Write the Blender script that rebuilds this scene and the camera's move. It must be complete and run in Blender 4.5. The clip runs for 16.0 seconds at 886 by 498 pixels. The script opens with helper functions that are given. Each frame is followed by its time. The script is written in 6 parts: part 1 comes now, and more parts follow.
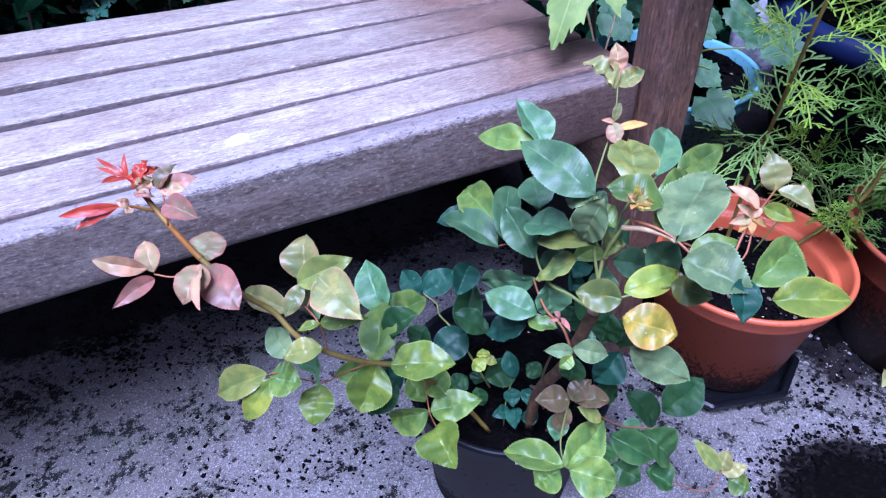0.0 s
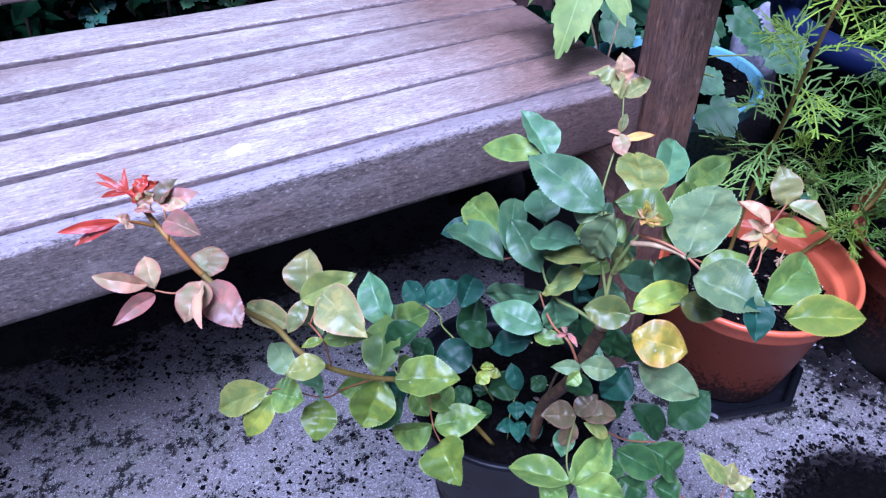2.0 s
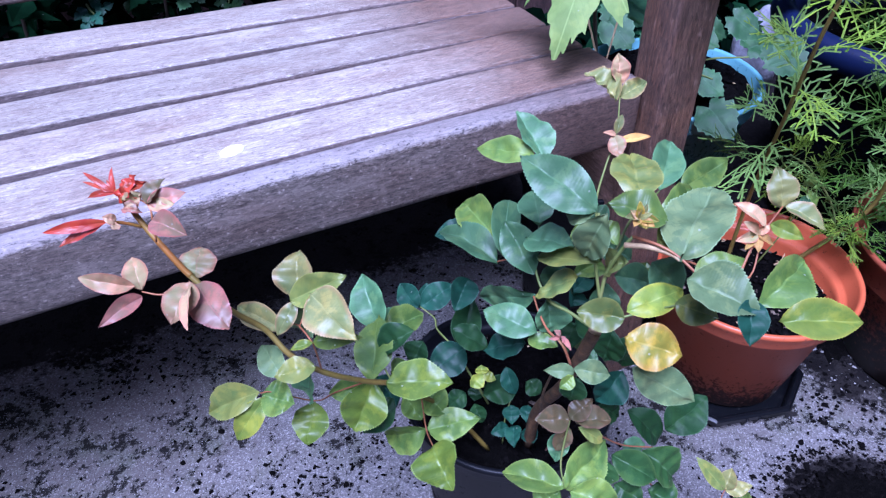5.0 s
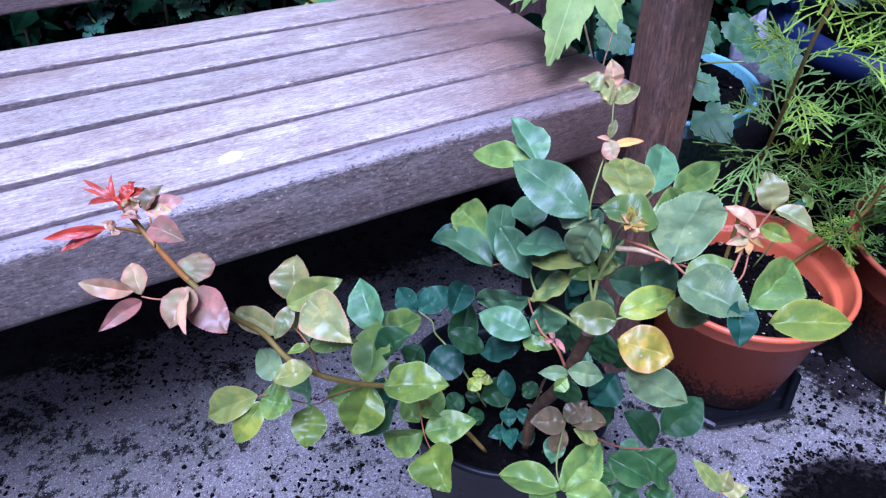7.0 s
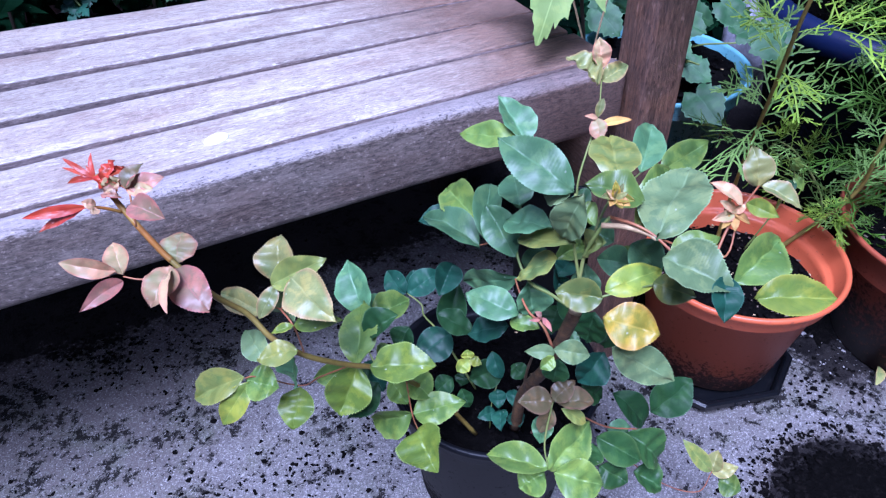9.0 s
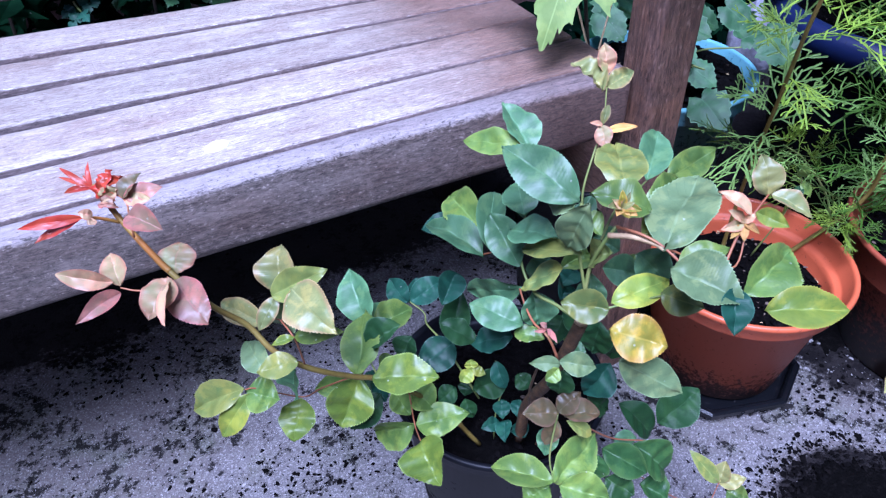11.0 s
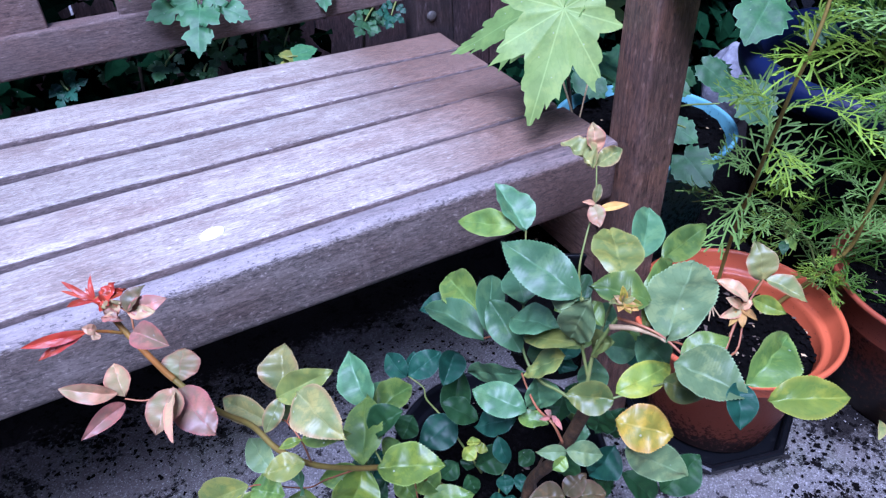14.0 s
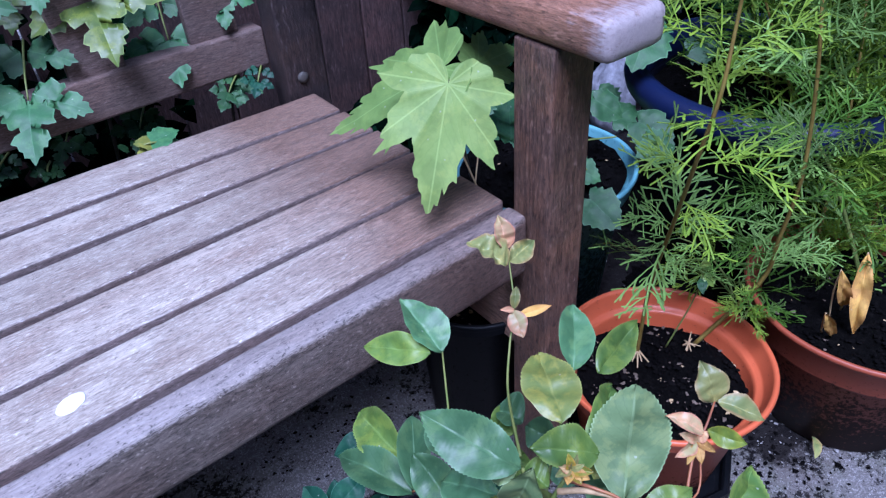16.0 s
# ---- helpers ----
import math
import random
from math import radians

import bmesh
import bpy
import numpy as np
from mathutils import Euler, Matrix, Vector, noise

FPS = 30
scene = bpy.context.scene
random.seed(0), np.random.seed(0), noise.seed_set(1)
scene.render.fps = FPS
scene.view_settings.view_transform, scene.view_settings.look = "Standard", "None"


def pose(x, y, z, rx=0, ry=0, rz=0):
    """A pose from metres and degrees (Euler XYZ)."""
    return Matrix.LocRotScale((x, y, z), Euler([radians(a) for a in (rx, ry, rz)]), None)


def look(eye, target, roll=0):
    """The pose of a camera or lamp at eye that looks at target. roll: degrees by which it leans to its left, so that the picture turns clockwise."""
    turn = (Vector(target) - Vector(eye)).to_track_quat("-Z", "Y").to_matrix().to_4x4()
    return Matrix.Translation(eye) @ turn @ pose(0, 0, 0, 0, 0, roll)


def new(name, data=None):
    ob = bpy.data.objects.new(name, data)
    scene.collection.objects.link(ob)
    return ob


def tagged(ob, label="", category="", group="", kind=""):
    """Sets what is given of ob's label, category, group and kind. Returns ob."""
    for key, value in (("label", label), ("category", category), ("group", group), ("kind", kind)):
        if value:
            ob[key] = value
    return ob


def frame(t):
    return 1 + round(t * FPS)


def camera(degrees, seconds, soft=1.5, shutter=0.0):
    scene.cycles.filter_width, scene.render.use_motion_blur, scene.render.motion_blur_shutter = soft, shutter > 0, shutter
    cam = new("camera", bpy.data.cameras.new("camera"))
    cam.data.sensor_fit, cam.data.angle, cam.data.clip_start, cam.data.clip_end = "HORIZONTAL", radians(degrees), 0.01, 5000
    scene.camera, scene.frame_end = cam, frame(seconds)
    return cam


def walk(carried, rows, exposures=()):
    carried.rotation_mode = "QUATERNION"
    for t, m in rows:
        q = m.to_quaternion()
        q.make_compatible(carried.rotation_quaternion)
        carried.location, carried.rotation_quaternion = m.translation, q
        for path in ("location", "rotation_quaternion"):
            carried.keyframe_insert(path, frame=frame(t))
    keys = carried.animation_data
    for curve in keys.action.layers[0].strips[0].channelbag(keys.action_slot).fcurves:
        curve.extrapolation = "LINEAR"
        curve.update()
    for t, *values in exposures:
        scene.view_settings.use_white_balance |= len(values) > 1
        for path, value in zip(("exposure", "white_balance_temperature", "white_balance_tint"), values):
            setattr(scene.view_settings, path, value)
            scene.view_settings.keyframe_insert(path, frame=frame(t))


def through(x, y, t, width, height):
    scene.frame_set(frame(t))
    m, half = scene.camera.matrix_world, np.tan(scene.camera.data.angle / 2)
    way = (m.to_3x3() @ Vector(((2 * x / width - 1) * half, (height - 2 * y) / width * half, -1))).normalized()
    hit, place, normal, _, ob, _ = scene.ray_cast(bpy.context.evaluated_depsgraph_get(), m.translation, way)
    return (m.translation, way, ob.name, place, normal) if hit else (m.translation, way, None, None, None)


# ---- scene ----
cam = camera(64.3, 16.0, 1.3)
PATH = [
    (0, (-0.466, -0.505, 0.738), (0.186, 0.885, -0.543), -0.1),
    (0.5, (-0.467, -0.499, 0.741), (0.184, 0.894, -0.538), 0.2),
    (1, (-0.469, -0.495, 0.741), (0.185, 0.899, -0.536), 0.5),
    (1.5, (-0.47, -0.492, 0.741), (0.184, 0.901, -0.536), 0.3),
    (2, (-0.466, -0.492, 0.74), (0.194, 0.898, -0.538), 0.1),
    (2.5, (-0.466, -0.494, 0.74), (0.195, 0.901, -0.532), 0.1),
    (3, (-0.466, -0.494, 0.736), (0.192, 0.899, -0.539), -0.2),
    (3.5, (-0.461, -0.492, 0.735), (0.186, 0.904, -0.543), -0.2),
    (4, (-0.457, -0.49, 0.735), (0.192, 0.908, -0.539), 0.0),
    (6.5, (-0.459, -0.497, 0.737), (0.203, 0.906, -0.526), -0.1),
    (7, (-0.455, -0.499, 0.739), (0.197, 0.911, -0.52), -0.4),
    (7.5, (-0.452, -0.502, 0.737), (0.196, 0.907, -0.526), -0.4),
    (8, (-0.452, -0.503, 0.736), (0.194, 0.907, -0.526), -0.4),
    (8.5, (-0.451, -0.506, 0.734), (0.197, 0.902, -0.531), -0.4),
    (9, (-0.449, -0.504, 0.731), (0.204, 0.885, -0.551), -0.5),
    (11.5, (-0.442, -0.495, 0.729), (0.206, 0.91, -0.538), -0.8),
    (12, (-0.437, -0.495, 0.736), (0.21, 0.935, -0.504), -0.2),
    (12.5, (-0.443, -0.495, 0.737), (0.197, 0.936, -0.505), 0.3),
    (13, (-0.445, -0.499, 0.746), (0.226, 0.949, -0.46), 0.4),
    (13.5, (-0.448, -0.493, 0.752), (0.241, 0.947, -0.453), 0.4),
    (14, (-0.446, -0.47, 0.765), (0.272, 0.954, -0.442), -1.6),
    (14.5, (-0.43, -0.452, 0.778), (0.343, 0.939, -0.433), -1.9),
    (15, (-0.428, -0.435, 0.771), (0.347, 0.928, -0.471), -1.4),
    (15.5, (-0.418, -0.406, 0.78), (0.397, 0.931, -0.463), -2.8),
    (16, (-0.381, -0.375, 0.795), (0.555, 0.906, -0.423), -3.8),
]
walk(cam, [(t, look(eye, target, roll)) for t, eye, target, roll in PATH], exposures=[(0.0, 1.48, 4555, 37), (2.0, 1.48, 4555, 37), (2.5, 1.39, 4555, 37), (8.5, 1.40, 4555, 37), (9.0, 1.48, 4570, 34), (11.5, 1.53, 4590, 33), (12.0, 1.46, 4590, 33), (14.0, 1.36, 4570, 33), (15.3, 1.29, 4580, 31), (16.0, 1.07, 4630, 28)])

# ---- light: soft shaded daylight from an open sky ----
world = bpy.data.worlds.new("sky")
scene.world = world
world.use_nodes = True
wn, wl = world.node_tree.nodes, world.node_tree.links
sky = wn.new("ShaderNodeTexSky")
sky.sky_type = 'NISHITA'
sky.sun_disc = False
sky.sun_elevation = radians(58)
sky.sun_rotation = radians(-50)
wl.new(sky.outputs[0], wn["Background"].inputs[0])
wn["Background"].inputs[1].default_value = 0.047
sun_data = bpy.data.lights.new("sun", 'SUN')
sun_data.energy = 3.2
sun_data.angle = radians(30)
sun_data.color = (1.0, 0.97, 0.92)
sun = new("sun", sun_data)
sun.matrix_world = look((-0.95, -1.15, 2.9), (0, 0, 0))


# ---- materials ----
def material(name, rough=0.6, metal=0.0, spec=0.5):
    m = bpy.data.materials.new(name)
    m.use_nodes = True
    b = m.node_tree.nodes["Principled BSDF"]
    b.inputs["Roughness"].default_value = rough
    b.inputs["Metallic"].default_value = metal
    b.inputs["Specular IOR Level"].default_value = spec
    return m, m.node_tree.nodes, m.node_tree.links, b


def ramp(nodes, stops, mode='LINEAR'):
    r = nodes.new("ShaderNodeValToRGB")
    r.color_ramp.interpolation = mode
    els = r.color_ramp.elements
    for i, (p, c) in enumerate(stops):
        e = els[i] if i < 2 else els.new(p)
        e.position = p
        e.color = (*c, 1.0) if len(c) == 3 else c
    return r


def coords(nodes, links, scale, kind="Object"):
    tc = nodes.new("ShaderNodeTexCoord")
    mp = nodes.new("ShaderNodeMapping")
    mp.inputs["Scale"].default_value = scale
    links.new(tc.outputs[kind], mp.inputs["Vector"])
    return mp.outputs[0]


def noise_tex(nodes, links, vec, scale, detail=6, rough=0.6):
    n = nodes.new("ShaderNodeTexNoise")
    n.inputs["Scale"].default_value = scale
    n.inputs["Detail"].default_value = detail
    n.inputs["Roughness"].default_value = rough
    if vec is not None:
        links.new(vec, n.inputs["Vector"])
    return n.outputs["Fac"]


def mix(nodes, links, fac, a, b, mode='MIX'):
    m = nodes.new("ShaderNodeMix")
    m.data_type, m.blend_type = 'RGBA', mode
    for k, v in ((0, fac), (6, a), (7, b)):
        if isinstance(v, (int, float)):
            m.inputs[k].default_value = v
        elif isinstance(v, tuple):
            m.inputs[k].default_value = (*v, 1.0)
        else:
            links.new(v, m.inputs[k])
    return m.outputs[2]


def bump(nodes, links, bsdf, height, strength, dist=0.002):
    b = nodes.new("ShaderNodeBump")
    b.inputs["Strength"].default_value = strength
    b.inputs["Distance"].default_value = dist
    links.new(height, b.inputs["Height"])
    links.new(b.outputs[0], bsdf.inputs["Normal"])


def math_node(nodes, links, op, a, b=0.0, clamp=False):
    m = nodes.new("ShaderNodeMath")
    m.operation, m.use_clamp = op, clamp
    for k, v in ((0, a), (1, b)):
        if isinstance(v, (int, float)):
            m.inputs[k].default_value = v
        else:
            links.new(v, m.inputs[k])
    return m.outputs[0]


def wood_material(name, pale, dark, brown, grain=(7.0, 62.0, 62.0), brown_end=False, rough=0.5, worn_end=False, fleck=0.55, nose=None, rub_amount=0.0):
    """Weathered timber: grain runs along the axis with the small scale."""
    m, n, l, b = material(name, rough)
    v = coords(n, l, grain)
    fine = noise_tex(n, l, v, 9.0, 10, 0.82)
    fibre = noise_tex(n, l, coords(n, l, tuple(g * 2.2 + 6 for g in grain)), 13.0, 5, 0.65)
    blot = noise_tex(n, l, coords(n, l, (6, 14, 14)), 1.6, 5, 0.65)
    col = ramp(n, [(0.38, dark), (0.50, tuple((p + d) / 2 for p, d in zip(pale, dark))), (0.62, pale)])
    l.new(fine, col.inputs[0])
    streak = ramp(n, [(0.40, (0.36, 0.33, 0.32)), (0.56, (1, 1, 1))])
    l.new(fibre, streak.inputs[0])
    c = mix(n, l, 0.5, col.outputs[0], streak.outputs[0], 'MULTIPLY')
    # broad rubbed patches
    rubbed = noise_tex(n, l, coords(n, l, tuple(5.0 if g == min(grain) else 20.0 for g in grain)), 2.2, 7, 0.72)
    rr0 = ramp(n, [(0.50, (0, 0, 0)), (0.62, (1, 1, 1))])
    l.new(rubbed, rr0.inputs[0])
    c = mix(n, l, math_node(n, l, 'MULTIPLY', rr0.outputs[0], rub_amount), c, tuple(min(0.85, x * 1.32 + 0.03) for x in pale))
    br = ramp(n, [(0.42, (0, 0, 0)), (0.68, (1, 1, 1))])
    l.new(blot, br.inputs[0])
    fac = math_node(n, l, 'MULTIPLY', br.outputs[0], 0.60)
    if brown_end:
        # the end under the arm keeps its brown oil finish
        sx = n.new("ShaderNodeSeparateXYZ")
        tc = n.new("ShaderNodeTexCoord")
        l.new(tc.outputs["Object"], sx.inputs[0])
        edge = math_node(n, l, 'MULTIPLY_ADD', sx.outputs[0], 5.0, True)
        edge.node.inputs[2].default_value = 1.25
        worn = math_node(n, l, 'MULTIPLY', edge, math_node(n, l, 'ADD', blot, 0.8), True)
        fac = math_node(n, l, 'MAXIMUM', fac, worn)
    grey_part = math_node(n, l, 'SUBTRACT', 1.25, fac, True)
    wear = ramp(n, [(0.40, (0, 0, 0)), (0.60, (1, 1, 1))])
    l.new(fine, wear.inputs[0])
    brown_tone = mix(n, l, wear.outputs[0], tuple(x * 0.7 for x in brown), tuple(min(1.0, x * 2.1 + 0.01) for x in brown))
    c = mix(n, l, fac, c, mix(n, l, 0.6, brown_tone, streak.outputs[0], 'MULTIPLY'))
    if nose:
        # the rounded upper edge is rubbed pale, with the light it catches painted in
        nz = n.new("ShaderNodeSeparateXYZ")
        tz = n.new("ShaderNodeTexCoord")
        l.new(tz.outputs["Object"], nz.inputs[0])
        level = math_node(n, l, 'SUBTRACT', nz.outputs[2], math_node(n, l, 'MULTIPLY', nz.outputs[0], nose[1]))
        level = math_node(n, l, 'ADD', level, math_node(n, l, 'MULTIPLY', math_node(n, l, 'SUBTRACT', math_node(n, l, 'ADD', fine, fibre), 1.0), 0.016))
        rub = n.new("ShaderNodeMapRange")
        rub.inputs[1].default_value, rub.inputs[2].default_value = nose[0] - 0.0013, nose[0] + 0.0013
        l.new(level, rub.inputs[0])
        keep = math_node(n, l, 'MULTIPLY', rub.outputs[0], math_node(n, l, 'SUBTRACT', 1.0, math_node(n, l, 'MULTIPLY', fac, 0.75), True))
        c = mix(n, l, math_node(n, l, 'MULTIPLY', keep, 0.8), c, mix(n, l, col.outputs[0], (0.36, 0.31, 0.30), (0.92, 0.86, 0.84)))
    # pale raised fibres and dark pits, and a tone of its own for each board
    fl = noise_tex(n, l, coords(n, l, tuple(g * (1.7 if g == min(grain) else 0.62) for g in grain)), 11.0, 5, 0.75)
    fr = ramp(n, [(0.585, (0, 0, 0)), (0.64, (1, 1, 1))])
    l.new(fl, fr.inputs[0])
    c = mix(n, l, math_node(n, l, 'MULTIPLY', math_node(n, l, 'MULTIPLY', fr.outputs[0], grey_part), fleck), c, tuple(min(0.85, x * 1.5 + 0.05) for x in pale))
    pr = ramp(n, [(0.375, (1, 1, 1)), (0.425, (0, 0, 0))])
    l.new(fl, pr.inputs[0])
    c = mix(n, l, math_node(n, l, 'MULTIPLY', pr.outputs[0], 0.75), c, tuple(x * 0.35 for x in dark))
    if worn_end:
        # the tip of the arm has weathered to a pale grey
        sy = n.new("ShaderNodeSeparateXYZ")
        ty = n.new("ShaderNodeTexCoord")
        l.new(ty.outputs["Object"], sy.inputs[0])
        tip = math_node(n, l, 'ADD', math_node(n, l, 'MULTIPLY', sy.outputs[1], -9.0), math_node(n, l, 'MULTIPLY', math_node(n, l, 'ADD', blot, fine), 0.9))
        tr = ramp(n, [(0.98, (0, 0, 0)), (1.0, (0, 0, 0))])
        tr.color_ramp.elements[0].position, tr.color_ramp.elements[1].position = 0.5, 0.72
        tr.color_ramp.elements[1].color = (1, 1, 1, 1)
        l.new(math_node(n, l, 'SUBTRACT', tip, 0.72), tr.inputs[0])
        c = mix(n, l, math_node(n, l, 'MULTIPLY', tr.outputs[0], 0.85), c, mix(n, l, fine, (0.26, 0.22, 0.23), (0.62, 0.56, 0.58)))
    # long drying cracks along the grain
    thin = tuple(1.6 if g == min(grain) else 58.0 for g in grain)
    crack = noise_tex(n, l, coords(n, l, thin), 4.0, 4, 0.6)
    line = ramp(n, [(0.0, (1, 1, 1)), (0.016, (0, 0, 0))])
    l.new(math_node(n, l, 'ABSOLUTE', math_node(n, l, 'SUBTRACT', crack, 0.5)), line.inputs[0])
    patchy = ramp(n, [(0.44, (0, 0, 0)), (0.58, (1, 1, 1))])
    l.new(noise_tex(n, l, coords(n, l, tuple(g * 0.35 for g in thin)), 3.0, 2, 0.5), patchy.inputs[0])
    c = mix(n, l, math_node(n, l, 'MULTIPLY', math_node(n, l, 'MULTIPLY', line.outputs[0], patchy.outputs[0]), 0.7), c, tuple(x * 0.4 for x in dark))
    info = n.new("ShaderNodeObjectInfo")
    tone = n.new("ShaderNodeMapRange")
    tone.inputs[3].default_value, tone.inputs[4].default_value = 0.84, 1.14
    l.new(info.outputs["Random"], tone.inputs[0])
    hs = n.new("ShaderNodeHueSaturation")
    l.new(tone.outputs[0], hs.inputs["Value"])
    l.new(c, hs.inputs["Color"])
    c = hs.outputs[0]
    l.new(c, b.inputs["Base Color"])
    rr = n.new("ShaderNodeMapRange")
    rr.inputs[3].default_value, rr.inputs[4].default_value = rough - 0.12, rough + 0.18
    l.new(fine, rr.inputs[0])
    l.new(rr.outputs[0], b.inputs["Roughness"])
    bump(n, l, b, math_node(n, l, 'ADD', fine, fibre), 0.8, 0.0014)
    return m


SLAT_WOOD = wood_material("weathered_teak", (0.645, 0.57, 0.485), (0.275, 0.225, 0.190), (0.17, 0.105, 0.075), brown_end=True, rough=0.40, fleck=0.55, rub_amount=0.3)
SLAT_EDGE = wood_material("rubbed_slat_edge", (0.78, 0.715, 0.65), (0.20, 0.16, 0.14), (0.15, 0.085, 0.058), brown_end=True, rough=0.40, fleck=0.9)
SLAT_SIDE = wood_material("shade_toned_slat_side", (0.30, 0.235, 0.220), (0.12, 0.090, 0.083), (0.14, 0.085, 0.065), rough=0.6)
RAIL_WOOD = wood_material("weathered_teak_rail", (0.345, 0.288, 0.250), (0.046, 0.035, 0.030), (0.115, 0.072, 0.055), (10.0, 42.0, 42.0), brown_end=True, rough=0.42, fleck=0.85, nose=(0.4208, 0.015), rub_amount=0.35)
LEG_WOOD = wood_material("brown_stained_leg", (0.215, 0.125, 0.088), (0.050, 0.030, 0.025), (0.18, 0.082, 0.042), (34.0, 34.0, 4.0), rough=0.42)
ARM_WOOD = wood_material("brown_stained_arm", (0.40, 0.215, 0.14), (0.20, 0.10, 0.062), (0.30, 0.14, 0.075), (34.0, 4.0, 34.0), rough=0.4, worn_end=True)
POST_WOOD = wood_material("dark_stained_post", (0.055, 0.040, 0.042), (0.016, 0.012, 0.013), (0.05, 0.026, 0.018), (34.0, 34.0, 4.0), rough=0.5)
# brown wood lightened so the rail looks lit below the seat
SIDE_RAIL_WOOD = wood_material("lightened_side_rail", (0.46, 0.29, 0.215), (0.22, 0.125, 0.088), (0.30, 0.16, 0.10), (34.0, 4.0, 34.0), rough=0.5)
BACK_WOOD = wood_material("brown_stained_back", (0.25, 0.185, 0.165), (0.11, 0.074, 0.062), (0.16, 0.085, 0.058), rough=0.5)
FENCE_WOOD = wood_material("dark_fence_board", (0.105, 0.062, 0.060), (0.035, 0.022, 0.022), (0.08, 0.036, 0.03), (30.0, 30.0, 3.0), rough=0.7)


def concrete_material():
    m, n, l, b = material("patio_concrete", 0.9, spec=0.08)
    o = coords(n, l, (1, 1, 1))
    sx = n.new("ShaderNodeSeparateXYZ")
    l.new(o, sx.inputs[0])

    def between(src, a, z, low=0.0, high=1.0):
        r = n.new("ShaderNodeMapRange")
        for k, v in ((1, a), (2, z), (3, low), (4, high)):
            r.inputs[k].default_value = v
        l.new(src, r.inputs[0])
        return r.outputs[0]

    def add(a, c):
        return math_node(n, l, 'ADD', a, c)

    def mul(a, c):
        return math_node(n, l, 'MULTIPLY', a, c)
    # exposed aggregate in cement
    agg = n.new("ShaderNodeTexVoronoi")
    agg.inputs["Scale"].default_value = 620
    l.new(o, agg.inputs["Vector"])
    sep = n.new("ShaderNodeSeparateColor")
    l.new(agg.outputs["Color"], sep.inputs[0])
    stone = ramp(n, [(0.0, (0.07, 0.067, 0.069)), (0.35, (0.135, 0.130, 0.129)), (0.75, (0.245, 0.237, 0.234)), (1.0, (0.62, 0.60, 0.59))])
    l.new(sep.outputs[0], stone.inputs[0])
    grain = noise_tex(n, l, o, 260, 4, 0.7)
    c = mix(n, l, 0.30, stone.outputs[0], (0.25, 0.243, 0.242))
    c = mix(n, l, mul(grain, 0.45), c, (0.17, 0.155, 0.16))
    big = noise_tex(n, l, o, 7.0, 11, 0.74)
    mid = noise_tex(n, l, o, 30.0, 9, 0.80)
    fine = noise_tex(n, l, o, 130.0, 5, 0.7)
    # where soil has gathered: below the bench (shade painted in with it), along its far end, between the pots and round
    # the spill
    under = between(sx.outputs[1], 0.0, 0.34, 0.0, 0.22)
    far = between(sx.outputs[0], -0.30, -0.58, 0.0, 0.30)
    pots = mul(between(sx.outputs[0], 0.02, 0.14), between(sx.outputs[1], -0.21, -0.04, 0.0, 0.55))
    pots = math_node(n, l, 'MAXIMUM', pots, mul(between(sx.outputs[0], 0.21, 0.28), between(sx.outputs[1], -0.25, -0.18, 0.0, 0.55)))
    spill = n.new("ShaderNodeVectorMath")
    spill.operation = 'DISTANCE'
    squash = n.new("ShaderNodeMapping")
    squash.inputs["Location"].default_value = (-0.145, 0.318 * 1.2, 0)
    squash.inputs["Scale"].default_value = (1.0, 1.2, 0)
    l.new(o, squash.inputs["Vector"])
    l.new(squash.outputs[0], spill.inputs[0])
    heap = between(spill.outputs["Value"], 0.125, 0.090, 0.0, 0.6)
    inside = n.new("ShaderNodeVectorMath")
    inside.operation = 'LENGTH'
    l.new(o, inside.inputs[0])
    near = between(inside.outputs["Value"], 2.4, 1.4)
    right = between(sx.outputs[0], -0.16, -0.02, 0.0, 0.14)
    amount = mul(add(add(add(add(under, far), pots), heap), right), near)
    # a thin film of dirt through which the stone still shows
    film = ramp(n, [(0.33, (0, 0, 0)), (0.80, (1, 1, 1))])
    l.new(add(amount, math_node(n, l, 'SUBTRACT', add(mul(big, 1.3), mul(mid, 0.35)), 0.32)), film.inputs[0])
    moss = ramp(n, [(0.40, (0.078, 0.063, 0.058)), (0.50, (0.105, 0.090, 0.080)), (0.62, (0.085, 0.088, 0.060))])
    l.new(big, moss.inputs[0])
    # some stones shed the dirt better than others
    hold = ramp(n, [(0.0, (0.42, 0.42, 0.42)), (0.55, (1, 1, 1))])
    l.new(sep.outputs[2], hold.inputs[0])
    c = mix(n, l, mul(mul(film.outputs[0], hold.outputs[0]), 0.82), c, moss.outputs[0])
    # shade deep below the seat painted black; black soil by pots and spill
    soil_and_shade = ramp(n, [(0.80, (0, 0, 0)), (0.93, (1, 1, 1))])
    l.new(add(mul(mul(between(sx.outputs[1], 0.23, 0.41), near), 0.62), add(mul(mul(add(pots, heap), near), 0.75), mul(add(add(big, mid), fine), 0.40))), soil_and_shade.inputs[0])
    c = mix(n, l, mul(soil_and_shade.outputs[0], 0.95), c, (0.009, 0.0075, 0.0075))
    # black crumbs of soil, in clusters
    lev = add(add(mul(mid, 0.75), mul(fine, 0.40)), add(mul(big, 0.55), mul(amount, 0.10)))
    crumb = ramp(n, [(0.913, (0, 0, 0)), (0.945, (1, 1, 1))])
    l.new(lev, crumb.inputs[0])
    c = mix(n, l, mul(crumb.outputs[0], 0.93), c, (0.007, 0.006, 0.0065))
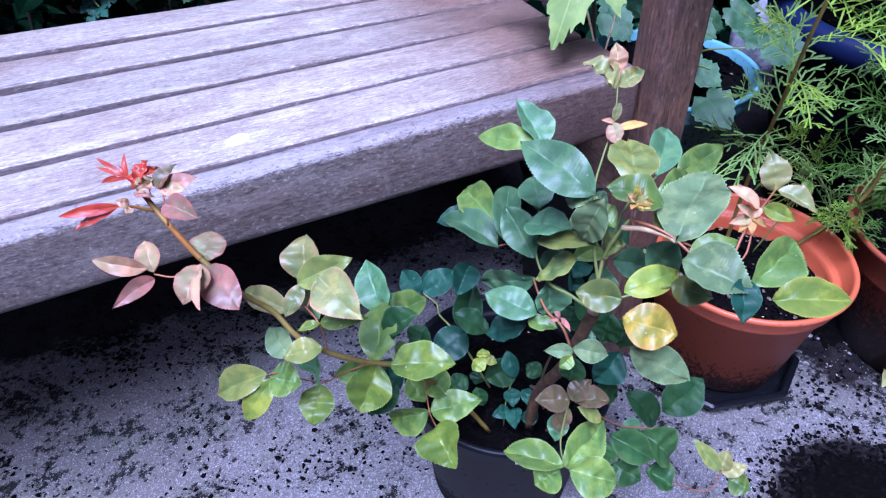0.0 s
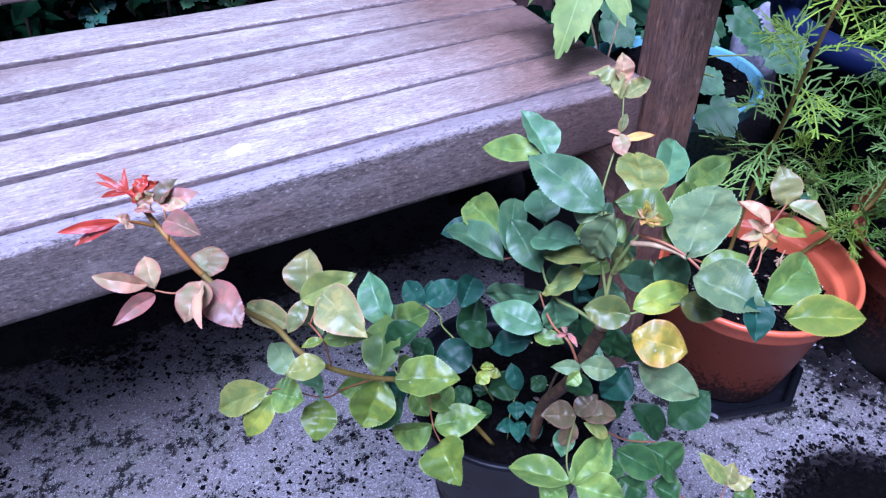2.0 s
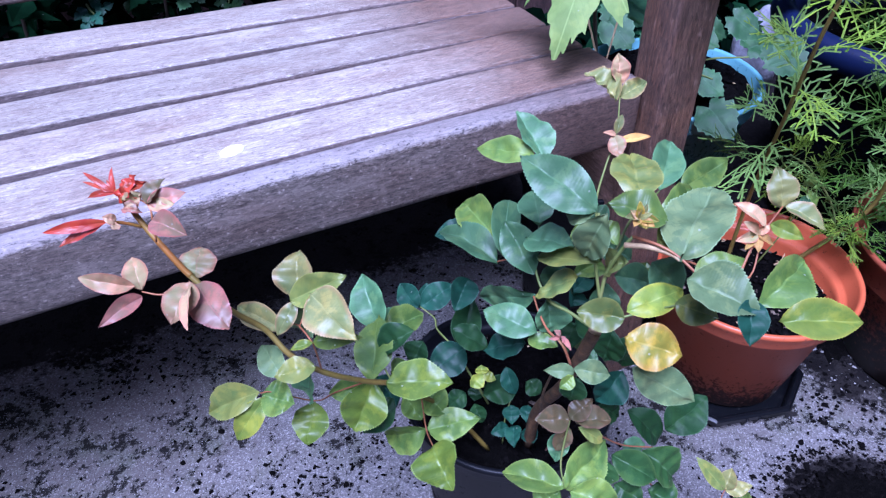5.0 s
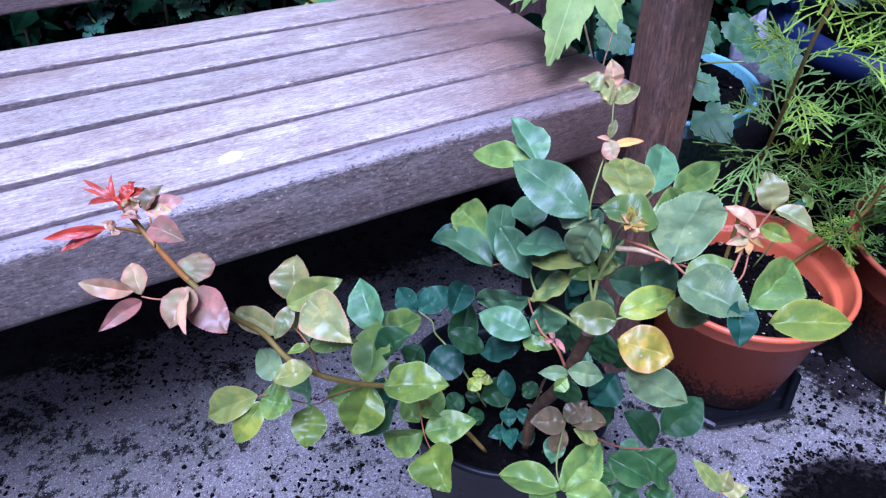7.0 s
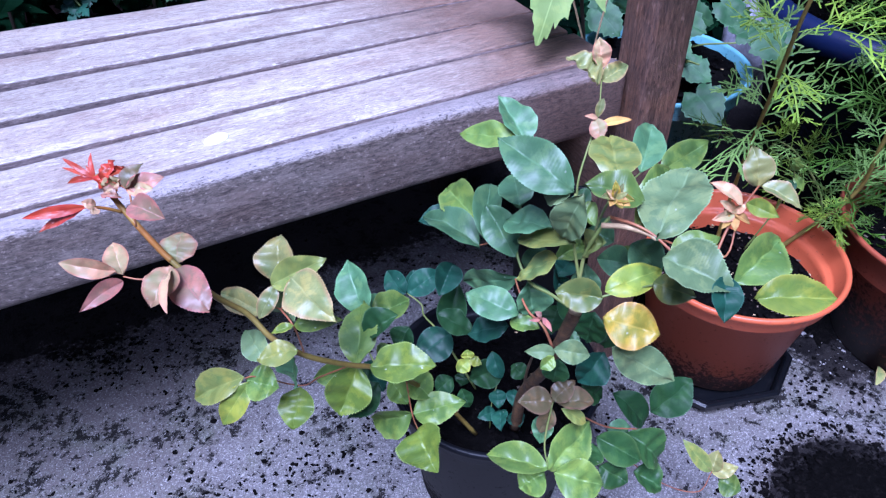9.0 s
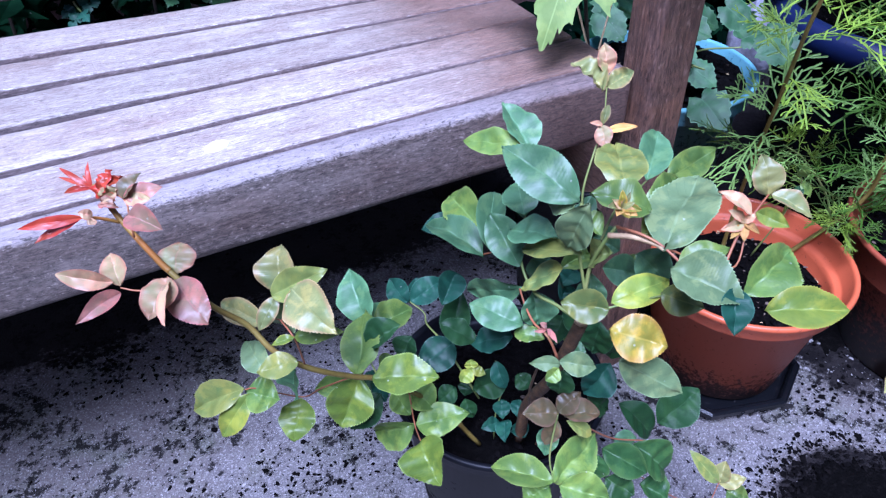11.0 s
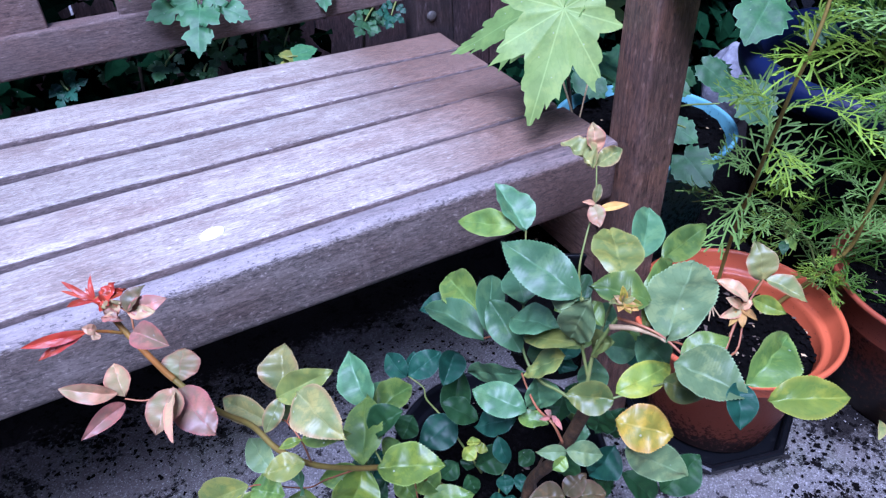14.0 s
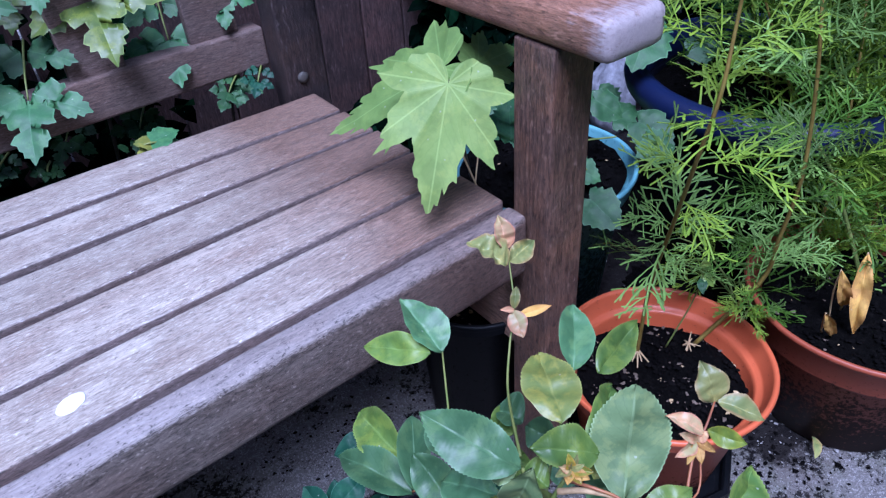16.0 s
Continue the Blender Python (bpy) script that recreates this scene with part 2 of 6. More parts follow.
    # single pale stones that stay clean
    clean = mul(math_node(n, l, 'GREATER_THAN', sep.outputs[1], 0.93), math_node(n, l, 'LESS_THAN', agg.outputs["Distance"], 0.45))
    c = mix(n, l, mul(mul(clean, math_node(n, l, 'SUBTRACT', 1.0, soil_and_shade.outputs[0], True)), 0.55), c, (0.42, 0.41, 0.42))
    l.new(c, b.inputs["Base Color"])
    bump(n, l, b, add(agg.outputs["Distance"], add(mul(big, 0.8), mul(crumb.outputs[0], 0.5))), 0.6, 0.002)
    return m


def speckled(name, low, mid, high, scale=60, rough=0.8, dist=0.003, strength=0.7, spec=0.4):
    m, n, l, b = material(name, rough, spec=spec)
    o = coords(n, l, (1, 1, 1))
    a = noise_tex(n, l, o, scale, 6, 0.7)
    r = ramp(n, [(0.32, low), (0.55, mid), (0.78, high)])
    l.new(a, r.inputs[0])
    l.new(r.outputs[0], b.inputs["Base Color"])
    bump(n, l, b, a, strength, dist)
    return m


def pot_plastic(name, colour, dirt_or_shade, level, rough=0.42, amount=0.9, spec=0.5):
    """Moulded plastic with splashed soil, on some pots painted shade, that thins out upwards."""
    m, n, l, b = material(name, rough, spec=spec)
    o = coords(n, l, (1, 1, 1))
    big = noise_tex(n, l, o, 9, 4, 0.6)
    c = mix(n, l, math_node(n, l, 'MULTIPLY', big, 0.5), colour, tuple(x * 0.62 for x in colour))
    sx = n.new("ShaderNodeSeparateXYZ")
    l.new(o, sx.inputs[0])
    mr = n.new("ShaderNodeMapRange")
    mr.inputs[1].default_value, mr.inputs[2].default_value = level, 0.0
    mr.inputs[3].default_value, mr.inputs[4].default_value = 0.0, 0.34
    l.new(sx.outputs[2], mr.inputs[0])
    speck = noise_tex(n, l, o, 150, 6, 0.75)
    r = ramp(n, [(0.60, (0, 0, 0)), (0.70, (1, 1, 1))])
    l.new(math_node(n, l, 'ADD', speck, mr.outputs[0]), r.inputs[0])
    c = mix(n, l, math_node(n, l, 'MULTIPLY', r.outputs[0], amount), c, dirt_or_shade)
    l.new(c, b.inputs["Base Color"])
    rr = n.new("ShaderNodeMapRange")
    rr.inputs[3].default_value, rr.inputs[4].default_value = rough, 0.85
    l.new(r.outputs[0], rr.inputs[0])
    l.new(rr.outputs[0], b.inputs["Roughness"])
    bump(n, l, b, math_node(n, l, 'ADD', speck, big), 0.12, 0.001)
    return m


def leaf_material(name, main, second, rim=None, rough=0.38, mottle=6.0, amount=0.7, vein=1.25, spec=0.24, edge=True, through=0.15):
    """Leaf blade: mottled between two tones, with a midrib and side veins laid along the blade's own u and v."""
    m, n, l, b = material(name, rough + 0.03, spec=min(0.5, spec * 1.7))
    tc = n.new("ShaderNodeTexCoord")
    info = n.new("ShaderNodeObjectInfo")
    add = n.new("ShaderNodeVectorMath")
    l.new(tc.outputs["Object"], add.inputs[0])
    l.new(info.outputs["Random"], add.inputs[1])
    big = noise_tex(n, l, add.outputs[0], mottle * 6, 4, 0.6)
    r = ramp(n, [(0.40, (0, 0, 0)), (0.66, (1, 1, 1))])
    l.new(big, r.inputs[0])
    fine = noise_tex(n, l, add.outputs[0], 420, 3, 0.6)
    deep = tuple(x * 0.62 for x in second)
    c = mix(n, l, math_node(n, l, 'MULTIPLY', r.outputs[0], amount), main, second)
    wide = noise_tex(n, l, add.outputs[0], 38, 4, 0.6)
    wr = ramp(n, [(0.45, (0, 0, 0)), (0.60, (1, 1, 1))])
    l.new(wide, wr.inputs[0])
    c = mix(n, l, math_node(n, l, 'MULTIPLY', wr.outputs[0], 0.42), c, deep)
    c = mix(n, l, math_node(n, l, 'MULTIPLY', fine, 0.2), c, deep)
    # ageing blotches, yellower than the rest
    blotch = noise_tex(n, l, add.outputs[0], 70, 5, 0.65)
    bl = ramp(n, [(0.50, (0, 0, 0)), (0.60, (1, 1, 1))])
    l.new(blotch, bl.inputs[0])
    c = mix(n, l, math_node(n, l, 'MULTIPLY', bl.outputs[0], 0.38 if edge else 0.15), c, tuple(min(0.8, x * k) for x, k in zip(main, (1.75, 1.42, 1.2))))
    sx = n.new("ShaderNodeSeparateXYZ")
    l.new(tc.outputs["UV"], sx.inputs[0])
    off = math_node(n, l, 'ABSOLUTE', math_node(n, l, 'SUBTRACT', sx.outputs[1], 0.5))
    rib = math_node(n, l, 'LESS_THAN', off, 0.02)
    # side veins run forward from the midrib
    ph = math_node(n, l, 'SUBTRACT', math_node(n, l, 'MULTIPLY', sx.outputs[0], 9.0), math_node(n, l, 'ADD', math_node(n, l, 'MULTIPLY', off, 5.0), math_node(n, l, 'MULTIPLY', big, 1.6)))
    fr = math_node(n, l, 'ABSOLUTE', math_node(n, l, 'SUBTRACT', math_node(n, l, 'FRACT', ph), 0.5))
    side = math_node(n, l, 'LESS_THAN', fr, 0.045)
    veins = math_node(n, l, 'MAXIMUM', math_node(n, l, 'MULTIPLY', rib, 0.35), math_node(n, l, 'MULTIPLY', side, 0.035))
    # fine darker lines sunk along the side veins
    sunk = ramp(n, [(0.015, (1, 1, 1)), (0.075, (0, 0, 0))])
    l.new(fr, sunk.inputs[0])
    c = mix(n, l, math_node(n, l, 'MULTIPLY', sunk.outputs[0], 0.22), c, tuple(x * 0.55 for x in second))
    pale = tuple(min(1.0, x * vein + 0.03) for x in main)
    c = mix(n, l, veins, c, pale)
    if edge:
        margin = ramp(n, [(0.47, (0, 0, 0)), (0.492, (1, 1, 1))])
        l.new(off, margin.inputs[0])
        c = mix(n, l, math_node(n, l, 'MULTIPLY', margin.outputs[0], 0.6), c, tuple(min(1.0, x * 1.7 + 0.05) for x in main))
    if rim:
        e = ramp(n, [(0.36, (0, 0, 0)), (0.50, (1, 1, 1))])
        l.new(math_node(n, l, 'ADD', off, math_node(n, l, 'MULTIPLY', math_node(n, l, 'SUBTRACT', big, 0.5), 0.3)), e.inputs[0])
        c = mix(n, l, math_node(n, l, 'MULTIPLY', e.outputs[0], 0.55), c, rim)
    spots = n.new("ShaderNodeTexVoronoi")
    spots.inputs["Scale"].default_value = 130
    l.new(add.outputs[0], spots.inputs["Vector"])
    sc = n.new("ShaderNodeSeparateColor")
    l.new(spots.outputs["Color"], sc.inputs[0])
    dot = math_node(n, l, 'MULTIPLY', math_node(n, l, 'LESS_THAN', spots.outputs["Distance"], 0.10), math_node(n, l, 'GREATER_THAN', sc.outputs[0], 0.80))
    c = mix(n, l, math_node(n, l, 'MULTIPLY', dot, 0.4), c, (0.45, 0.50, 0.42))
    hsv = n.new("ShaderNodeHueSaturation")
    hsv.inputs["Hue"].default_value = 0.5
    vr = n.new("ShaderNodeMapRange")
    vr.inputs[3].default_value, vr.inputs[4].default_value = 0.66, 1.26
    l.new(info.outputs["Random"], vr.inputs[0])
    l.new(vr.outputs[0], hsv.inputs["Value"])
    l.new(c, hsv.inputs["Color"])
    l.new(hsv.outputs[0], b.inputs["Base Color"])
    b.inputs["Subsurface Weight"].default_value = 0.0
    quilt = math_node(n, l, 'ADD', math_node(n, l, 'MULTIPLY', math_node(n, l, 'SMOOTH_MIN', fr, 0.25), 0.13), math_node(n, l, 'MULTIPLY', big, 0.22))
    net = n.new("ShaderNodeTexVoronoi")
    net.inputs["Scale"].default_value = 210
    l.new(add.outputs[0], net.inputs["Vector"])
    quilt = math_node(n, l, 'ADD', quilt, math_node(n, l, 'MULTIPLY', net.outputs["Distance"], -0.18))
    bump(n, l, b, quilt, 0.38, 0.0018)
    # thin blade: some daylight comes through
    tr = n.new("ShaderNodeBsdfTranslucent")
    l.new(hsv.outputs[0], tr.inputs[0])
    ms = n.new("ShaderNodeMixShader")
    ms.inputs[0].default_value = through
    l.new(b.outputs[0], ms.inputs[1])
    l.new(tr.outputs[0], ms.inputs[2])
    l.new(ms.outputs[0], n["Material Output"].inputs[0])
    return m


LEAF = {
    "green": leaf_material("leaf_green", (0.145, 0.228, 0.038), (0.068, 0.142, 0.032), rim=(0.215, 0.285, 0.055), amount=0.8),
    "teal": leaf_material("leaf_blue_green", (0.101, 0.209, 0.087), (0.046, 0.129, 0.053), rim=(0.125, 0.255, 0.105), rough=0.42, amount=0.45, spec=0.24),
    "grey": leaf_material("leaf_grey_green", (0.165, 0.238, 0.098), (0.105, 0.175, 0.068), rough=0.44, amount=0.45, spec=0.18),
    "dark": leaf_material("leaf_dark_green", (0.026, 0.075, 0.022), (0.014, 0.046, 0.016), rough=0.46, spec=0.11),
    "olive": leaf_material("leaf_olive", (0.234, 0.250, 0.048), (0.117, 0.190, 0.052), rim=(0.24, 0.25, 0.06), amount=0.9),
    "lime": leaf_material("leaf_lime", (0.240, 0.288, 0.032), (0.128, 0.232, 0.040), rim=(0.360, 0.336, 0.032)),
    "yellow": leaf_material("leaf_yellow", (0.36, 0.265, 0.024), (0.18, 0.205, 0.030), rim=(0.45, 0.20, 0.045), amount=0.95),
    "cream": leaf_material("leaf_pale_yellow_green", (0.289, 0.289, 0.093), (0.162, 0.212, 0.072), rim=(0.425, 0.221, 0.111), amount=0.9),
    "pink": leaf_material("leaf_peach_pink", (0.52, 0.262, 0.160), (0.40, 0.40, 0.17), rim=(0.493, 0.134, 0.095), rough=0.42, amount=1.0),
    "rose": leaf_material("leaf_mauve_pink", (0.45, 0.180, 0.150), (0.34, 0.25, 0.14), rim=(0.493, 0.134, 0.112), rough=0.4, amount=0.9),
    "red": leaf_material("leaf_young_red", (0.30, 0.026, 0.014), (0.46, 0.10, 0.03), rim=(0.34, 0.02, 0.03), rough=0.35),
    "brown": leaf_material("leaf_bronze_brown", (0.150, 0.105, 0.05), (0.10, 0.105, 0.042), rim=(0.20, 0.10, 0.07)),
    "bright": leaf_material("leaf_bright_green", (0.128, 0.185, 0.020), (0.074, 0.126, 0.020), amount=0.9),
    "pale": leaf_material("leaf_light_green", (0.27, 0.375, 0.10), (0.205, 0.32, 0.075), rough=0.5, vein=1.45, amount=0.6, edge=False, through=0.3),
    "pale_under": leaf_material("leaf_mid_green", (0.19, 0.30, 0.075), (0.145, 0.25, 0.058), rough=0.5, vein=1.35, amount=0.6, edge=False, through=0.3),
    "low": leaf_material("leaf_shaded_green", (0.045, 0.108, 0.028), (0.022, 0.066, 0.020), rim=(0.075, 0.13, 0.03), spec=0.12, amount=0.8),
    "fern": leaf_material("leaf_cool_green", (0.062, 0.180, 0.066), (0.040, 0.130, 0.048), rough=0.5, amount=0.6),
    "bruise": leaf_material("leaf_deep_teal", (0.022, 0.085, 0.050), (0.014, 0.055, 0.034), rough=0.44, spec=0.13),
    # near-black hedge tones: the shade behind bench and pots is put into the colour
    "shade": leaf_material("hedge_leaf_shade_tone", (0.0016, 0.006, 0.003), (0.0012, 0.004, 0.003), rough=0.9, spec=0.0, edge=False),
    "murk": leaf_material("hedge_inner_leaf_shade_tone", (0.008, 0.030, 0.012), (0.005, 0.020, 0.009), rough=0.9, spec=0.0, edge=False),
    "mallow": leaf_material("leaf_scalloped_green", (0.036, 0.110, 0.034), (0.024, 0.080, 0.026), rough=0.55, spec=0.25, amount=0.6),
    "dead": leaf_material("leaf_withered_ochre", (0.58, 0.36, 0.08), (0.42, 0.20, 0.06), rim=(0.34, 0.15, 0.04), rough=0.6),
}
CONCRETE = concrete_material()
SOIL = speckled("damp_potting_soil", (0.0016, 0.0014, 0.0014), (0.003, 0.0027, 0.0027), (0.012, 0.010, 0.009), 130, 0.95, 0.006, 1.0, 0.04)
CRUMB = speckled("soil_crumb", (0.002, 0.0018, 0.002), (0.004, 0.0035, 0.0036), (0.011, 0.009, 0.0085), 90, 0.9, spec=0.03)
BARK = speckled("brown_bark_bits", (0.05, 0.035, 0.025), (0.13, 0.095, 0.07), (0.30, 0.24, 0.19), 120, 0.85)
GRIT = speckled("pale_grit", (0.14, 0.13, 0.125), (0.26, 0.245, 0.24), (0.46, 0.44, 0.43), 90, 0.8)
TERRACOTTA = pot_plastic("terracotta_plastic", (0.56, 0.118, 0.042), (0.045, 0.024, 0.017), 0.085)
# the dark coat below this rim paints in the shadow there
OLD_TERRACOTTA = pot_plastic("old_terracotta", (0.32, 0.070, 0.030), (0.012, 0.008, 0.007), 0.17, 0.5, 0.94)
TRAY_PLASTIC = pot_plastic("tray_plastic", (0.004, 0.0045, 0.006), (0.02, 0.018, 0.018), 0.004, 0.28, 0.4)
BLACK_PLASTIC = pot_plastic("black_plastic", (0.006, 0.0065, 0.009), (0.016, 0.015, 0.015), 0.06, 0.45, 0.4, 0.18)
# deep teal towards the bottom: the lower body's shade is painted on
BLUE_PLASTIC = pot_plastic("turquoise_glaze", (0.16, 0.37, 0.42), (0.008, 0.060, 0.075), 0.30, 0.3, 0.93)
NAVY_PLASTIC = pot_plastic("navy_glaze", (0.007, 0.012, 0.050), (0.004, 0.005, 0.010), 0.05, 0.4, 0.9, 0.3)
# navy pot below its rim: shade put into an almost black colour
SHADED_GLAZE = pot_plastic("shaded_glaze", (0.0025, 0.003, 0.008), (0.002, 0.002, 0.0025), 0.4, 0.5, 0.9, 0.08)
STEM_GREEN = speckled("green_stem", (0.10, 0.15, 0.03), (0.17, 0.20, 0.05), (0.26, 0.25, 0.08), 60, 0.5, 0.001, 0.3)
STEM_GOLD = speckled("golden_olive_stem", (0.26, 0.08, 0.02), (0.29, 0.13, 0.022), (0.26, 0.19, 0.04), 45, 0.4, 0.001, 0.3)
STEM_RED = speckled("red_stem", (0.20, 0.06, 0.03), (0.32, 0.12, 0.05), (0.34, 0.20, 0.07), 45, 0.45, 0.001, 0.3)
STEM_WOODY = speckled("woody_cane", (0.025, 0.015, 0.008), (0.085, 0.045, 0.018), (0.20, 0.11, 0.05), 110, 0.65, 0.002, 0.6)
STEM_DARK = speckled("dark_stem", (0.02, 0.016, 0.012), (0.045, 0.035, 0.025), (0.08, 0.065, 0.045), 70, 0.65)
STEM_OLIVE = speckled("olive_brown_stalk", (0.13, 0.085, 0.016), (0.20, 0.145, 0.028), (0.22, 0.20, 0.045), 60, 0.5, 0.001, 0.3)
FROND = leaf_material("thread_leaf_green", (0.265, 0.395, 0.030), (0.185, 0.315, 0.028), rough=0.5, spec=0.2, edge=False, through=0.32)
FROND_COOL = leaf_material("thread_leaf_cool", (0.235, 0.38, 0.085), (0.165, 0.30, 0.06), rough=0.5, spec=0.2, edge=False, through=0.32)
FROND_DEEP = leaf_material("thread_leaf_deep", (0.095, 0.195, 0.018), (0.06, 0.135, 0.016), rough=0.6, spec=0.12, edge=False, through=0.32)
STRAW = speckled("dry_straw", (0.30, 0.20, 0.10), (0.50, 0.36, 0.19), (0.66, 0.52, 0.32), 60, 0.7)
STONE = speckled("grey_stone", (0.12, 0.12, 0.14), (0.22, 0.22, 0.26), (0.36, 0.36, 0.40), 60, 0.85, 0.004)
DROPPING = speckled("white_splash", (0.75, 0.75, 0.73), (0.86, 0.86, 0.84), (0.9, 0.9, 0.89), 60, 0.7, 0.001, 0.2)
PRINT = speckled("white_print", (0.62, 0.62, 0.62), (0.72, 0.72, 0.72), (0.8, 0.8, 0.8), 40, 0.5, 0.0005, 0.1)
WALL = speckled("blocker_render", (0.14, 0.13, 0.12), (0.19, 0.175, 0.16), (0.25, 0.23, 0.21), 14, 0.9)
STEEL = speckled("dull_bolt", (0.04, 0.036, 0.032), (0.08, 0.072, 0.065), (0.16, 0.14, 0.12), 80, 0.5)


# ---- building helpers ----
def thing(name, label, category, group="", kind=""):
    return tagged(new(name), label, category, group, kind)


def finish(name, bm, mat, smooth=True):
    me = bpy.data.meshes.new(name)
    bm.to_mesh(me)
    bm.free()
    me.materials.append(mat)
    if smooth:
        me.polygons.foreach_set("use_smooth", [True] * len(me.polygons))
    return me


def part(name, bm, mat, parent, label="", smooth=True):
    ob = new(name, finish(name, bm, mat, smooth))
    ob.parent = parent
    return tagged(ob, label) if label else ob


def lump(name, bm, mat, label, category, kind="", smooth=True, group=""):
    """A thing that is one mesh."""
    return tagged(new(name, finish(name, bm, mat, smooth)), label, category, group, kind)


def board(x0, x1, y0, y1, z0, z1, r=0.004, cuts=0, wear=0.0, slope=0.0):
    """A planed board with eased edges, and a little waviness where cuts are given."""
    bm = bmesh.new()
    bmesh.ops.create_cube(bm, size=1.0)
    for v in bm.verts:
        v.co = Vector(((x0 + x1) / 2 + v.co.x * (x1 - x0), (y0 + y1) / 2 + v.co.y * (y1 - y0), (z0 + z1) / 2 + v.co.z * (z1 - z0)))
    if r:
        bmesh.ops.bevel(bm, geom=bm.edges[:], offset=r, segments=3, profile=0.6, affect='EDGES')
    if cuts:
        lo, hi, axis = max(((x0, x1, 0), (y0, y1, 1), (z0, z1, 2)), key=lambda s: s[1] - s[0])
        for i in range(1, cuts):
            co, no = Vector(), Vector()
            co[axis], no[axis] = lo + (hi - lo) * i / cuts, 1
            bmesh.ops.bisect_plane(bm, geom=bm.verts[:] + bm.edges[:] + bm.faces[:], plane_co=co, plane_no=no)
        for v in bm.verts:
            d = noise.noise_vector(v.co * 9 + Vector((y0 * 50, 0, z0 * 30)))
            d[axis] = 0
            v.co += d * wear
    if slope:
        for v in bm.verts:
            v.co.z += slope * v.co.x
    return bm


def lathe(profile, cx=0.0, cy=0.0, segs=56, wobble=0.0):
    """A turned form from (radius, height) pairs; a radius of 0 closes it."""
    bm = bmesh.new()
    rings = []
    for r, z in profile:
        if r <= 1e-6:
            rings.append([bm.verts.new((cx, cy, z))])
        else:
            ring = []
            for i in range(segs):
                a = 2 * math.pi * i / segs
                rr = r * (1 + wobble * noise.noise((math.cos(a) * 2, math.sin(a) * 2, z * 6)))
                ring.append(bm.verts.new((cx + rr * math.cos(a), cy + rr * math.sin(a), z)))
            rings.append(ring)
    for a, b in zip(rings, rings[1:]):
        for i in range(segs):
            j = (i + 1) % segs
            if len(a) == 1 and len(b) == 1:
                continue
            if len(a) == 1:
                bm.faces.new((a[0], b[i], b[j]))
            elif len(b) == 1:
                bm.faces.new((a[j], a[i], b[0]))
            else:
                bm.faces.new((a[i], b[i], b[j], a[j]))
    bmesh.ops.recalc_face_normals(bm, faces=bm.faces[:])
    return bm


def smooth_line(points, steps=6):
    """Points of a Catmull-Rom curve through the given ones."""
    p = [Vector(q) for q in points]
    p = [2 * p[0] - p[1]] + p + [2 * p[-1] - p[-2]]
    out = []
    for a, b, c, d in zip(p, p[1:], p[2:], p[3:]):
        for i in range(steps):
            t = i / steps
            out.append(0.5 * (2 * b + (c - a) * t + (2 * a - 5 * b + 4 * c - d) * t * t + (3 * b - a - 3 * c + d) * t ** 3))
    return out + [p[-2]]


def tube(bm, points, r0, r1, sides=7):
    """A tapered tube along points, added to bm."""
    rings = []
    n = len(points)
    side = None
    for i, q in enumerate(points):
        d = (points[min(i + 1, n - 1)] - points[max(i - 1, 0)]).normalized()
        if side is None:
            side = d.orthogonal().normalized()
        side = (side - d * side.dot(d)).normalized()
        up = d.cross(side)
        r = r0 + (r1 - r0) * i / (n - 1)
        rings.append([bm.verts.new(q + (side * math.cos(2 * math.pi * k / sides) + up * math.sin(2 * math.pi * k / sides)) * r) for k in range(sides)])
    for a, b in zip(rings, rings[1:]):
        for k in range(sides):
            bm.faces.new((a[k], a[(k + 1) % sides], b[(k + 1) % sides], b[k]))
    bm.faces.new(rings[0][::-1])
    bm.faces.new(rings[-1])
    return bm


def stem(parent, name, points, r0, r1, mat, label="", steps=6, sides=7):
    return part(name, tube(bmesh.new(), smooth_line(points, steps), r0, r1, sides), mat, parent, label)


def blade(base, tip, width, facing, outline, fold=0.25, sag=0.12, curl=0.0, cup=0.0, steps=12, wavy=0.0, seed=0, teeth=0.0):
    """A leaf blade from base to tip; outline gives the half width at a share of the length. fold: how far the halves rise from the midrib."""
    base, tip = Vector(base), Vector(tip)
    axis = tip - base
    length = axis.length
    axis.normalize()
    nrm = Vector(facing)
    nrm = (nrm - axis * nrm.dot(axis)).normalized()
    side = axis.cross(nrm)
    bm = bmesh.new()
    uv = bm.loops.layers.uv.new("UVMap")
    rows = []
    for i in range(steps + 1):
        t = i / steps
        mid = base + axis * (t * length) - nrm * (sag * length * (2 * t - 1) ** 2 - sag * length) * 0.5
        w = outline(t) * width * 0.5 * (1 + teeth * (i % 2) - teeth * 0.5)
        row = []
        for k in (-1.0, -0.55, -0.08, 0.0, 0.08, 0.55, 1.0):
            jig = wavy * noise.noise((seed * 7.1 + t * 5, k * 3.0, 1.7)) * width
            lift = abs(k) * fold * w - (abs(k) ** 2) * cup * w
            twist = curl * k * t * w
            row.append((bm.verts.new(mid + side * (k * w) + nrm * (lift + twist + jig)), t, (k + 1) / 2))
        rows.append(row)
    for a, b in zip(rows, rows[1:]):
        for k in range(6):
            q = (a[k], a[k + 1], b[k + 1], b[k])
            f = bm.faces.new([v[0] for v in q])
            for loop, v in zip(f.loops, q):
                loop[uv].uv = (v[1], v[2])
    bmesh.ops.remove_doubles(bm, verts=bm.verts[:], dist=1e-6)
    return bm


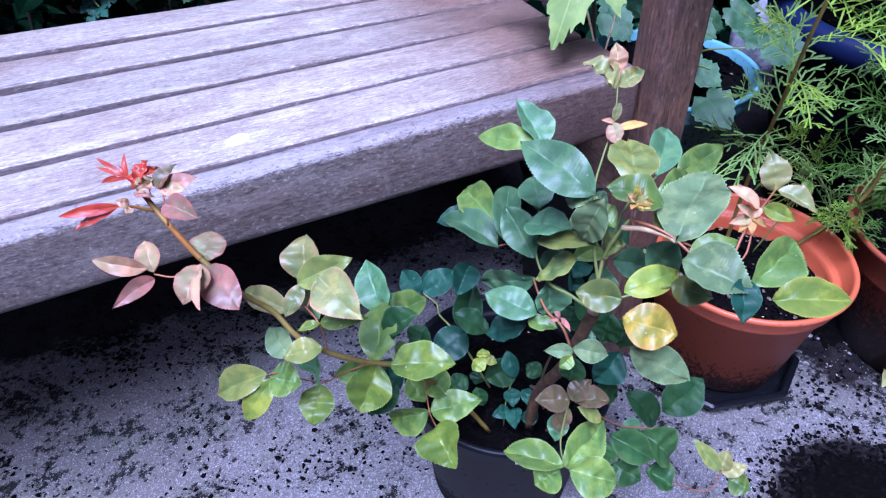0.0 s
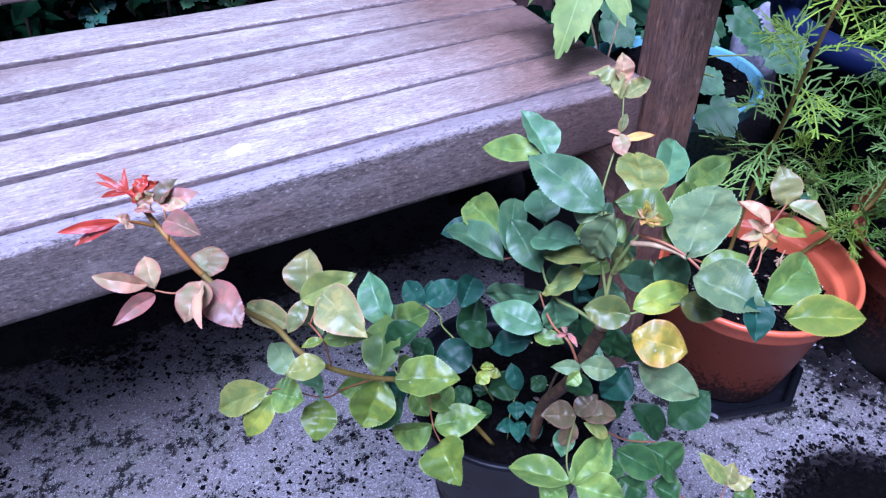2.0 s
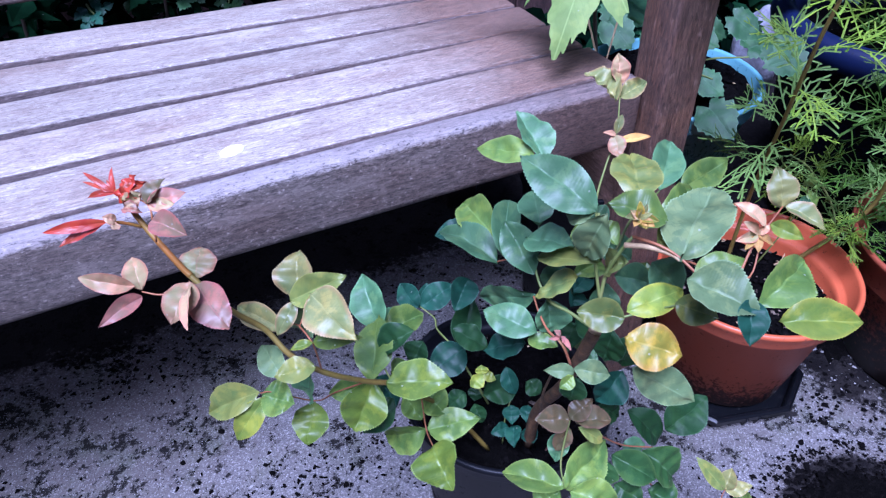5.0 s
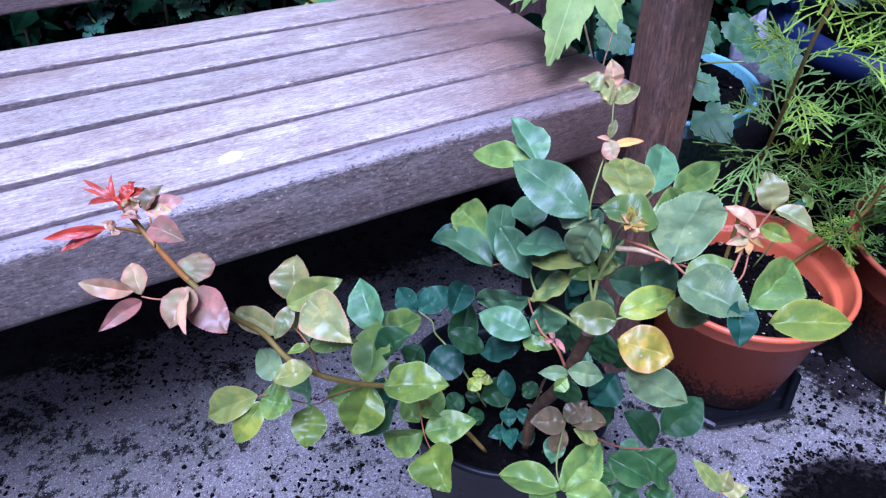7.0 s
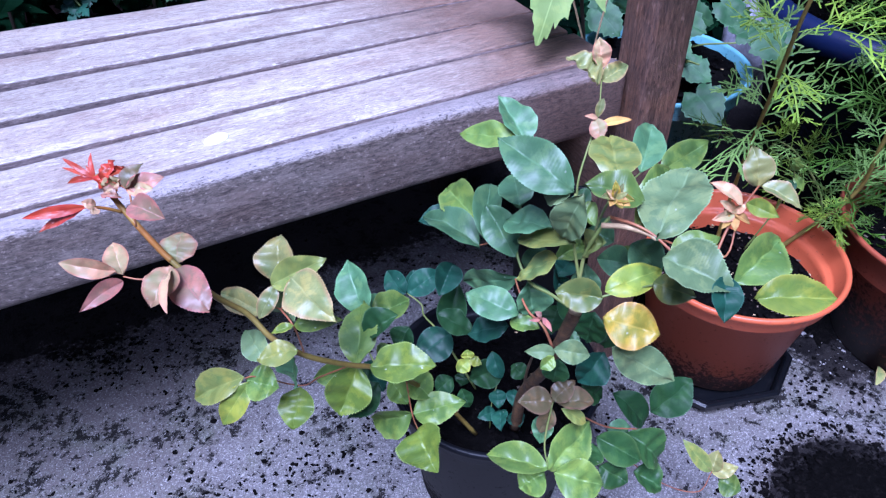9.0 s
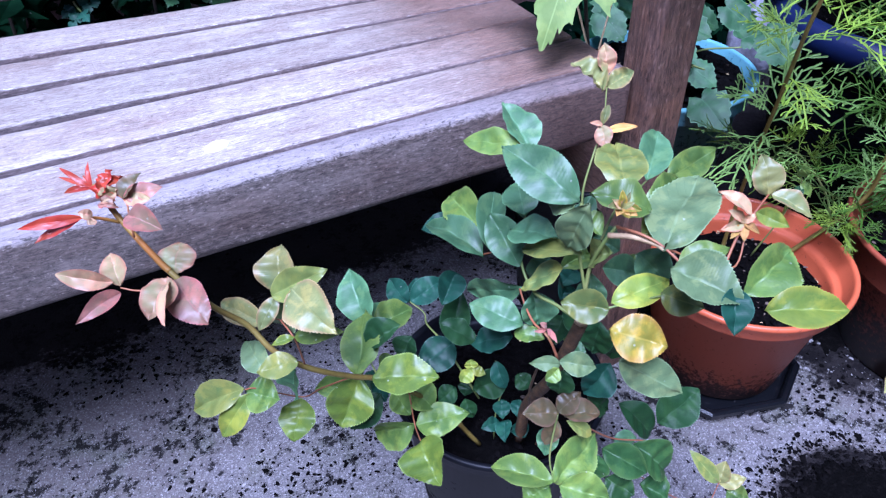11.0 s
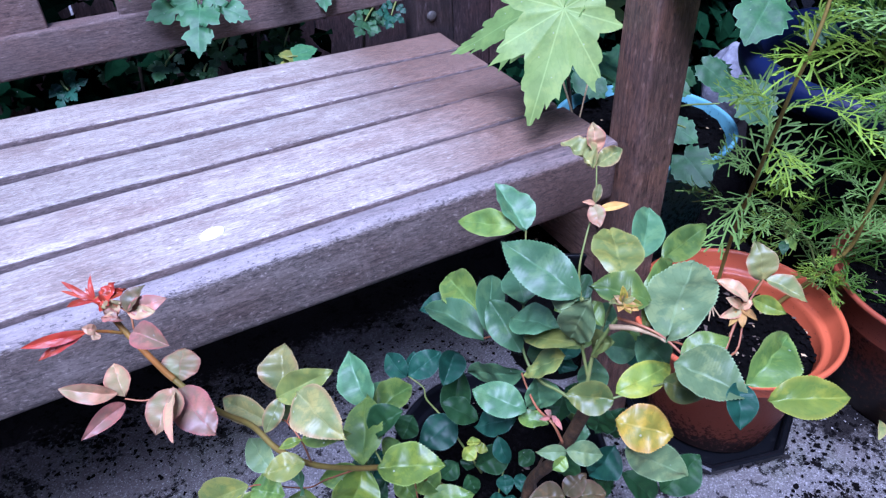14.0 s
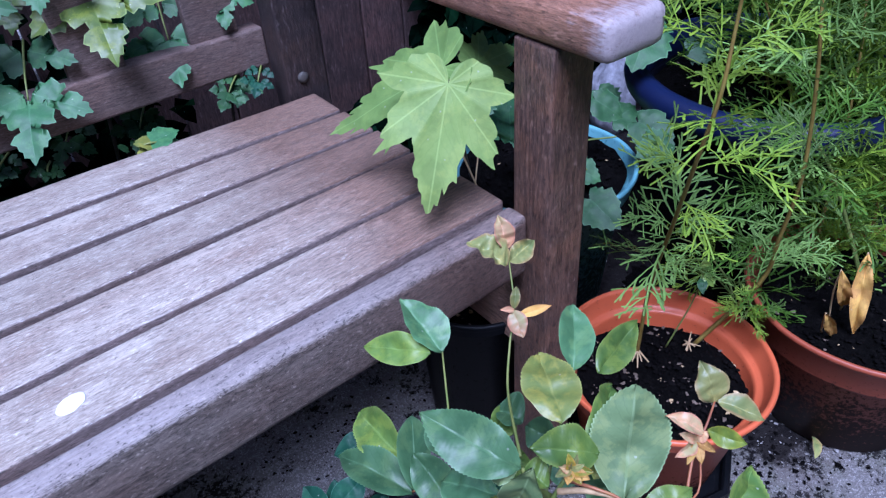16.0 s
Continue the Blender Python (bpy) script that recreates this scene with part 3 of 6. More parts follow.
def rose_outline(a, b):
    """An ovate, pointed outline; a rounds the base and b draws out the tip."""
    top = a / (a + b)
    peak = top ** a * (1 - top) ** b

    def half_width(t):
        return max(t ** a * (1 - t) ** b / peak, 0.012)
    return half_width


LEAF_COUNT = [0]


def leaflet(parent, base, tip, width, tone, facing=(-0.28, -0.55, 0.80), name="leaflet", label="", fold=None, wavy=0.11, sag=None):
    """One toothed rose leaflet."""
    LEAF_COUNT[0] += 1
    rnd = random.Random(LEAF_COUNT[0])
    f = Vector(facing).normalized() + Vector((rnd.uniform(-1, 1), rnd.uniform(-1, 1), rnd.uniform(-1, 1))) * 0.34
    shape = rose_outline(rnd.uniform(0.66, 0.86), rnd.uniform(0.84, 1.10))
    bm = blade(base, tip, width * 0.97, f, shape, rnd.choice((rnd.uniform(0.12, 0.4), rnd.uniform(0.4, 0.85), rnd.uniform(0.5, 0.95))) if fold is None else fold, rnd.uniform(0.02, 0.26) if sag is None else sag,
               rnd.uniform(-0.25, 0.25), rnd.uniform(0.0, 0.2), 52, wavy * 1.25, LEAF_COUNT[0], 0.045)
    # teeth along both margins
    size = 0.020 * width
    bm.verts.ensure_lookup_table()
    ax = (Vector(tip) - Vector(base)).normalized()
    for v in bm.verts:
        if len(v.link_faces) <= 2 and v.index % 2:
            v.co += ax * size
    return part(name, bm, LEAF[tone], parent, label)


# ---- ground ----
def ground():
    def axis(a, b, step, far):
        xs = [a + step * i for i in range(int(round((b - a) / step)) + 1)]
        out = [-far, -far / 3, -6, -3, -1.8]
        return [x for x in out if x < a] + xs + [-x for x in reversed(out) if -x > b]
    xs, ys = axis(-1.2, 0.9, 0.0125, 60), axis(-0.9, 0.8, 0.0125, 60)
    bm = bmesh.new()
    grid = []
    for y in ys:
        grid.append([bm.verts.new((x, y, (0.004 * noise.noise((x * 3, y * 3, 0)) + 0.0022 * noise.noise((x * 22, y * 22, 4))) if abs(x) < 2 and abs(y) < 2 else 0.0)) for x in xs])
    for a, b in zip(grid, grid[1:]):
        for i in range(len(xs) - 1):
            bm.faces.new((a[i], a[i + 1], b[i + 1], b[i]))
    lump("ground", bm, CONCRETE, "grey pitted concrete patio with dark soil stains and shade painted below the bench", "patio", "structure")


ground()


# ---- bench ----
def bench():
    root = thing("garden_bench", "weathered grey-brown slatted wooden garden bench on the patio", "bench")
    root.rotation_euler = (0, radians(-0.7), 0)
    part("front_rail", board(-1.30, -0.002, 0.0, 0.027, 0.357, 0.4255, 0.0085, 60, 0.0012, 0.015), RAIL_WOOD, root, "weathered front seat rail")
    tops = (0.4175, 0.4140, 0.4105, 0.4080, 0.4070)
    slopes = (0.0125, 0.0045, -0.0055, -0.0155, -0.022)
    gaps = ((0.0430, 0.1090), (0.1190, 0.1850), (0.1950, 0.2600), (0.2700, 0.3340), (0.3440, 0.4070))
    for (y0, y1), z, k in zip(gaps, tops, slopes):
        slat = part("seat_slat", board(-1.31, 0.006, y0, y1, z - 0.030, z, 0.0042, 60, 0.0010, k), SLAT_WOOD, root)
        # silvered top, rubbed arris; brown sides darkened to paint shade into the gaps
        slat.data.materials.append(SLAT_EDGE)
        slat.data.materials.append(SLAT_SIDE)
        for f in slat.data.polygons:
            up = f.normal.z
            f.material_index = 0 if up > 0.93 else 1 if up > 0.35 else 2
    # front legs, side rails, arms, back posts
    for x, side in ((0.0, 1), (-1.362, -1)):
        part("front_leg", board(x + 0.005, x + 0.052, -0.018, 0.030, -0.005 + 0.012 * x, 0.584, 0.004, 12, 0.0006), LEG_WOOD, root, "brown front leg")
        part("side_rail", board(x + 0.012, x + 0.042, 0.036, 0.41, 0.225, 0.352, 0.003), SIDE_RAIL_WOOD, root)
        part("armrest", board(x + 0.004, x + 0.070, -0.070, 0.46, 0.584, 0.618, 0.011, 16, 0.001), ARM_WOOD, root, "worn brown armrest with rounded end")
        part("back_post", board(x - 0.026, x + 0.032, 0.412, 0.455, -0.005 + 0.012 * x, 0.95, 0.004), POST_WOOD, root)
    right_post = [o for o in root.children if o.name.startswith("back_post")][0]
    part("back_bottom_rail", board(-1.33, -0.026, 0.452, 0.480, 0.442, 0.492, 0.004, 40, 0.0008), BACK_WOOD, root)
    part("back_top_rail", board(-1.33, -0.026, 0.452, 0.480, 0.860, 0.930, 0.006), BACK_WOOD, root)
    for i in range(9):
        x = -0.085 - 0.1405 * i
        part("back_slat", board(x - 0.031, x + 0.031, 0.460, 0.474, 0.488, 0.864, 0.003), BACK_WOOD, root)
    b = lathe([(0, -0.003), (0.007, -0.003), (0.0075, 0.001), (0.005, 0.003), (0, 0.0032)], segs=16)
    bmesh.ops.transform(b, matrix=pose(-0.004, 0.411, 0.430, 90), verts=b.verts[:])
    part("bolt", b, STEEL, right_post, "dull metal bolt head")
    return root


bench()


# ---- pots ----
def pot_shell(parent, cx, cy, r_base, r_top, z0, z1, lip, wall, mat, rim_h=0.03):
    """Tapered pot with a stepped rim, open at the top: an outer and an inner skin in one turned body."""
    zs = z1 - rim_h
    rs = r_base + (r_top - lip - r_base) * (zs - z0) / (z1 - z0)
    prof = [(0, z0 + 0.004), (r_base - 0.012, z0 + 0.004), (r_base - 0.006, z0), (r_base, z0 + 0.003),
            (rs, zs - 0.004), (rs + lip * 0.72, zs), (rs + lip * 0.78, zs + 0.003), (r_top - lip * 0.18, z1 - 0.010), (r_top - 0.001, z1 - 0.008), (r_top + 0.001, z1 - 0.004),
            (r_top, z1 - 0.001), (r_top - 0.002, z1), (r_top - 0.005, z1 - 0.001), (r_top - 0.0062, z1 - 0.004), (rs + lip * 0.78 - 0.0045, zs + 0.007), (rs + lip * 0.74 - 0.006, zs + 0.004),
            (rs - wall * 0.5, zs + 0.0035), (rs - wall, zs + 0.001), (rs - wall - 0.001, zs - 0.004), (r_base - wall, z0 + 0.012), (0, z0 + 0.012)]
    return part("shell", lathe(prof, cx, cy, 72, 0.006), mat, parent)


def soil_disc(parent, cx, cy, r, z, seed, bark=60):
    bm = bmesh.new()
    n = 40
    rings = [[bm.verts.new((cx, cy, z + 0.006))]]
    for k in range(1, 17):
        rr = r * k / 16
        rings.append([bm.verts.new((cx + rr * math.cos(2 * math.pi * i / n), cy + rr * math.sin(2 * math.pi * i / n),
                                    z + 0.007 * noise.noise((rr * math.cos(2 * math.pi * i / n) * 45 + seed, rr * math.sin(2 * math.pi * i / n) * 45, seed))
                                    + 0.004 * noise.noise((rr * math.cos(2 * math.pi * i / n) * 140, rr * math.sin(2 * math.pi * i / n) * 140, seed)))) for i in range(n)])
    for i in range(n):
        bm.faces.new((rings[0][0], rings[1][i], rings[1][(i + 1) % n]))
    for a, b in zip(rings[1:], rings[2:]):
        for i in range(n):
            bm.faces.new((a[i], b[i], b[(i + 1) % n], a[(i + 1) % n]))
    part("soil", bm, SOIL, parent, "dark crumbly potting soil")
    for name, mat, count, lo, hi, label in (("bark_litter", BARK, bark, 0.0012, 0.0048, "brown bark bits"), ("flake_litter", STRAW, 8 + bark // 20, 0.001, 0.0042, "pale bark flakes"), ("crumb_layer", CRUMB, 420, 0.002, 0.006, "black crumbs")):
        bits = bmesh.new()
        rnd = random.Random(seed + count)
        for _ in range(count):
            a, q = rnd.uniform(0, 6.28), r * math.sqrt(rnd.random()) * 0.95
            x, y = q * math.cos(a), q * math.sin(a)
            if mat is BARK and noise.noise((x * 26 + seed, y * 26, seed)) < -0.02:
                continue
            chip(bits, rnd, (cx + x, cy + y, z + 0.004), lo + (hi - lo) * rnd.random() ** 2)
        tagged(part(name, bits, mat, parent, label, False), kind="stuff")


def chip(bm, rnd, at, size):
    """A small lumpy crumb."""
    c = Vector(at)
    k = size * rnd.uniform(0.5, 1.0)
    q = size * rnd.uniform(0.35, 0.7)
    turn = rnd.uniform(0, 3.14)
    ca, sa = math.cos(turn), math.sin(turn)
    v = []
    for i in range(6):
        a = 1.047 * (i + rnd.uniform(-0.35, 0.35))
        e = rnd.uniform(0.55, 1.15)
        x, y = math.cos(a) * size * e, math.sin(a) * k * e
        v.append(bm.verts.new(c + Vector((x * ca - y * sa, x * sa + y * ca, q * rnd.uniform(-0.25, 0.25)))))
    for z in (0.6, -0.5):
        v.append(bm.verts.new(c + Vector((size * rnd.uniform(-0.3, 0.3), size * rnd.uniform(-0.3, 0.3), z * q))))
    for i in range(6):
        j = (i + 1) % 6
        bm.faces.new((v[i], v[j], v[6]))
        bm.faces.new((v[j], v[i], v[7]))


def terracotta_pot():
    pot = thing("plant_pot", "orange terracotta-coloured plastic pot splashed with soil, on a black tray", "plant pot", "plant pots")
    pot_shell(pot, 0.1535, -0.066, 0.082, 0.124, 0.012, 0.184, 0.0115, 0.005, TERRACOTTA, 0.028)
    soil_disc(pot, 0.1535, -0.066, 0.104, 0.138, 3, 240)
    rnd = random.Random(77)
    for i in range(6):
        a = 2.6 + 0.42 * i
        e = Vector((math.cos(a), math.sin(a), 0)) * rnd.uniform(0.012, 0.026)
        stem(pot, "root", ((0.166, -0.020, 0.152), Vector((0.166, -0.021, 0.147)) + e * 0.5, Vector((0.166, -0.021, 0.143)) + e), 0.0014, 0.0007, STRAW, "straw-coloured root")
    for i in range(9):
        a = rnd.uniform(0, 6.28)
        c = Vector((0.222, -0.055, 0.146))
        e = Vector((math.cos(a), math.sin(a), rnd.uniform(0, 0.7))) * rnd.uniform(0.007, 0.016)
        stem(pot, "root", (c - e * 0.4, c + Vector((0, 0, 0.004)), c + e), 0.0013, 0.0006, STRAW, "straw-coloured root")
    return pot


def pot_tray():
    """Black moulded tray with clipped corners and a raised rim."""
    root = thing("pot_tray", "black plastic seed tray under the terracotta pot", "tray")
    m = pose(0.146, -0.066, 0.0, 0, 0, -14)
    bm = bmesh.new()
    rings = []
    for half, cut, z in ((0.090, 0.036, 0.0), (0.095, 0.038, 0.002), (0.097, 0.039, 0.010), (0.104, 0.042, 0.013), (0.1045, 0.042, 0.020), (0.102, 0.0415, 0.0225), (0.098, 0.040, 0.0225), (0.0955, 0.039, 0.020), (0.0935, 0.038, 0.010), (0.089, 0.036, 0.0085), (0.05, 0.02, 0.0085)):
        h, k = half * 0.97, (half - cut) * 0.80
        pts = [(h, -k), (h, k), (k, h), (-k, h), (-h, k), (-h, -k), (-k, -h), (k, -h)]
        rings.append([bm.verts.new(m @ Vector((x, y, z))) for x, y in pts])
    for a, b in zip(rings, rings[1:]):
        for i in range(8):
            bm.faces.new((a[i], a[(i + 1) % 8], b[(i + 1) % 8], b[i]))
    bm.faces.new(rings[-1])
    bmesh.ops.recalc_face_normals(bm, faces=bm.faces[:])
    part("tray_body", bm, TRAY_PLASTIC, root, smooth=False)
    for i in range(12):
        a = -2.5 + i * 0.17
        part("rib", tube(bmesh.new(), [m @ Vector((0.098 * math.cos(a) * 0.99, 0.098 * math.sin(a) * 0.99, 0.002)), m @ Vector((0.103 * math.cos(a) * 0.99, 0.103 * math.sin(a) * 0.99, 0.018))], 0.0018, 0.0018, 6), TRAY_PLASTIC, root)
    return root


def big_pot():
    pot = thing("plant_pot", "large old brown terracotta pot with dark soil", "plant pot", "plant pots")
    pot_shell(pot, 0.432, -0.168, 0.105, 0.150, 0.0, 0.190, 0.016, 0.008, OLD_TERRACOTTA, 0.05)
    soil_disc(pot, 0.432, -0.168, 0.124, 0.160, 8)


def blue_pot():
    pot = thing("plant_pot", "turquoise blue glazed pot beside the bench leg", "plant pot", "plant pots")
    pot_shell(pot, 0.236, 0.222, 0.088, 0.130, 0.0, 0.288, 0.012, 0.007, BLUE_PLASTIC, 0.03)
    soil_disc(pot, 0.236, 0.222, 0.116, 0.276, 11, 20)


def navy_pot():
    pot = thing("plant_pot", "large dark navy blue glazed pot", "plant pot", "plant pots")
    cx, cy = 0.605, 0.110
    body = [(0, 0.004), (0.12, 0.004), (0.13, 0.0), (0.137, 0.02), (0.172, 0.18), (0.186, 0.28), (0.190, 0.306), (0.180, 0.308), (0.178, 0.30), (0.16, 0.18), (0.13, 0.02), (0, 0.02)]
    rim = [(0.182, 0.309), (0.203, 0.3095), (0.214, 0.320), (0.218, 0.334), (0.216, 0.346), (0.208, 0.354), (0.198, 0.356), (0.188, 0.352), (0.182, 0.340), (0.180, 0.320), (0.182, 0.309)]
    part("pot_body", lathe(body, cx, cy, 64), SHADED_GLAZE, pot, "lower body, its shade painted almost black")
    part("rim", lathe(rim, cx, cy, 64), NAVY_PLASTIC, pot, "thick rounded navy blue rim")
    soil_disc(pot, cx, cy, 0.176, 0.30, 14)


def rose_pot():
    pot = thing("plant_pot", "black plastic nursery pot full of dark soil on the concrete", "plant pot", "plant pots")
    cx, cy = -0.202, -0.100
    pot_shell(pot, cx, cy, 0.078, 0.106, 0.0, 0.182, 0.007, 0.004, BLACK_PLASTIC, 0.022)
    soil_disc(pot, cx, cy, 0.093, 0.156, 21, 14)
    # two small printed marks on the wall, too worn to read
    for i in range(2):
        a = radians(247 + 5.2 * i)
        bm = bmesh.new()
        bmesh.ops.create_cube(bm, size=1.0)
        bmesh.ops.transform(bm, matrix=Matrix.Translation((cx + 0.1025 * math.cos(a), cy + 0.1025 * math.sin(a), 0.167)) @ Matrix.Rotation(a, 4, 'Z') @ Matrix.Diagonal((0.004, 0.008, 0.0045, 1)), verts=bm.verts[:])
        part("printed_mark", bm, PRINT, pot, "worn white print")
    return pot


def shade_pot():
    """A small black pot standing under the bench end."""
    pot = thing("plant_pot", "small black plastic pot in the shade under the bench", "plant pot", "plant pots")
    pot_shell(pot, 0.035, 0.13, 0.062, 0.085, 0.0, 0.245, 0.006, 0.004, BLACK_PLASTIC, 0.02)
    soil_disc(pot, 0.035, 0.13, 0.076, 0.20, 31)


terracotta_pot()
pot_tray()
big_pot()
blue_pot()
navy_pot()
rose_pot()
shade_pot()


# ---- fences that close the garden; the side run is added to block low sky light ----
def fence(x0, x1, n, m, high):
    root = thing("fence", "dark brown close-boarded wooden garden fence", "fence", kind="structure")
    for i in range(n):
        a = x0 + (x1 - x0) * i / n
        bm = board(a + 0.002, a + (x1 - x0) / n - 0.002, 0.0, 0.018, 0.0, high + 0.01 * math.sin(i * 2.1), 0.003)
        bmesh.ops.transform(bm, matrix=m, verts=bm.verts[:])
        part("fence_board", bm, FENCE_WOOD, root)
    for z in (0.15, high - 0.2):
        bm = board(x0, x1, 0.019, 0.055, z, z + 0.07, 0.003)
        bmesh.ops.transform(bm, matrix=m, verts=bm.verts[:])
        part("fence_rail", bm, FENCE_WOOD, root)


fence(-3.2, -0.15, 30, pose(0, 0.82, 0), 0.80)
fence(-0.15, 1.3, 15, pose(0, 0.82, 0), 1.7)
fence(-0.7, 3.5, 40, pose(1.30, 0, 0, 0, 0, -90), 1.7)


# unseen walls, added to keep low sky light off the bench front
def blocker_wall(name, bm):
    lump(name, bm, WALL, "unseen plain wall added to block low light", "wall", "structure", False)


blocker_wall("blocker_south", board(-3.4, 1.5, -2.2, -2.0, 0.0, 2.0, 0.0))
blocker_wall("blocker_west", board(-2.8, -2.6, -2.0, 1.0, 0.0, 2.4, 0.0))


# ---- rose bush ----
rose = thing("rose_bush", "potted rose bush with green, yellowing and red young leaves", "rose bush")
stem(rose, "cane", ((-0.2198, -0.1713, 0.1796), (-0.2192, -0.1774, 0.2366), (-0.2209, -0.2059, 0.2991), (-0.2207, -0.2203, 0.3466), (-0.2193, -0.2297, 0.3845)), 0.0053, 0.0049, STEM_WOODY, "thick pruned woody cane")
stem(rose, "cane", ((-0.2212, -0.2272, 0.3704), (-0.2168, -0.2252, 0.4066), (-0.2125, -0.2221, 0.4282), (-0.2081, -0.2265, 0.4494), (-0.2018, -0.2275, 0.4595)), 0.0015, 0.0012, STEM_GREEN)
stem(rose, "cane", ((-0.2018, -0.2275, 0.4595), (-0.1945, -0.2432, 0.4615), (-0.1872, -0.2554, 0.458), (-0.1821, -0.2785, 0.4523), (-0.1786, -0.297, 0.4572)), 0.0011, 0.0007, STEM_RED)
stem(rose, "cane", ((-0.2161, -0.2256, 0.4066), (-0.2189, -0.2156, 0.4402), (-0.2228, -0.2165, 0.4768)), 0.0012, 0.0009, STEM_GREEN)
stem(rose, "cane", ((-0.2125, -0.2221, 0.4282), (-0.1841, -0.2031, 0.4484), (-0.1419, -0.176, 0.437), (-0.116, -0.1564, 0.4247)), 0.0011, 0.0007, STEM_GREEN)
stem(rose, "cane", ((-0.1949, -0.186, 0.4302), (-0.1564, -0.1331, 0.414), (-0.1311, -0.1075, 0.424), (-0.1136, -0.093, 0.4413), (-0.0938, -0.0661, 0.458)), 0.0011, 0.0006, STEM_GREEN)
stem(rose, "cane", ((-0.2082, -0.2282, 0.4553), (-0.1983, -0.2379, 0.4576), (-0.1895, -0.2492, 0.4574), (-0.1873, -0.2564, 0.4569)), 0.0019, 0.0014, STRAW, "dry straw-coloured cut stem")
stem(rose, "cane", ((-0.2193, -0.2297, 0.3845), (-0.2264, -0.2102, 0.3867), (-0.2339, -0.1917, 0.3876), (-0.2317, -0.1688, 0.3986), (-0.211, -0.1377, 0.4124), (-0.1749, -0.0838, 0.4279)), 0.0014, 0.0007, STEM_GREEN)
stem(rose, "cane", ((-0.219, -0.1516, 0.4086), (-0.2337, -0.1451, 0.3923), (-0.244, -0.1349, 0.3826)), 0.0009, 0.0006, STEM_RED)
stem(rose, "cane", ((-0.2318, -0.2254, 0.351), (-0.2379, -0.2202, 0.3696), (-0.24, -0.2045, 0.3702), (-0.2381, -0.189, 0.3727), (-0.2343, -0.174, 0.3756)), 0.0011, 0.0007, STEM_RED)
stem(rose, "cane", ((-0.2189, -0.2271, 0.3875), (-0.2178, -0.2419, 0.4033), (-0.2171, -0.2515, 0.4168), (-0.1831, -0.2583, 0.4188), (-0.1615, -0.2686, 0.4264)), 0.0011, 0.0006, STEM_GREEN)
stem(rose, "cane", ((-0.1539, -0.2737, 0.4326), (-0.1311, -0.26, 0.4517), (-0.1172, -0.2564, 0.463), (-0.1028, -0.251, 0.4685)), 0.0010, 0.0006, STEM_RED)
stem(rose, "cane", ((-0.1872, -0.2554, 0.458), (-0.1454, -0.2727, 0.4381), (-0.1252, -0.2603, 0.4546)), 0.0007, 0.0006, STEM_RED)
stem(rose, "cane", ((-0.2487, -0.1483, 0.1586), (-0.2804, -0.1384, 0.2168), (-0.3176, -0.1511, 0.2786), (-0.3423, -0.1548, 0.3093), (-0.3651, -0.1571, 0.3267), (-0.394, -0.1611, 0.3549), (-0.4133, -0.1512, 0.3719), (-0.4249, -0.1374, 0.3893), (-0.4415, -0.1334, 0.409), (-0.4545, -0.129, 0.431), (-0.4629, -0.1195, 0.4421)), 0.0023, 0.0020, STEM_OLIVE, "long arching green cane, reddening to the tip")
stem(rose, "cane", ((-0.4605, -0.1225, 0.4392), (-0.4645, -0.1178, 0.4447), (-0.4727, -0.1071, 0.4588), (-0.479, -0.0972, 0.4698), (-0.4876, -0.0835, 0.4886)), 0.0022, 0.0017, STEM_GOLD, "golden brown young end of the cane")
stem(rose, "cane", ((-0.4797, -0.0986, 0.4679), (-0.4895, -0.101, 0.4759), (-0.4984, -0.101, 0.4793)), 0.0011, 0.0009, STEM_GOLD)
stem(rose, "cane", ((-0.4739, -0.1121, 0.4638), (-0.4721, -0.1124, 0.4802), (-0.4726, -0.1054, 0.4877), (-0.4852, -0.0857, 0.4874)), 0.0007, 0.0005, STEM_RED)
stem(rose, "cane", ((-0.4644, -0.1244, 0.431), (-0.48, -0.1237, 0.4317), (-0.4908, -0.119, 0.4345)), 0.0007, 0.0005, STEM_RED)
stem(rose, "cane", ((-0.3954, -0.1596, 0.3558), (-0.4006, -0.1707, 0.3963), (-0.4043, -0.1534, 0.3979), (-0.4067, -0.1471, 0.3958)), 0.0007, 0.0005, STEM_RED)
stem(rose, "cane", ((-0.4043, -0.1534, 0.3979), (-0.395, -0.1472, 0.4097), (-0.3929, -0.1518, 0.4215)), 0.0006, 0.0005, STEM_RED)
stem(rose, "cane", ((-0.3653, -0.1576, 0.3261), (-0.384, -0.1399, 0.3044), (-0.3983, -0.1272, 0.2874), (-0.429, -0.1331, 0.3205), (-0.4377, -0.1296, 0.3199)), 0.0007, 0.0005, STEM_RED)
stem(rose, "cane", ((-0.3176, -0.1511, 0.2786), (-0.3175, -0.1604, 0.2444), (-0.3245, -0.1905, 0.2626)), 0.0007, 0.0005, STEM_RED)
stem(rose, "cane", ((-0.3423, -0.1548, 0.3093), (-0.3389, -0.1202, 0.3022), (-0.3254, -0.0871, 0.2986)), 0.0008, 0.0006, STEM_GREEN)
stem(rose, "cane", ((-0.2369, -0.1235, 0.1925), (-0.257, -0.0895, 0.244), (-0.2593, -0.056, 0.2406), (-0.256, -0.042, 0.2421), (-0.263, -0.023, 0.2439)), 0.0011, 0.0006, STEM_GREEN)
stem(rose, "cane", ((-0.2294, -0.21, 0.2266), (-0.2278, -0.2302, 0.2922), (-0.2155, -0.2371, 0.2828), (-0.1715, -0.2337, 0.23), (-0.1357, -0.2389, 0.2109)), 0.0010, 0.0006, STEM_RED)
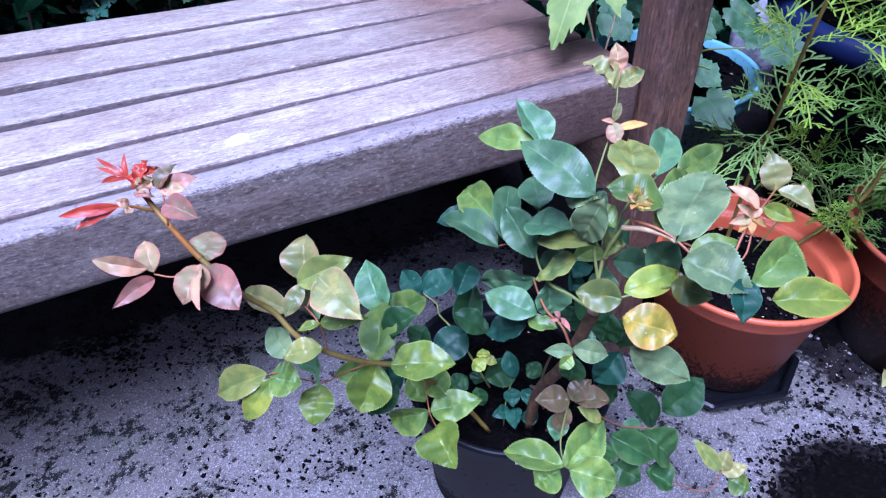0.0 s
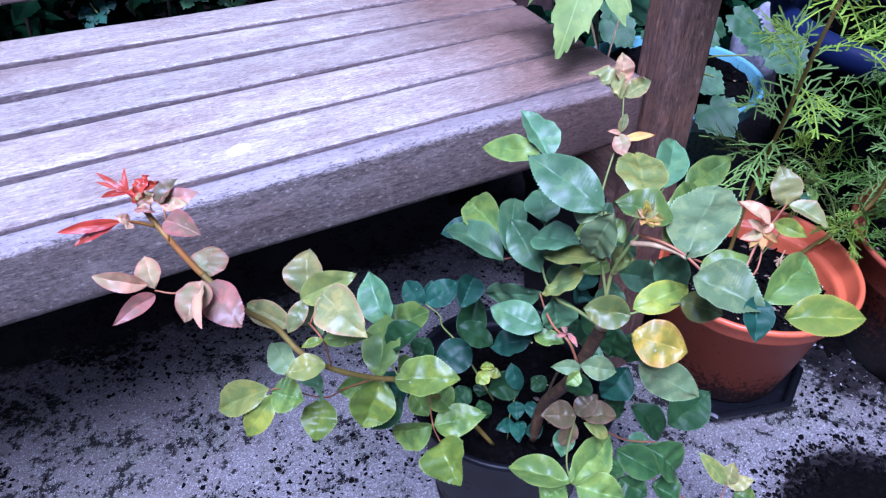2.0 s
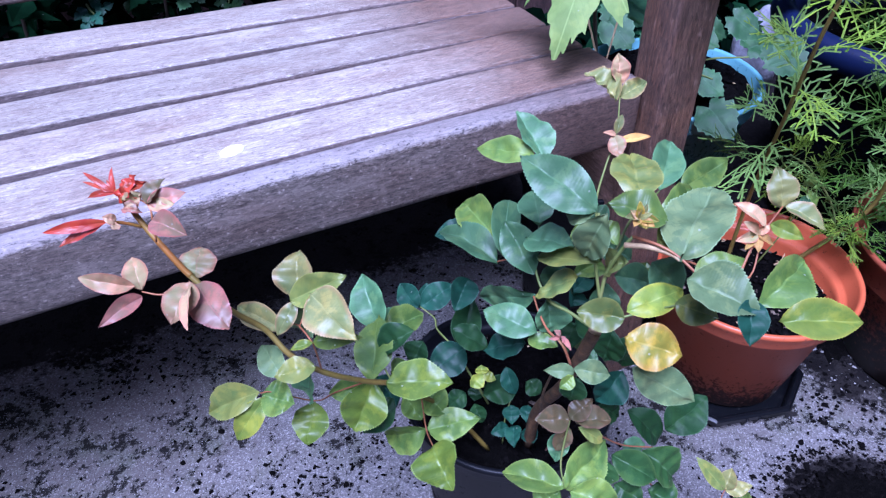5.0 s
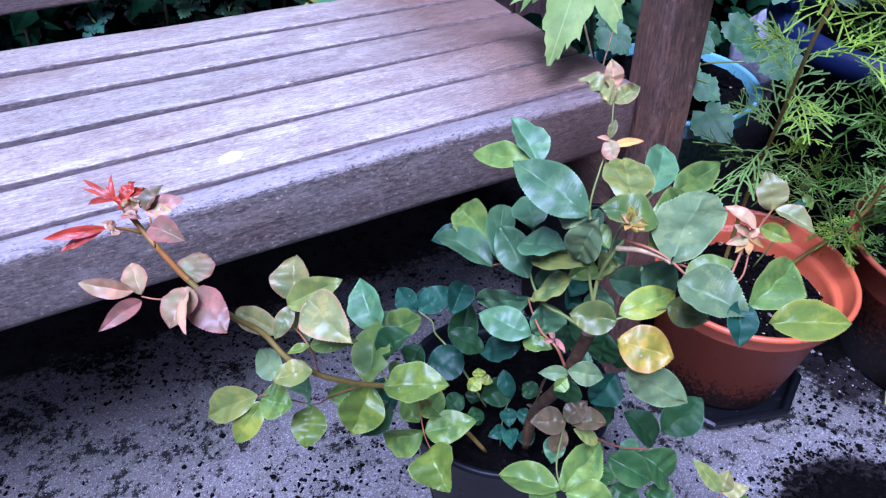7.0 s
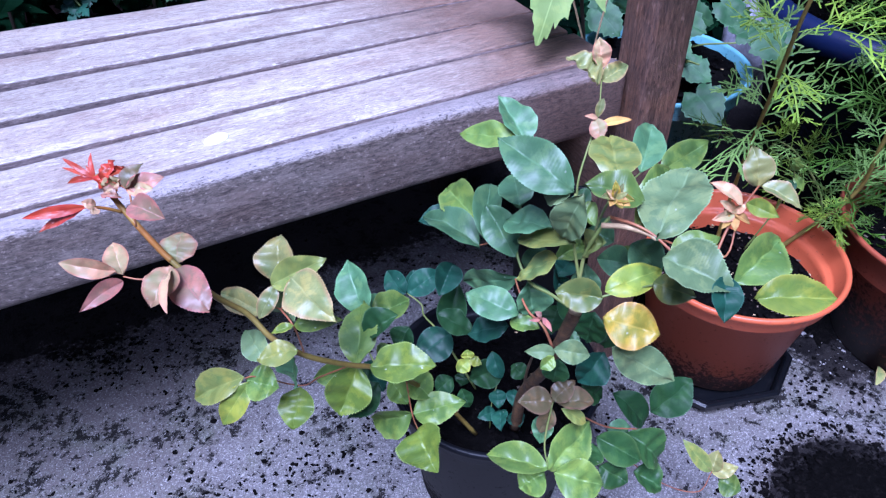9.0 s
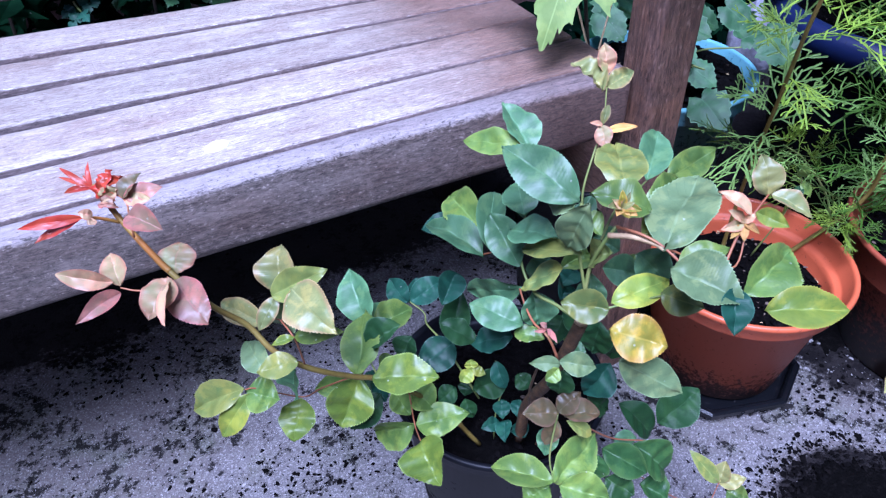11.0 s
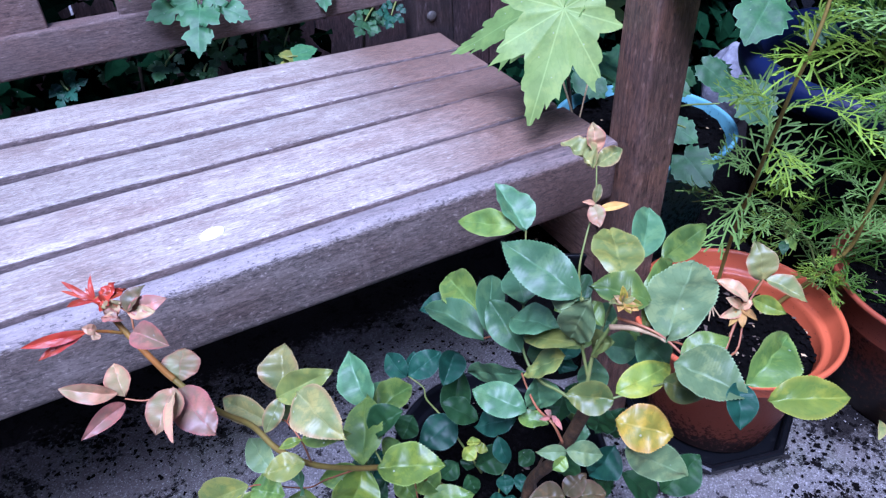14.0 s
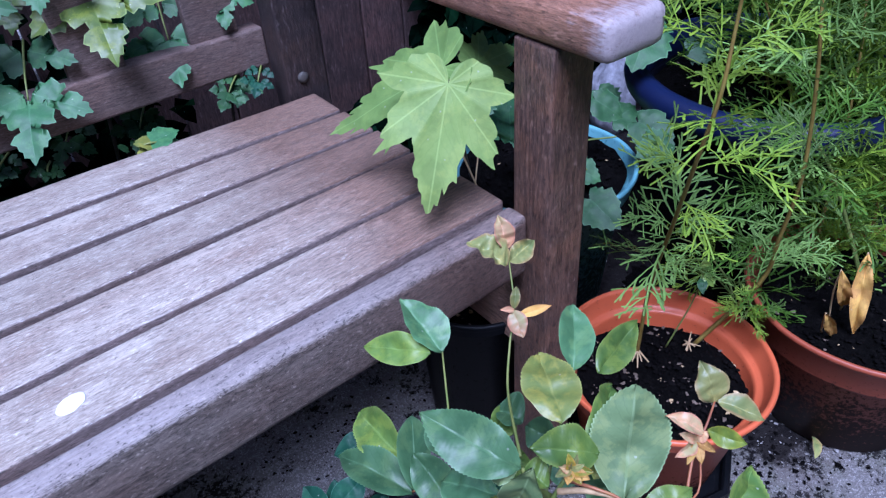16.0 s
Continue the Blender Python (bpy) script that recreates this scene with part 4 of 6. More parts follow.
stem(rose, "cane", ((-0.2278, -0.2302, 0.2922), (-0.2406, -0.2437, 0.2624), (-0.2434, -0.2568, 0.2463)), 0.0009, 0.0006, STEM_GREEN)
stem(rose, "cane", ((-0.1521, -0.2503, 0.1898), (-0.0948, -0.2563, 0.1173), (-0.0578, -0.2654, 0.0945), (-0.0408, -0.2597, 0.1097)), 0.0007, 0.0005, STEM_RED)
stem(rose, "cane", ((-0.2264, -0.198, 0.2416), (-0.2421, -0.2109, 0.2984), (-0.2511, -0.2294, 0.3525), (-0.2459, -0.2336, 0.3663)), 0.0012, 0.0008, STEM_WOODY)
stem(rose, "cane", ((-0.2349, -0.151, 0.1627), (-0.2318, -0.1473, 0.2002), (-0.2175, -0.1356, 0.2207), (-0.2232, -0.1275, 0.2428)), 0.0007, 0.0005, STEM_GREEN)
part("cut_end", tube(bmesh.new(), [Vector((-0.2201, -0.2302, 0.3842)), Vector((-0.2192, -0.2298, 0.3868))], 0.0047, 0.0042, 12), STRAW, rose, "pale cut end of the cane")
# top of the bush
leaflet(rose, (-0.1838, -0.0827, 0.4324), (-0.2101, -0.0336, 0.4182), 0.0255, "green")
leaflet(rose, (-0.1749, -0.0838, 0.4279), (-0.1763, -0.0368, 0.448), 0.0339, "teal")
leaflet(rose, (-0.225, -0.2174, 0.4794), (-0.2503, -0.165, 0.4965), 0.0320, "teal")
leaflet(rose, (-0.1795, -0.2035, 0.4661), (-0.1512, -0.1557, 0.4661), 0.0371, "olive")
leaflet(rose, (-0.1798, -0.2315, 0.4664), (-0.211, -0.2089, 0.4756), 0.0267, "green")
leaflet(rose, (-0.116, -0.1564, 0.4247), (-0.0771, -0.1179, 0.4372), 0.0285, "teal")
leaflet(rose, (-0.1138, -0.1748, 0.437), (-0.0561, -0.161, 0.4395), 0.0244, "green")
leaflet(rose, (-0.1887, -0.2571, 0.4585), (-0.1245, -0.2121, 0.4643), 0.0461, "grey", fold=0.2)
leaflet(rose, (-0.1727, -0.2172, 0.4543), (-0.128, -0.1964, 0.4532), 0.0261, "green")
leaflet(rose, (-0.1832, -0.2327, 0.4475), (-0.1504, -0.2148, 0.4527), 0.0186, "olive")
leaflet(rose, (-0.2196, -0.2207, 0.4786), (-0.2244, -0.2121, 0.4396), 0.0251, "grey")
leaflet(rose, (-0.2474, -0.1471, 0.3988), (-0.2202, -0.1066, 0.4154), 0.0224, "teal")
leaflet(rose, (-0.2386, -0.1335, 0.4186), (-0.2346, -0.1717, 0.3954), 0.0273, "teal")
leaflet(rose, (-0.2355, -0.1186, 0.3893), (-0.2339, -0.0562, 0.3837), 0.0315, "green")
leaflet(rose, (-0.2446, -0.1361, 0.3808), (-0.2635, -0.0713, 0.3722), 0.0298, "teal")
leaflet(rose, (-0.2296, -0.1656, 0.435), (-0.2142, -0.1287, 0.4366), 0.0277, "teal")
leaflet(rose, (-0.2405, -0.1669, 0.4279), (-0.2274, -0.2034, 0.4415), 0.0287, "teal")
leaflet(rose, (-0.2247, -0.2149, 0.4776), (-0.2309, -0.1957, 0.4641), 0.0178, "grey")
leaflet(rose, (-0.2376, -0.1777, 0.4173), (-0.2207, -0.2215, 0.4405), 0.0181, "olive")
leaflet(rose, (-0.206, -0.2207, 0.4491), (-0.2122, -0.2039, 0.4487), 0.0209, "green")
leaflet(rose, (-0.2023, -0.2301, 0.4404), (-0.2063, -0.2141, 0.4245), 0.0194, "olive")
# middle of the bush
leaflet(rose, (-0.2335, -0.1743, 0.3756), (-0.2522, -0.1252, 0.3415), 0.0279, "teal")
leaflet(rose, (-0.2198, -0.2035, 0.4135), (-0.2405, -0.1854, 0.3866), 0.0243, "olive")
leaflet(rose, (-0.2432, -0.1967, 0.3614), (-0.2701, -0.1633, 0.3658), 0.0274, "teal")
leaflet(rose, (-0.2409, -0.1798, 0.3338), (-0.2647, -0.1579, 0.3143), 0.0261, "bruise")
leaflet(rose, (-0.2303, -0.1853, 0.3808), (-0.2299, -0.1943, 0.355), 0.0283, "teal")
leaflet(rose, (-0.2468, -0.1903, 0.3508), (-0.2322, -0.2085, 0.3538), 0.0151, "green")
leaflet(rose, (-0.2173, -0.2519, 0.4162), (-0.2425, -0.2347, 0.4177), 0.0230, "olive")
leaflet(rose, (-0.2153, -0.2503, 0.419), (-0.1652, -0.2451, 0.4143), 0.0218, "lime")
leaflet(rose, (-0.2223, -0.2607, 0.4085), (-0.1936, -0.2832, 0.4013), 0.0316, "yellow")
leaflet(rose, (-0.213, -0.2651, 0.3798), (-0.1688, -0.2841, 0.3434), 0.0286, "grey", fold=0.05)
leaflet(rose, (-0.1012, -0.2176, 0.1892), (-0.0596, -0.2175, 0.2156), 0.0378, "dark")
leaflet(rose, (-0.1273, -0.1925, 0.2037), (-0.0995, -0.2128, 0.1636), 0.0313, "dark")
leaflet(rose, (-0.1972, -0.2732, 0.4584), (-0.1772, -0.312, 0.4554), 0.0339, "grey")
leaflet(rose, (-0.1767, -0.3019, 0.4606), (-0.1875, -0.3199, 0.4429), 0.0188, "bruise")
leaflet(rose, (-0.1873, -0.2696, 0.4517), (-0.1556, -0.2753, 0.4617), 0.0208, "green")
leaflet(rose, (-0.1641, -0.2992, 0.4464), (-0.1134, -0.2842, 0.4513), 0.0295, "green")
leaflet(rose, (-0.1573, -0.3126, 0.4428), (-0.114, -0.3331, 0.4423), 0.0261, "lime")
leaflet(rose, (-0.1826, -0.2573, 0.4202), (-0.1663, -0.2797, 0.4194), 0.0212, "olive")
leaflet(rose, (-0.1659, -0.2135, 0.4144), (-0.1526, -0.2342, 0.3981), 0.0278, "teal")
leaflet(rose, (-0.1884, -0.1962, 0.3902), (-0.1935, -0.2019, 0.3654), 0.0236, "teal")
leaflet(rose, (-0.2042, -0.189, 0.3584), (-0.1893, -0.208, 0.3449), 0.0267, "dark")
leaflet(rose, (-0.1873, -0.2137, 0.3554), (-0.1892, -0.2126, 0.3239), 0.0291, "dark")
leaflet(rose, (-0.175, -0.2224, 0.3521), (-0.1784, -0.2207, 0.3204), 0.0242, "dark")
leaflet(rose, (-0.2082, -0.1685, 0.3953), (-0.2192, -0.1699, 0.372), 0.0211, "teal")
# young shoots at the top
leaflet(rose, (-0.0965, -0.0672, 0.4554), (-0.1152, -0.0427, 0.4731), 0.0237, "cream", fold=0.95, wavy=0.3, sag=0.3)
leaflet(rose, (-0.0919, -0.061, 0.4647), (-0.0859, -0.045, 0.4856), 0.0162, "pink", fold=0.95, wavy=0.3, sag=0.3)
leaflet(rose, (-0.0941, -0.0666, 0.4572), (-0.0701, -0.0688, 0.4672), 0.0172, "cream", fold=0.95, wavy=0.3, sag=0.3)
leaflet(rose, (-0.1178, -0.0969, 0.4428), (-0.1256, -0.1156, 0.4337), 0.0155, "pink")
leaflet(rose, (-0.1161, -0.1009, 0.4392), (-0.095, -0.113, 0.4445), 0.0078, "dead")
leaflet(rose, (-0.1176, -0.0966, 0.4431), (-0.1082, -0.0898, 0.4558), 0.0078, "cream")
leaflet(rose, (-0.1172, -0.0978, 0.4421), (-0.1264, -0.0913, 0.4446), 0.0047, "pink")
# shoot above the terracotta pot
leaflet(rose, (-0.1039, -0.2515, 0.4674), (-0.1024, -0.2366, 0.4897), 0.0214, "cream")
leaflet(rose, (-0.1022, -0.2513, 0.4685), (-0.0866, -0.2742, 0.4589), 0.0156, "cream")
leaflet(rose, (-0.1211, -0.2594, 0.4655), (-0.1123, -0.279, 0.4641), 0.0120, "lime")
leaflet(rose, (-0.1238, -0.2592, 0.4644), (-0.1385, -0.2423, 0.4757), 0.0121, "pink")
leaflet(rose, (-0.1261, -0.2573, 0.4574), (-0.144, -0.2563, 0.4572), 0.0081, "pink")
leaflet(rose, (-0.1261, -0.2573, 0.4574), (-0.1361, -0.2514, 0.4667), 0.0065, "pink")
leaflet(rose, (-0.1261, -0.2573, 0.4574), (-0.1226, -0.2683, 0.4548), 0.0057, "dead")
leaflet(rose, (-0.1261, -0.2573, 0.4574), (-0.1326, -0.2666, 0.4515), 0.0057, "dead")
leaflet(rose, (-0.1261, -0.2573, 0.4574), (-0.1205, -0.2605, 0.4647), 0.0057, "pink")
leaflet(rose, (-0.1261, -0.2573, 0.4574), (-0.1403, -0.262, 0.4527), 0.0049, "dead")
# long side branch, pink and red tip
leaflet(rose, (-0.4577, -0.123, 0.4361), (-0.4496, -0.1062, 0.4463), 0.0256, "pink")
leaflet(rose, (-0.4587, -0.1291, 0.4366), (-0.4478, -0.1688, 0.4296), 0.0253, "rose")
leaflet(rose, (-0.4623, -0.1346, 0.4445), (-0.4785, -0.1608, 0.4386), 0.0224, "pink")
leaflet(rose, (-0.4621, -0.1365, 0.4425), (-0.4703, -0.1786, 0.4467), 0.0099, "pink")
leaflet(rose, (-0.4594, -0.1308, 0.4344), (-0.4577, -0.1495, 0.4302), 0.0104, "cream")
leaflet(rose, (-0.4907, -0.1167, 0.434), (-0.4913, -0.0998, 0.4478), 0.0162, "pink")
leaflet(rose, (-0.4937, -0.1162, 0.4377), (-0.5232, -0.1069, 0.4487), 0.0131, "pink")
leaflet(rose, (-0.4912, -0.123, 0.4346), (-0.519, -0.1355, 0.43), 0.0122, "rose")
leaflet(rose, (-0.4726, -0.1054, 0.4877), (-0.4495, -0.1114, 0.4929), 0.0124, "rose")
leaflet(rose, (-0.4732, -0.1051, 0.4877), (-0.4591, -0.1012, 0.4994), 0.0131, "brown")
leaflet(rose, (-0.4728, -0.1058, 0.4872), (-0.4576, -0.1169, 0.4906), 0.0092, "pink")
leaflet(rose, (-0.4719, -0.1301, 0.4922), (-0.4558, -0.1472, 0.4877), 0.0161, "rose")
leaflet(rose, (-0.4967, -0.1016, 0.4795), (-0.5324, -0.0986, 0.4803), 0.0076, "red", fold=0.5)
leaflet(rose, (-0.4987, -0.1009, 0.4793), (-0.5263, -0.1028, 0.4708), 0.0092, "red", fold=0.3)
leaflet(rose, (-0.4885, -0.0846, 0.4869), (-0.5033, -0.0689, 0.4969), 0.0036, "red")
leaflet(rose, (-0.4885, -0.0846, 0.4869), (-0.5052, -0.0719, 0.4925), 0.0028, "red")
leaflet(rose, (-0.4885, -0.0846, 0.4869), (-0.4864, -0.0743, 0.4995), 0.0040, "red")
leaflet(rose, (-0.4885, -0.0846, 0.4869), (-0.505, -0.0789, 0.4848), 0.0043, "red")
leaflet(rose, (-0.4885, -0.0846, 0.4869), (-0.4966, -0.0786, 0.4894), 0.0036, "red")
leaflet(rose, (-0.4885, -0.0846, 0.4869), (-0.4914, -0.0774, 0.4935), 0.0032, "red")
leaflet(rose, (-0.4871, -0.0897, 0.482), (-0.475, -0.0877, 0.4984), 0.0118, "red", wavy=0.5)
leaflet(rose, (-0.4855, -0.088, 0.4847), (-0.4692, -0.0933, 0.4951), 0.0102, "red", wavy=0.4)
leaflet(rose, (-0.4832, -0.0915, 0.4819), (-0.4724, -0.1017, 0.492), 0.0109, "pink", wavy=0.4)
leaflet(rose, (-0.4853, -0.0925, 0.4798), (-0.4775, -0.106, 0.4845), 0.0094, "rose", wavy=0.3)
leaflet(rose, (-0.4919, -0.1036, 0.4798), (-0.4986, -0.1032, 0.4847), 0.0069, "pink")
leaflet(rose, (-0.4909, -0.1055, 0.4782), (-0.4956, -0.1096, 0.4791), 0.0061, "pink")
# pale yellow leaf of the side branch
leaflet(rose, (-0.4003, -0.1381, 0.4092), (-0.3886, -0.1154, 0.4296), 0.0295, "cream")
leaflet(rose, (-0.4054, -0.145, 0.4147), (-0.3702, -0.1596, 0.4356), 0.0217, "olive")
leaflet(rose, (-0.3948, -0.1628, 0.432), (-0.3803, -0.2051, 0.4238), 0.0308, "cream", fold=0.35)
leaflet(rose, (-0.4107, -0.1329, 0.3778), (-0.4356, -0.0857, 0.3702), 0.0194, "cream")
leaflet(rose, (-0.4026, -0.1463, 0.4146), (-0.4197, -0.1541, 0.3971), 0.0127, "cream")
leaflet(rose, (-0.3944, -0.1435, 0.4062), (-0.4009, -0.1364, 0.379), 0.0211, "grey")
leaflet(rose, (-0.4009, -0.1736, 0.4009), (-0.3731, -0.192, 0.4106), 0.0147, "bright")
leaflet(rose, (-0.401, -0.1738, 0.4006), (-0.4157, -0.1703, 0.3969), 0.0070, "lime")
# lower leaves of the side branch
leaflet(rose, (-0.3257, -0.0876, 0.2979), (-0.325, -0.0419, 0.3256), 0.0322, "teal")
leaflet(rose, (-0.317, -0.0721, 0.2721), (-0.2755, -0.059, 0.2717), 0.0304, "green")
leaflet(rose, (-0.3223, -0.0689, 0.273), (-0.294, -0.0502, 0.2768), 0.0280, "teal")
leaflet(rose, (-0.3541, -0.1411, 0.3027), (-0.3266, -0.0862, 0.3148), 0.0344, "green", fold=0.3)
leaflet(rose, (-0.2633, -0.0237, 0.243), (-0.2253, -0.0219, 0.2583), 0.0281, "bruise")
leaflet(rose, (-0.2648, -0.0229, 0.243), (-0.2721, 0.0077, 0.253), 0.0257, "bruise")
leaflet(rose, (-0.26, -0.0184, 0.2347), (-0.2474, -0.0055, 0.2557), 0.0168, "bruise")
leaflet(rose, (-0.3487, -0.1581, 0.3182), (-0.3069, -0.1871, 0.3281), 0.0335, "bright")
leaflet(rose, (-0.3549, -0.1474, 0.3111), (-0.3782, -0.1618, 0.2798), 0.0376, "bright")
leaflet(rose, (-0.3385, -0.143, 0.2769), (-0.3682, -0.1491, 0.2546), 0.0281, "dark")
leaflet(rose, (-0.3981, -0.1244, 0.2827), (-0.4143, -0.1473, 0.2646), 0.0315, "bright")
leaflet(rose, (-0.4012, -0.1712, 0.3748), (-0.428, -0.1635, 0.3696), 0.0197, "olive")
leaflet(rose, (-0.4212, -0.1503, 0.3529), (-0.427, -0.1174, 0.355), 0.0211, "grey")
leaflet(rose, (-0.4378, -0.129, 0.3206), (-0.4757, -0.1077, 0.293), 0.0272, "olive")
leaflet(rose, (-0.4349, -0.1327, 0.3179), (-0.4625, -0.1353, 0.2848), 0.0211, "lime")
leaflet(rose, (-0.4372, -0.1307, 0.3189), (-0.4166, -0.1448, 0.3138), 0.0286, "green")
leaflet(rose, (-0.4004, -0.142, 0.3412), (-0.4032, -0.1416, 0.3084), 0.0286, "teal")
leaflet(rose, (-0.3569, -0.1417, 0.3006), (-0.3879, -0.1316, 0.2959), 0.0211, "green")
leaflet(rose, (-0.3165, -0.1579, 0.2399), (-0.3433, -0.1299, 0.2128), 0.0303, "green")
leaflet(rose, (-0.3156, -0.1583, 0.2399), (-0.2745, -0.1743, 0.2527), 0.0295, "green")
leaflet(rose, (-0.3245, -0.1905, 0.2626), (-0.3276, -0.2295, 0.2619), 0.0392, "bright")
leaflet(rose, (-0.3251, -0.1334, 0.2628), (-0.3176, -0.1513, 0.2466), 0.0205, "green")
leaflet(rose, (-0.3114, -0.1382, 0.2645), (-0.298, -0.1571, 0.2502), 0.0269, "green")
leaflet(rose, (-0.3144, -0.12, 0.2833), (-0.3301, -0.1194, 0.2759), 0.0215, "green")
leaflet(rose, (-0.2879, -0.0885, 0.2688), (-0.3028, -0.0958, 0.2529), 0.0253, "dark")
# leaves low in the pot; the dark and bruise tones paint in shade
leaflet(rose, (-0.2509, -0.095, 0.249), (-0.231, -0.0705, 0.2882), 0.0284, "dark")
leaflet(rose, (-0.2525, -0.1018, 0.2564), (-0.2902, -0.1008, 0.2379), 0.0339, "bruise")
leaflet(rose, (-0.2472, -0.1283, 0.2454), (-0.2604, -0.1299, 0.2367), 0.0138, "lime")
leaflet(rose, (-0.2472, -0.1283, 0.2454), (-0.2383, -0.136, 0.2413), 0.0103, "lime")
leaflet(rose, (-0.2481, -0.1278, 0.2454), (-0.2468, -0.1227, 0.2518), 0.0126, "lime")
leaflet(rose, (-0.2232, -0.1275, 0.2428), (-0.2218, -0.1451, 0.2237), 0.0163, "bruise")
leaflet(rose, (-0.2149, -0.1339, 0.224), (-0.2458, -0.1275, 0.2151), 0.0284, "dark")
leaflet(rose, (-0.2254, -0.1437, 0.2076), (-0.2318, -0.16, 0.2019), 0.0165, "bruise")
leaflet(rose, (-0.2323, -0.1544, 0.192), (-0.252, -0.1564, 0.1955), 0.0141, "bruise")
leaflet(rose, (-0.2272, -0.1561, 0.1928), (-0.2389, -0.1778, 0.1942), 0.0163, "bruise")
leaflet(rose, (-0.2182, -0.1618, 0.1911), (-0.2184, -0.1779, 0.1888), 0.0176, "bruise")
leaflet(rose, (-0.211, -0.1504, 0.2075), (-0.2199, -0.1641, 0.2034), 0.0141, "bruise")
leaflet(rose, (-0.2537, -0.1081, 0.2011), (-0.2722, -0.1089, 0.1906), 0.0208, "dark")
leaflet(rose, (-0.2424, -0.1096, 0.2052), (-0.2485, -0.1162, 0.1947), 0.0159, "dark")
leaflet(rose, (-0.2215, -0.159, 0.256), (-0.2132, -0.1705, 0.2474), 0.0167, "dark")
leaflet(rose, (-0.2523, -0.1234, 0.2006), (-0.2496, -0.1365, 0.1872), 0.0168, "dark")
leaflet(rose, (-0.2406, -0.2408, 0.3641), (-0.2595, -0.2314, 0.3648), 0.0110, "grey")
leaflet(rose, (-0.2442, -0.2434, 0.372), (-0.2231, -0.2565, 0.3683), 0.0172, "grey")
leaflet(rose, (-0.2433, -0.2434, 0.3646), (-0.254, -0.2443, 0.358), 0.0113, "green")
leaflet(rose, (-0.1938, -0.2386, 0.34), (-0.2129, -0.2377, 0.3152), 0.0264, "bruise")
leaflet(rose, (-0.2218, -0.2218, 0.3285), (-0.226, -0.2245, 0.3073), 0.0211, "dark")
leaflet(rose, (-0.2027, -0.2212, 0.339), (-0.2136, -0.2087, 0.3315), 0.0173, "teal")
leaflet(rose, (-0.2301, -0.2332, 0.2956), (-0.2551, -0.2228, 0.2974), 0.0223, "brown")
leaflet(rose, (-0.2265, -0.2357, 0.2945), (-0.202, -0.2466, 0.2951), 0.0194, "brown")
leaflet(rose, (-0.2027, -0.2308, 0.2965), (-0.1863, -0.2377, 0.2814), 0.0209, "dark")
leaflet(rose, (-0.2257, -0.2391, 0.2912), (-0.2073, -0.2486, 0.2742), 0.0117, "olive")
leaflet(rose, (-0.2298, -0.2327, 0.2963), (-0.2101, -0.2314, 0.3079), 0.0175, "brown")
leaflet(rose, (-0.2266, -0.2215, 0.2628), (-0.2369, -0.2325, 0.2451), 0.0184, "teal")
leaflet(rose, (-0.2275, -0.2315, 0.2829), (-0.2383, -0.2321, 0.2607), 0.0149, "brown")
# leaves over the pot's edge; the low tone carries the bush's shade
leaflet(rose, (-0.2434, -0.2568, 0.2463), (-0.2791, -0.2223, 0.2426), 0.0265, "green")
leaflet(rose, (-0.2443, -0.2567, 0.2459), (-0.1931, -0.2376, 0.2541), 0.0370, "green")
leaflet(rose, (-0.2408, -0.2596, 0.2445), (-0.2084, -0.2818, 0.2365), 0.0350, "green")
leaflet(rose, (-0.243, -0.2524, 0.2356), (-0.2647, -0.2509, 0.2259), 0.0302, "green")
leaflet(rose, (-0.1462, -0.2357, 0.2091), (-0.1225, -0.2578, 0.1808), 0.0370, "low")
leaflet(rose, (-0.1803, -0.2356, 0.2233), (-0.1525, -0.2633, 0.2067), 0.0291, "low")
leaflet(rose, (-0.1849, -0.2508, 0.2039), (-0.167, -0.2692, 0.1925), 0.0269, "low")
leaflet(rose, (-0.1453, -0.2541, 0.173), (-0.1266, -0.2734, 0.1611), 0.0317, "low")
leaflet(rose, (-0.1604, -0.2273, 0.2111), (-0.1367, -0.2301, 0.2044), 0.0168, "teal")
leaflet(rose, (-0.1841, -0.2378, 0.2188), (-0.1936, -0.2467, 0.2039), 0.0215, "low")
leaflet(rose, (-0.042, -0.2596, 0.1093), (-0.0584, -0.2289, 0.1352), 0.0170, "olive")
leaflet(rose, (-0.0408, -0.2597, 0.1097), (-0.0289, -0.2505, 0.1263), 0.0189, "cream")
leaflet(rose, (-0.0411, -0.2604, 0.1089), (-0.0215, -0.2719, 0.122), 0.0162, "cream")
leaflet(rose, (-0.037, -0.2674, 0.1031), (-0.0259, -0.2863, 0.1035), 0.0250, "green")
# shaded leaves inside the bush, the shade put into dark and bruise tones
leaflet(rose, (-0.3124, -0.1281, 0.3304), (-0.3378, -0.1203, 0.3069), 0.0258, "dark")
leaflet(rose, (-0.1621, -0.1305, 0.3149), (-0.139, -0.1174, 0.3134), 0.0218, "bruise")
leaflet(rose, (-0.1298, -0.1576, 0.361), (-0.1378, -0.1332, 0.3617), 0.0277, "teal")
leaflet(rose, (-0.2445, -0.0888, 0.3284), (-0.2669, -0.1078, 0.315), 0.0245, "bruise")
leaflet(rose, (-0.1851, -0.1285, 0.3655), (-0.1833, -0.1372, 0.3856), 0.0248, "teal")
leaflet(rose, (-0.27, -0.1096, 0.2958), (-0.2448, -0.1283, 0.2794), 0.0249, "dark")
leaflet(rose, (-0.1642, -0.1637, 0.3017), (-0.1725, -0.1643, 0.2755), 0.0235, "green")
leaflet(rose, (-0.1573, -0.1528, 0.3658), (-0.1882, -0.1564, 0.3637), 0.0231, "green")
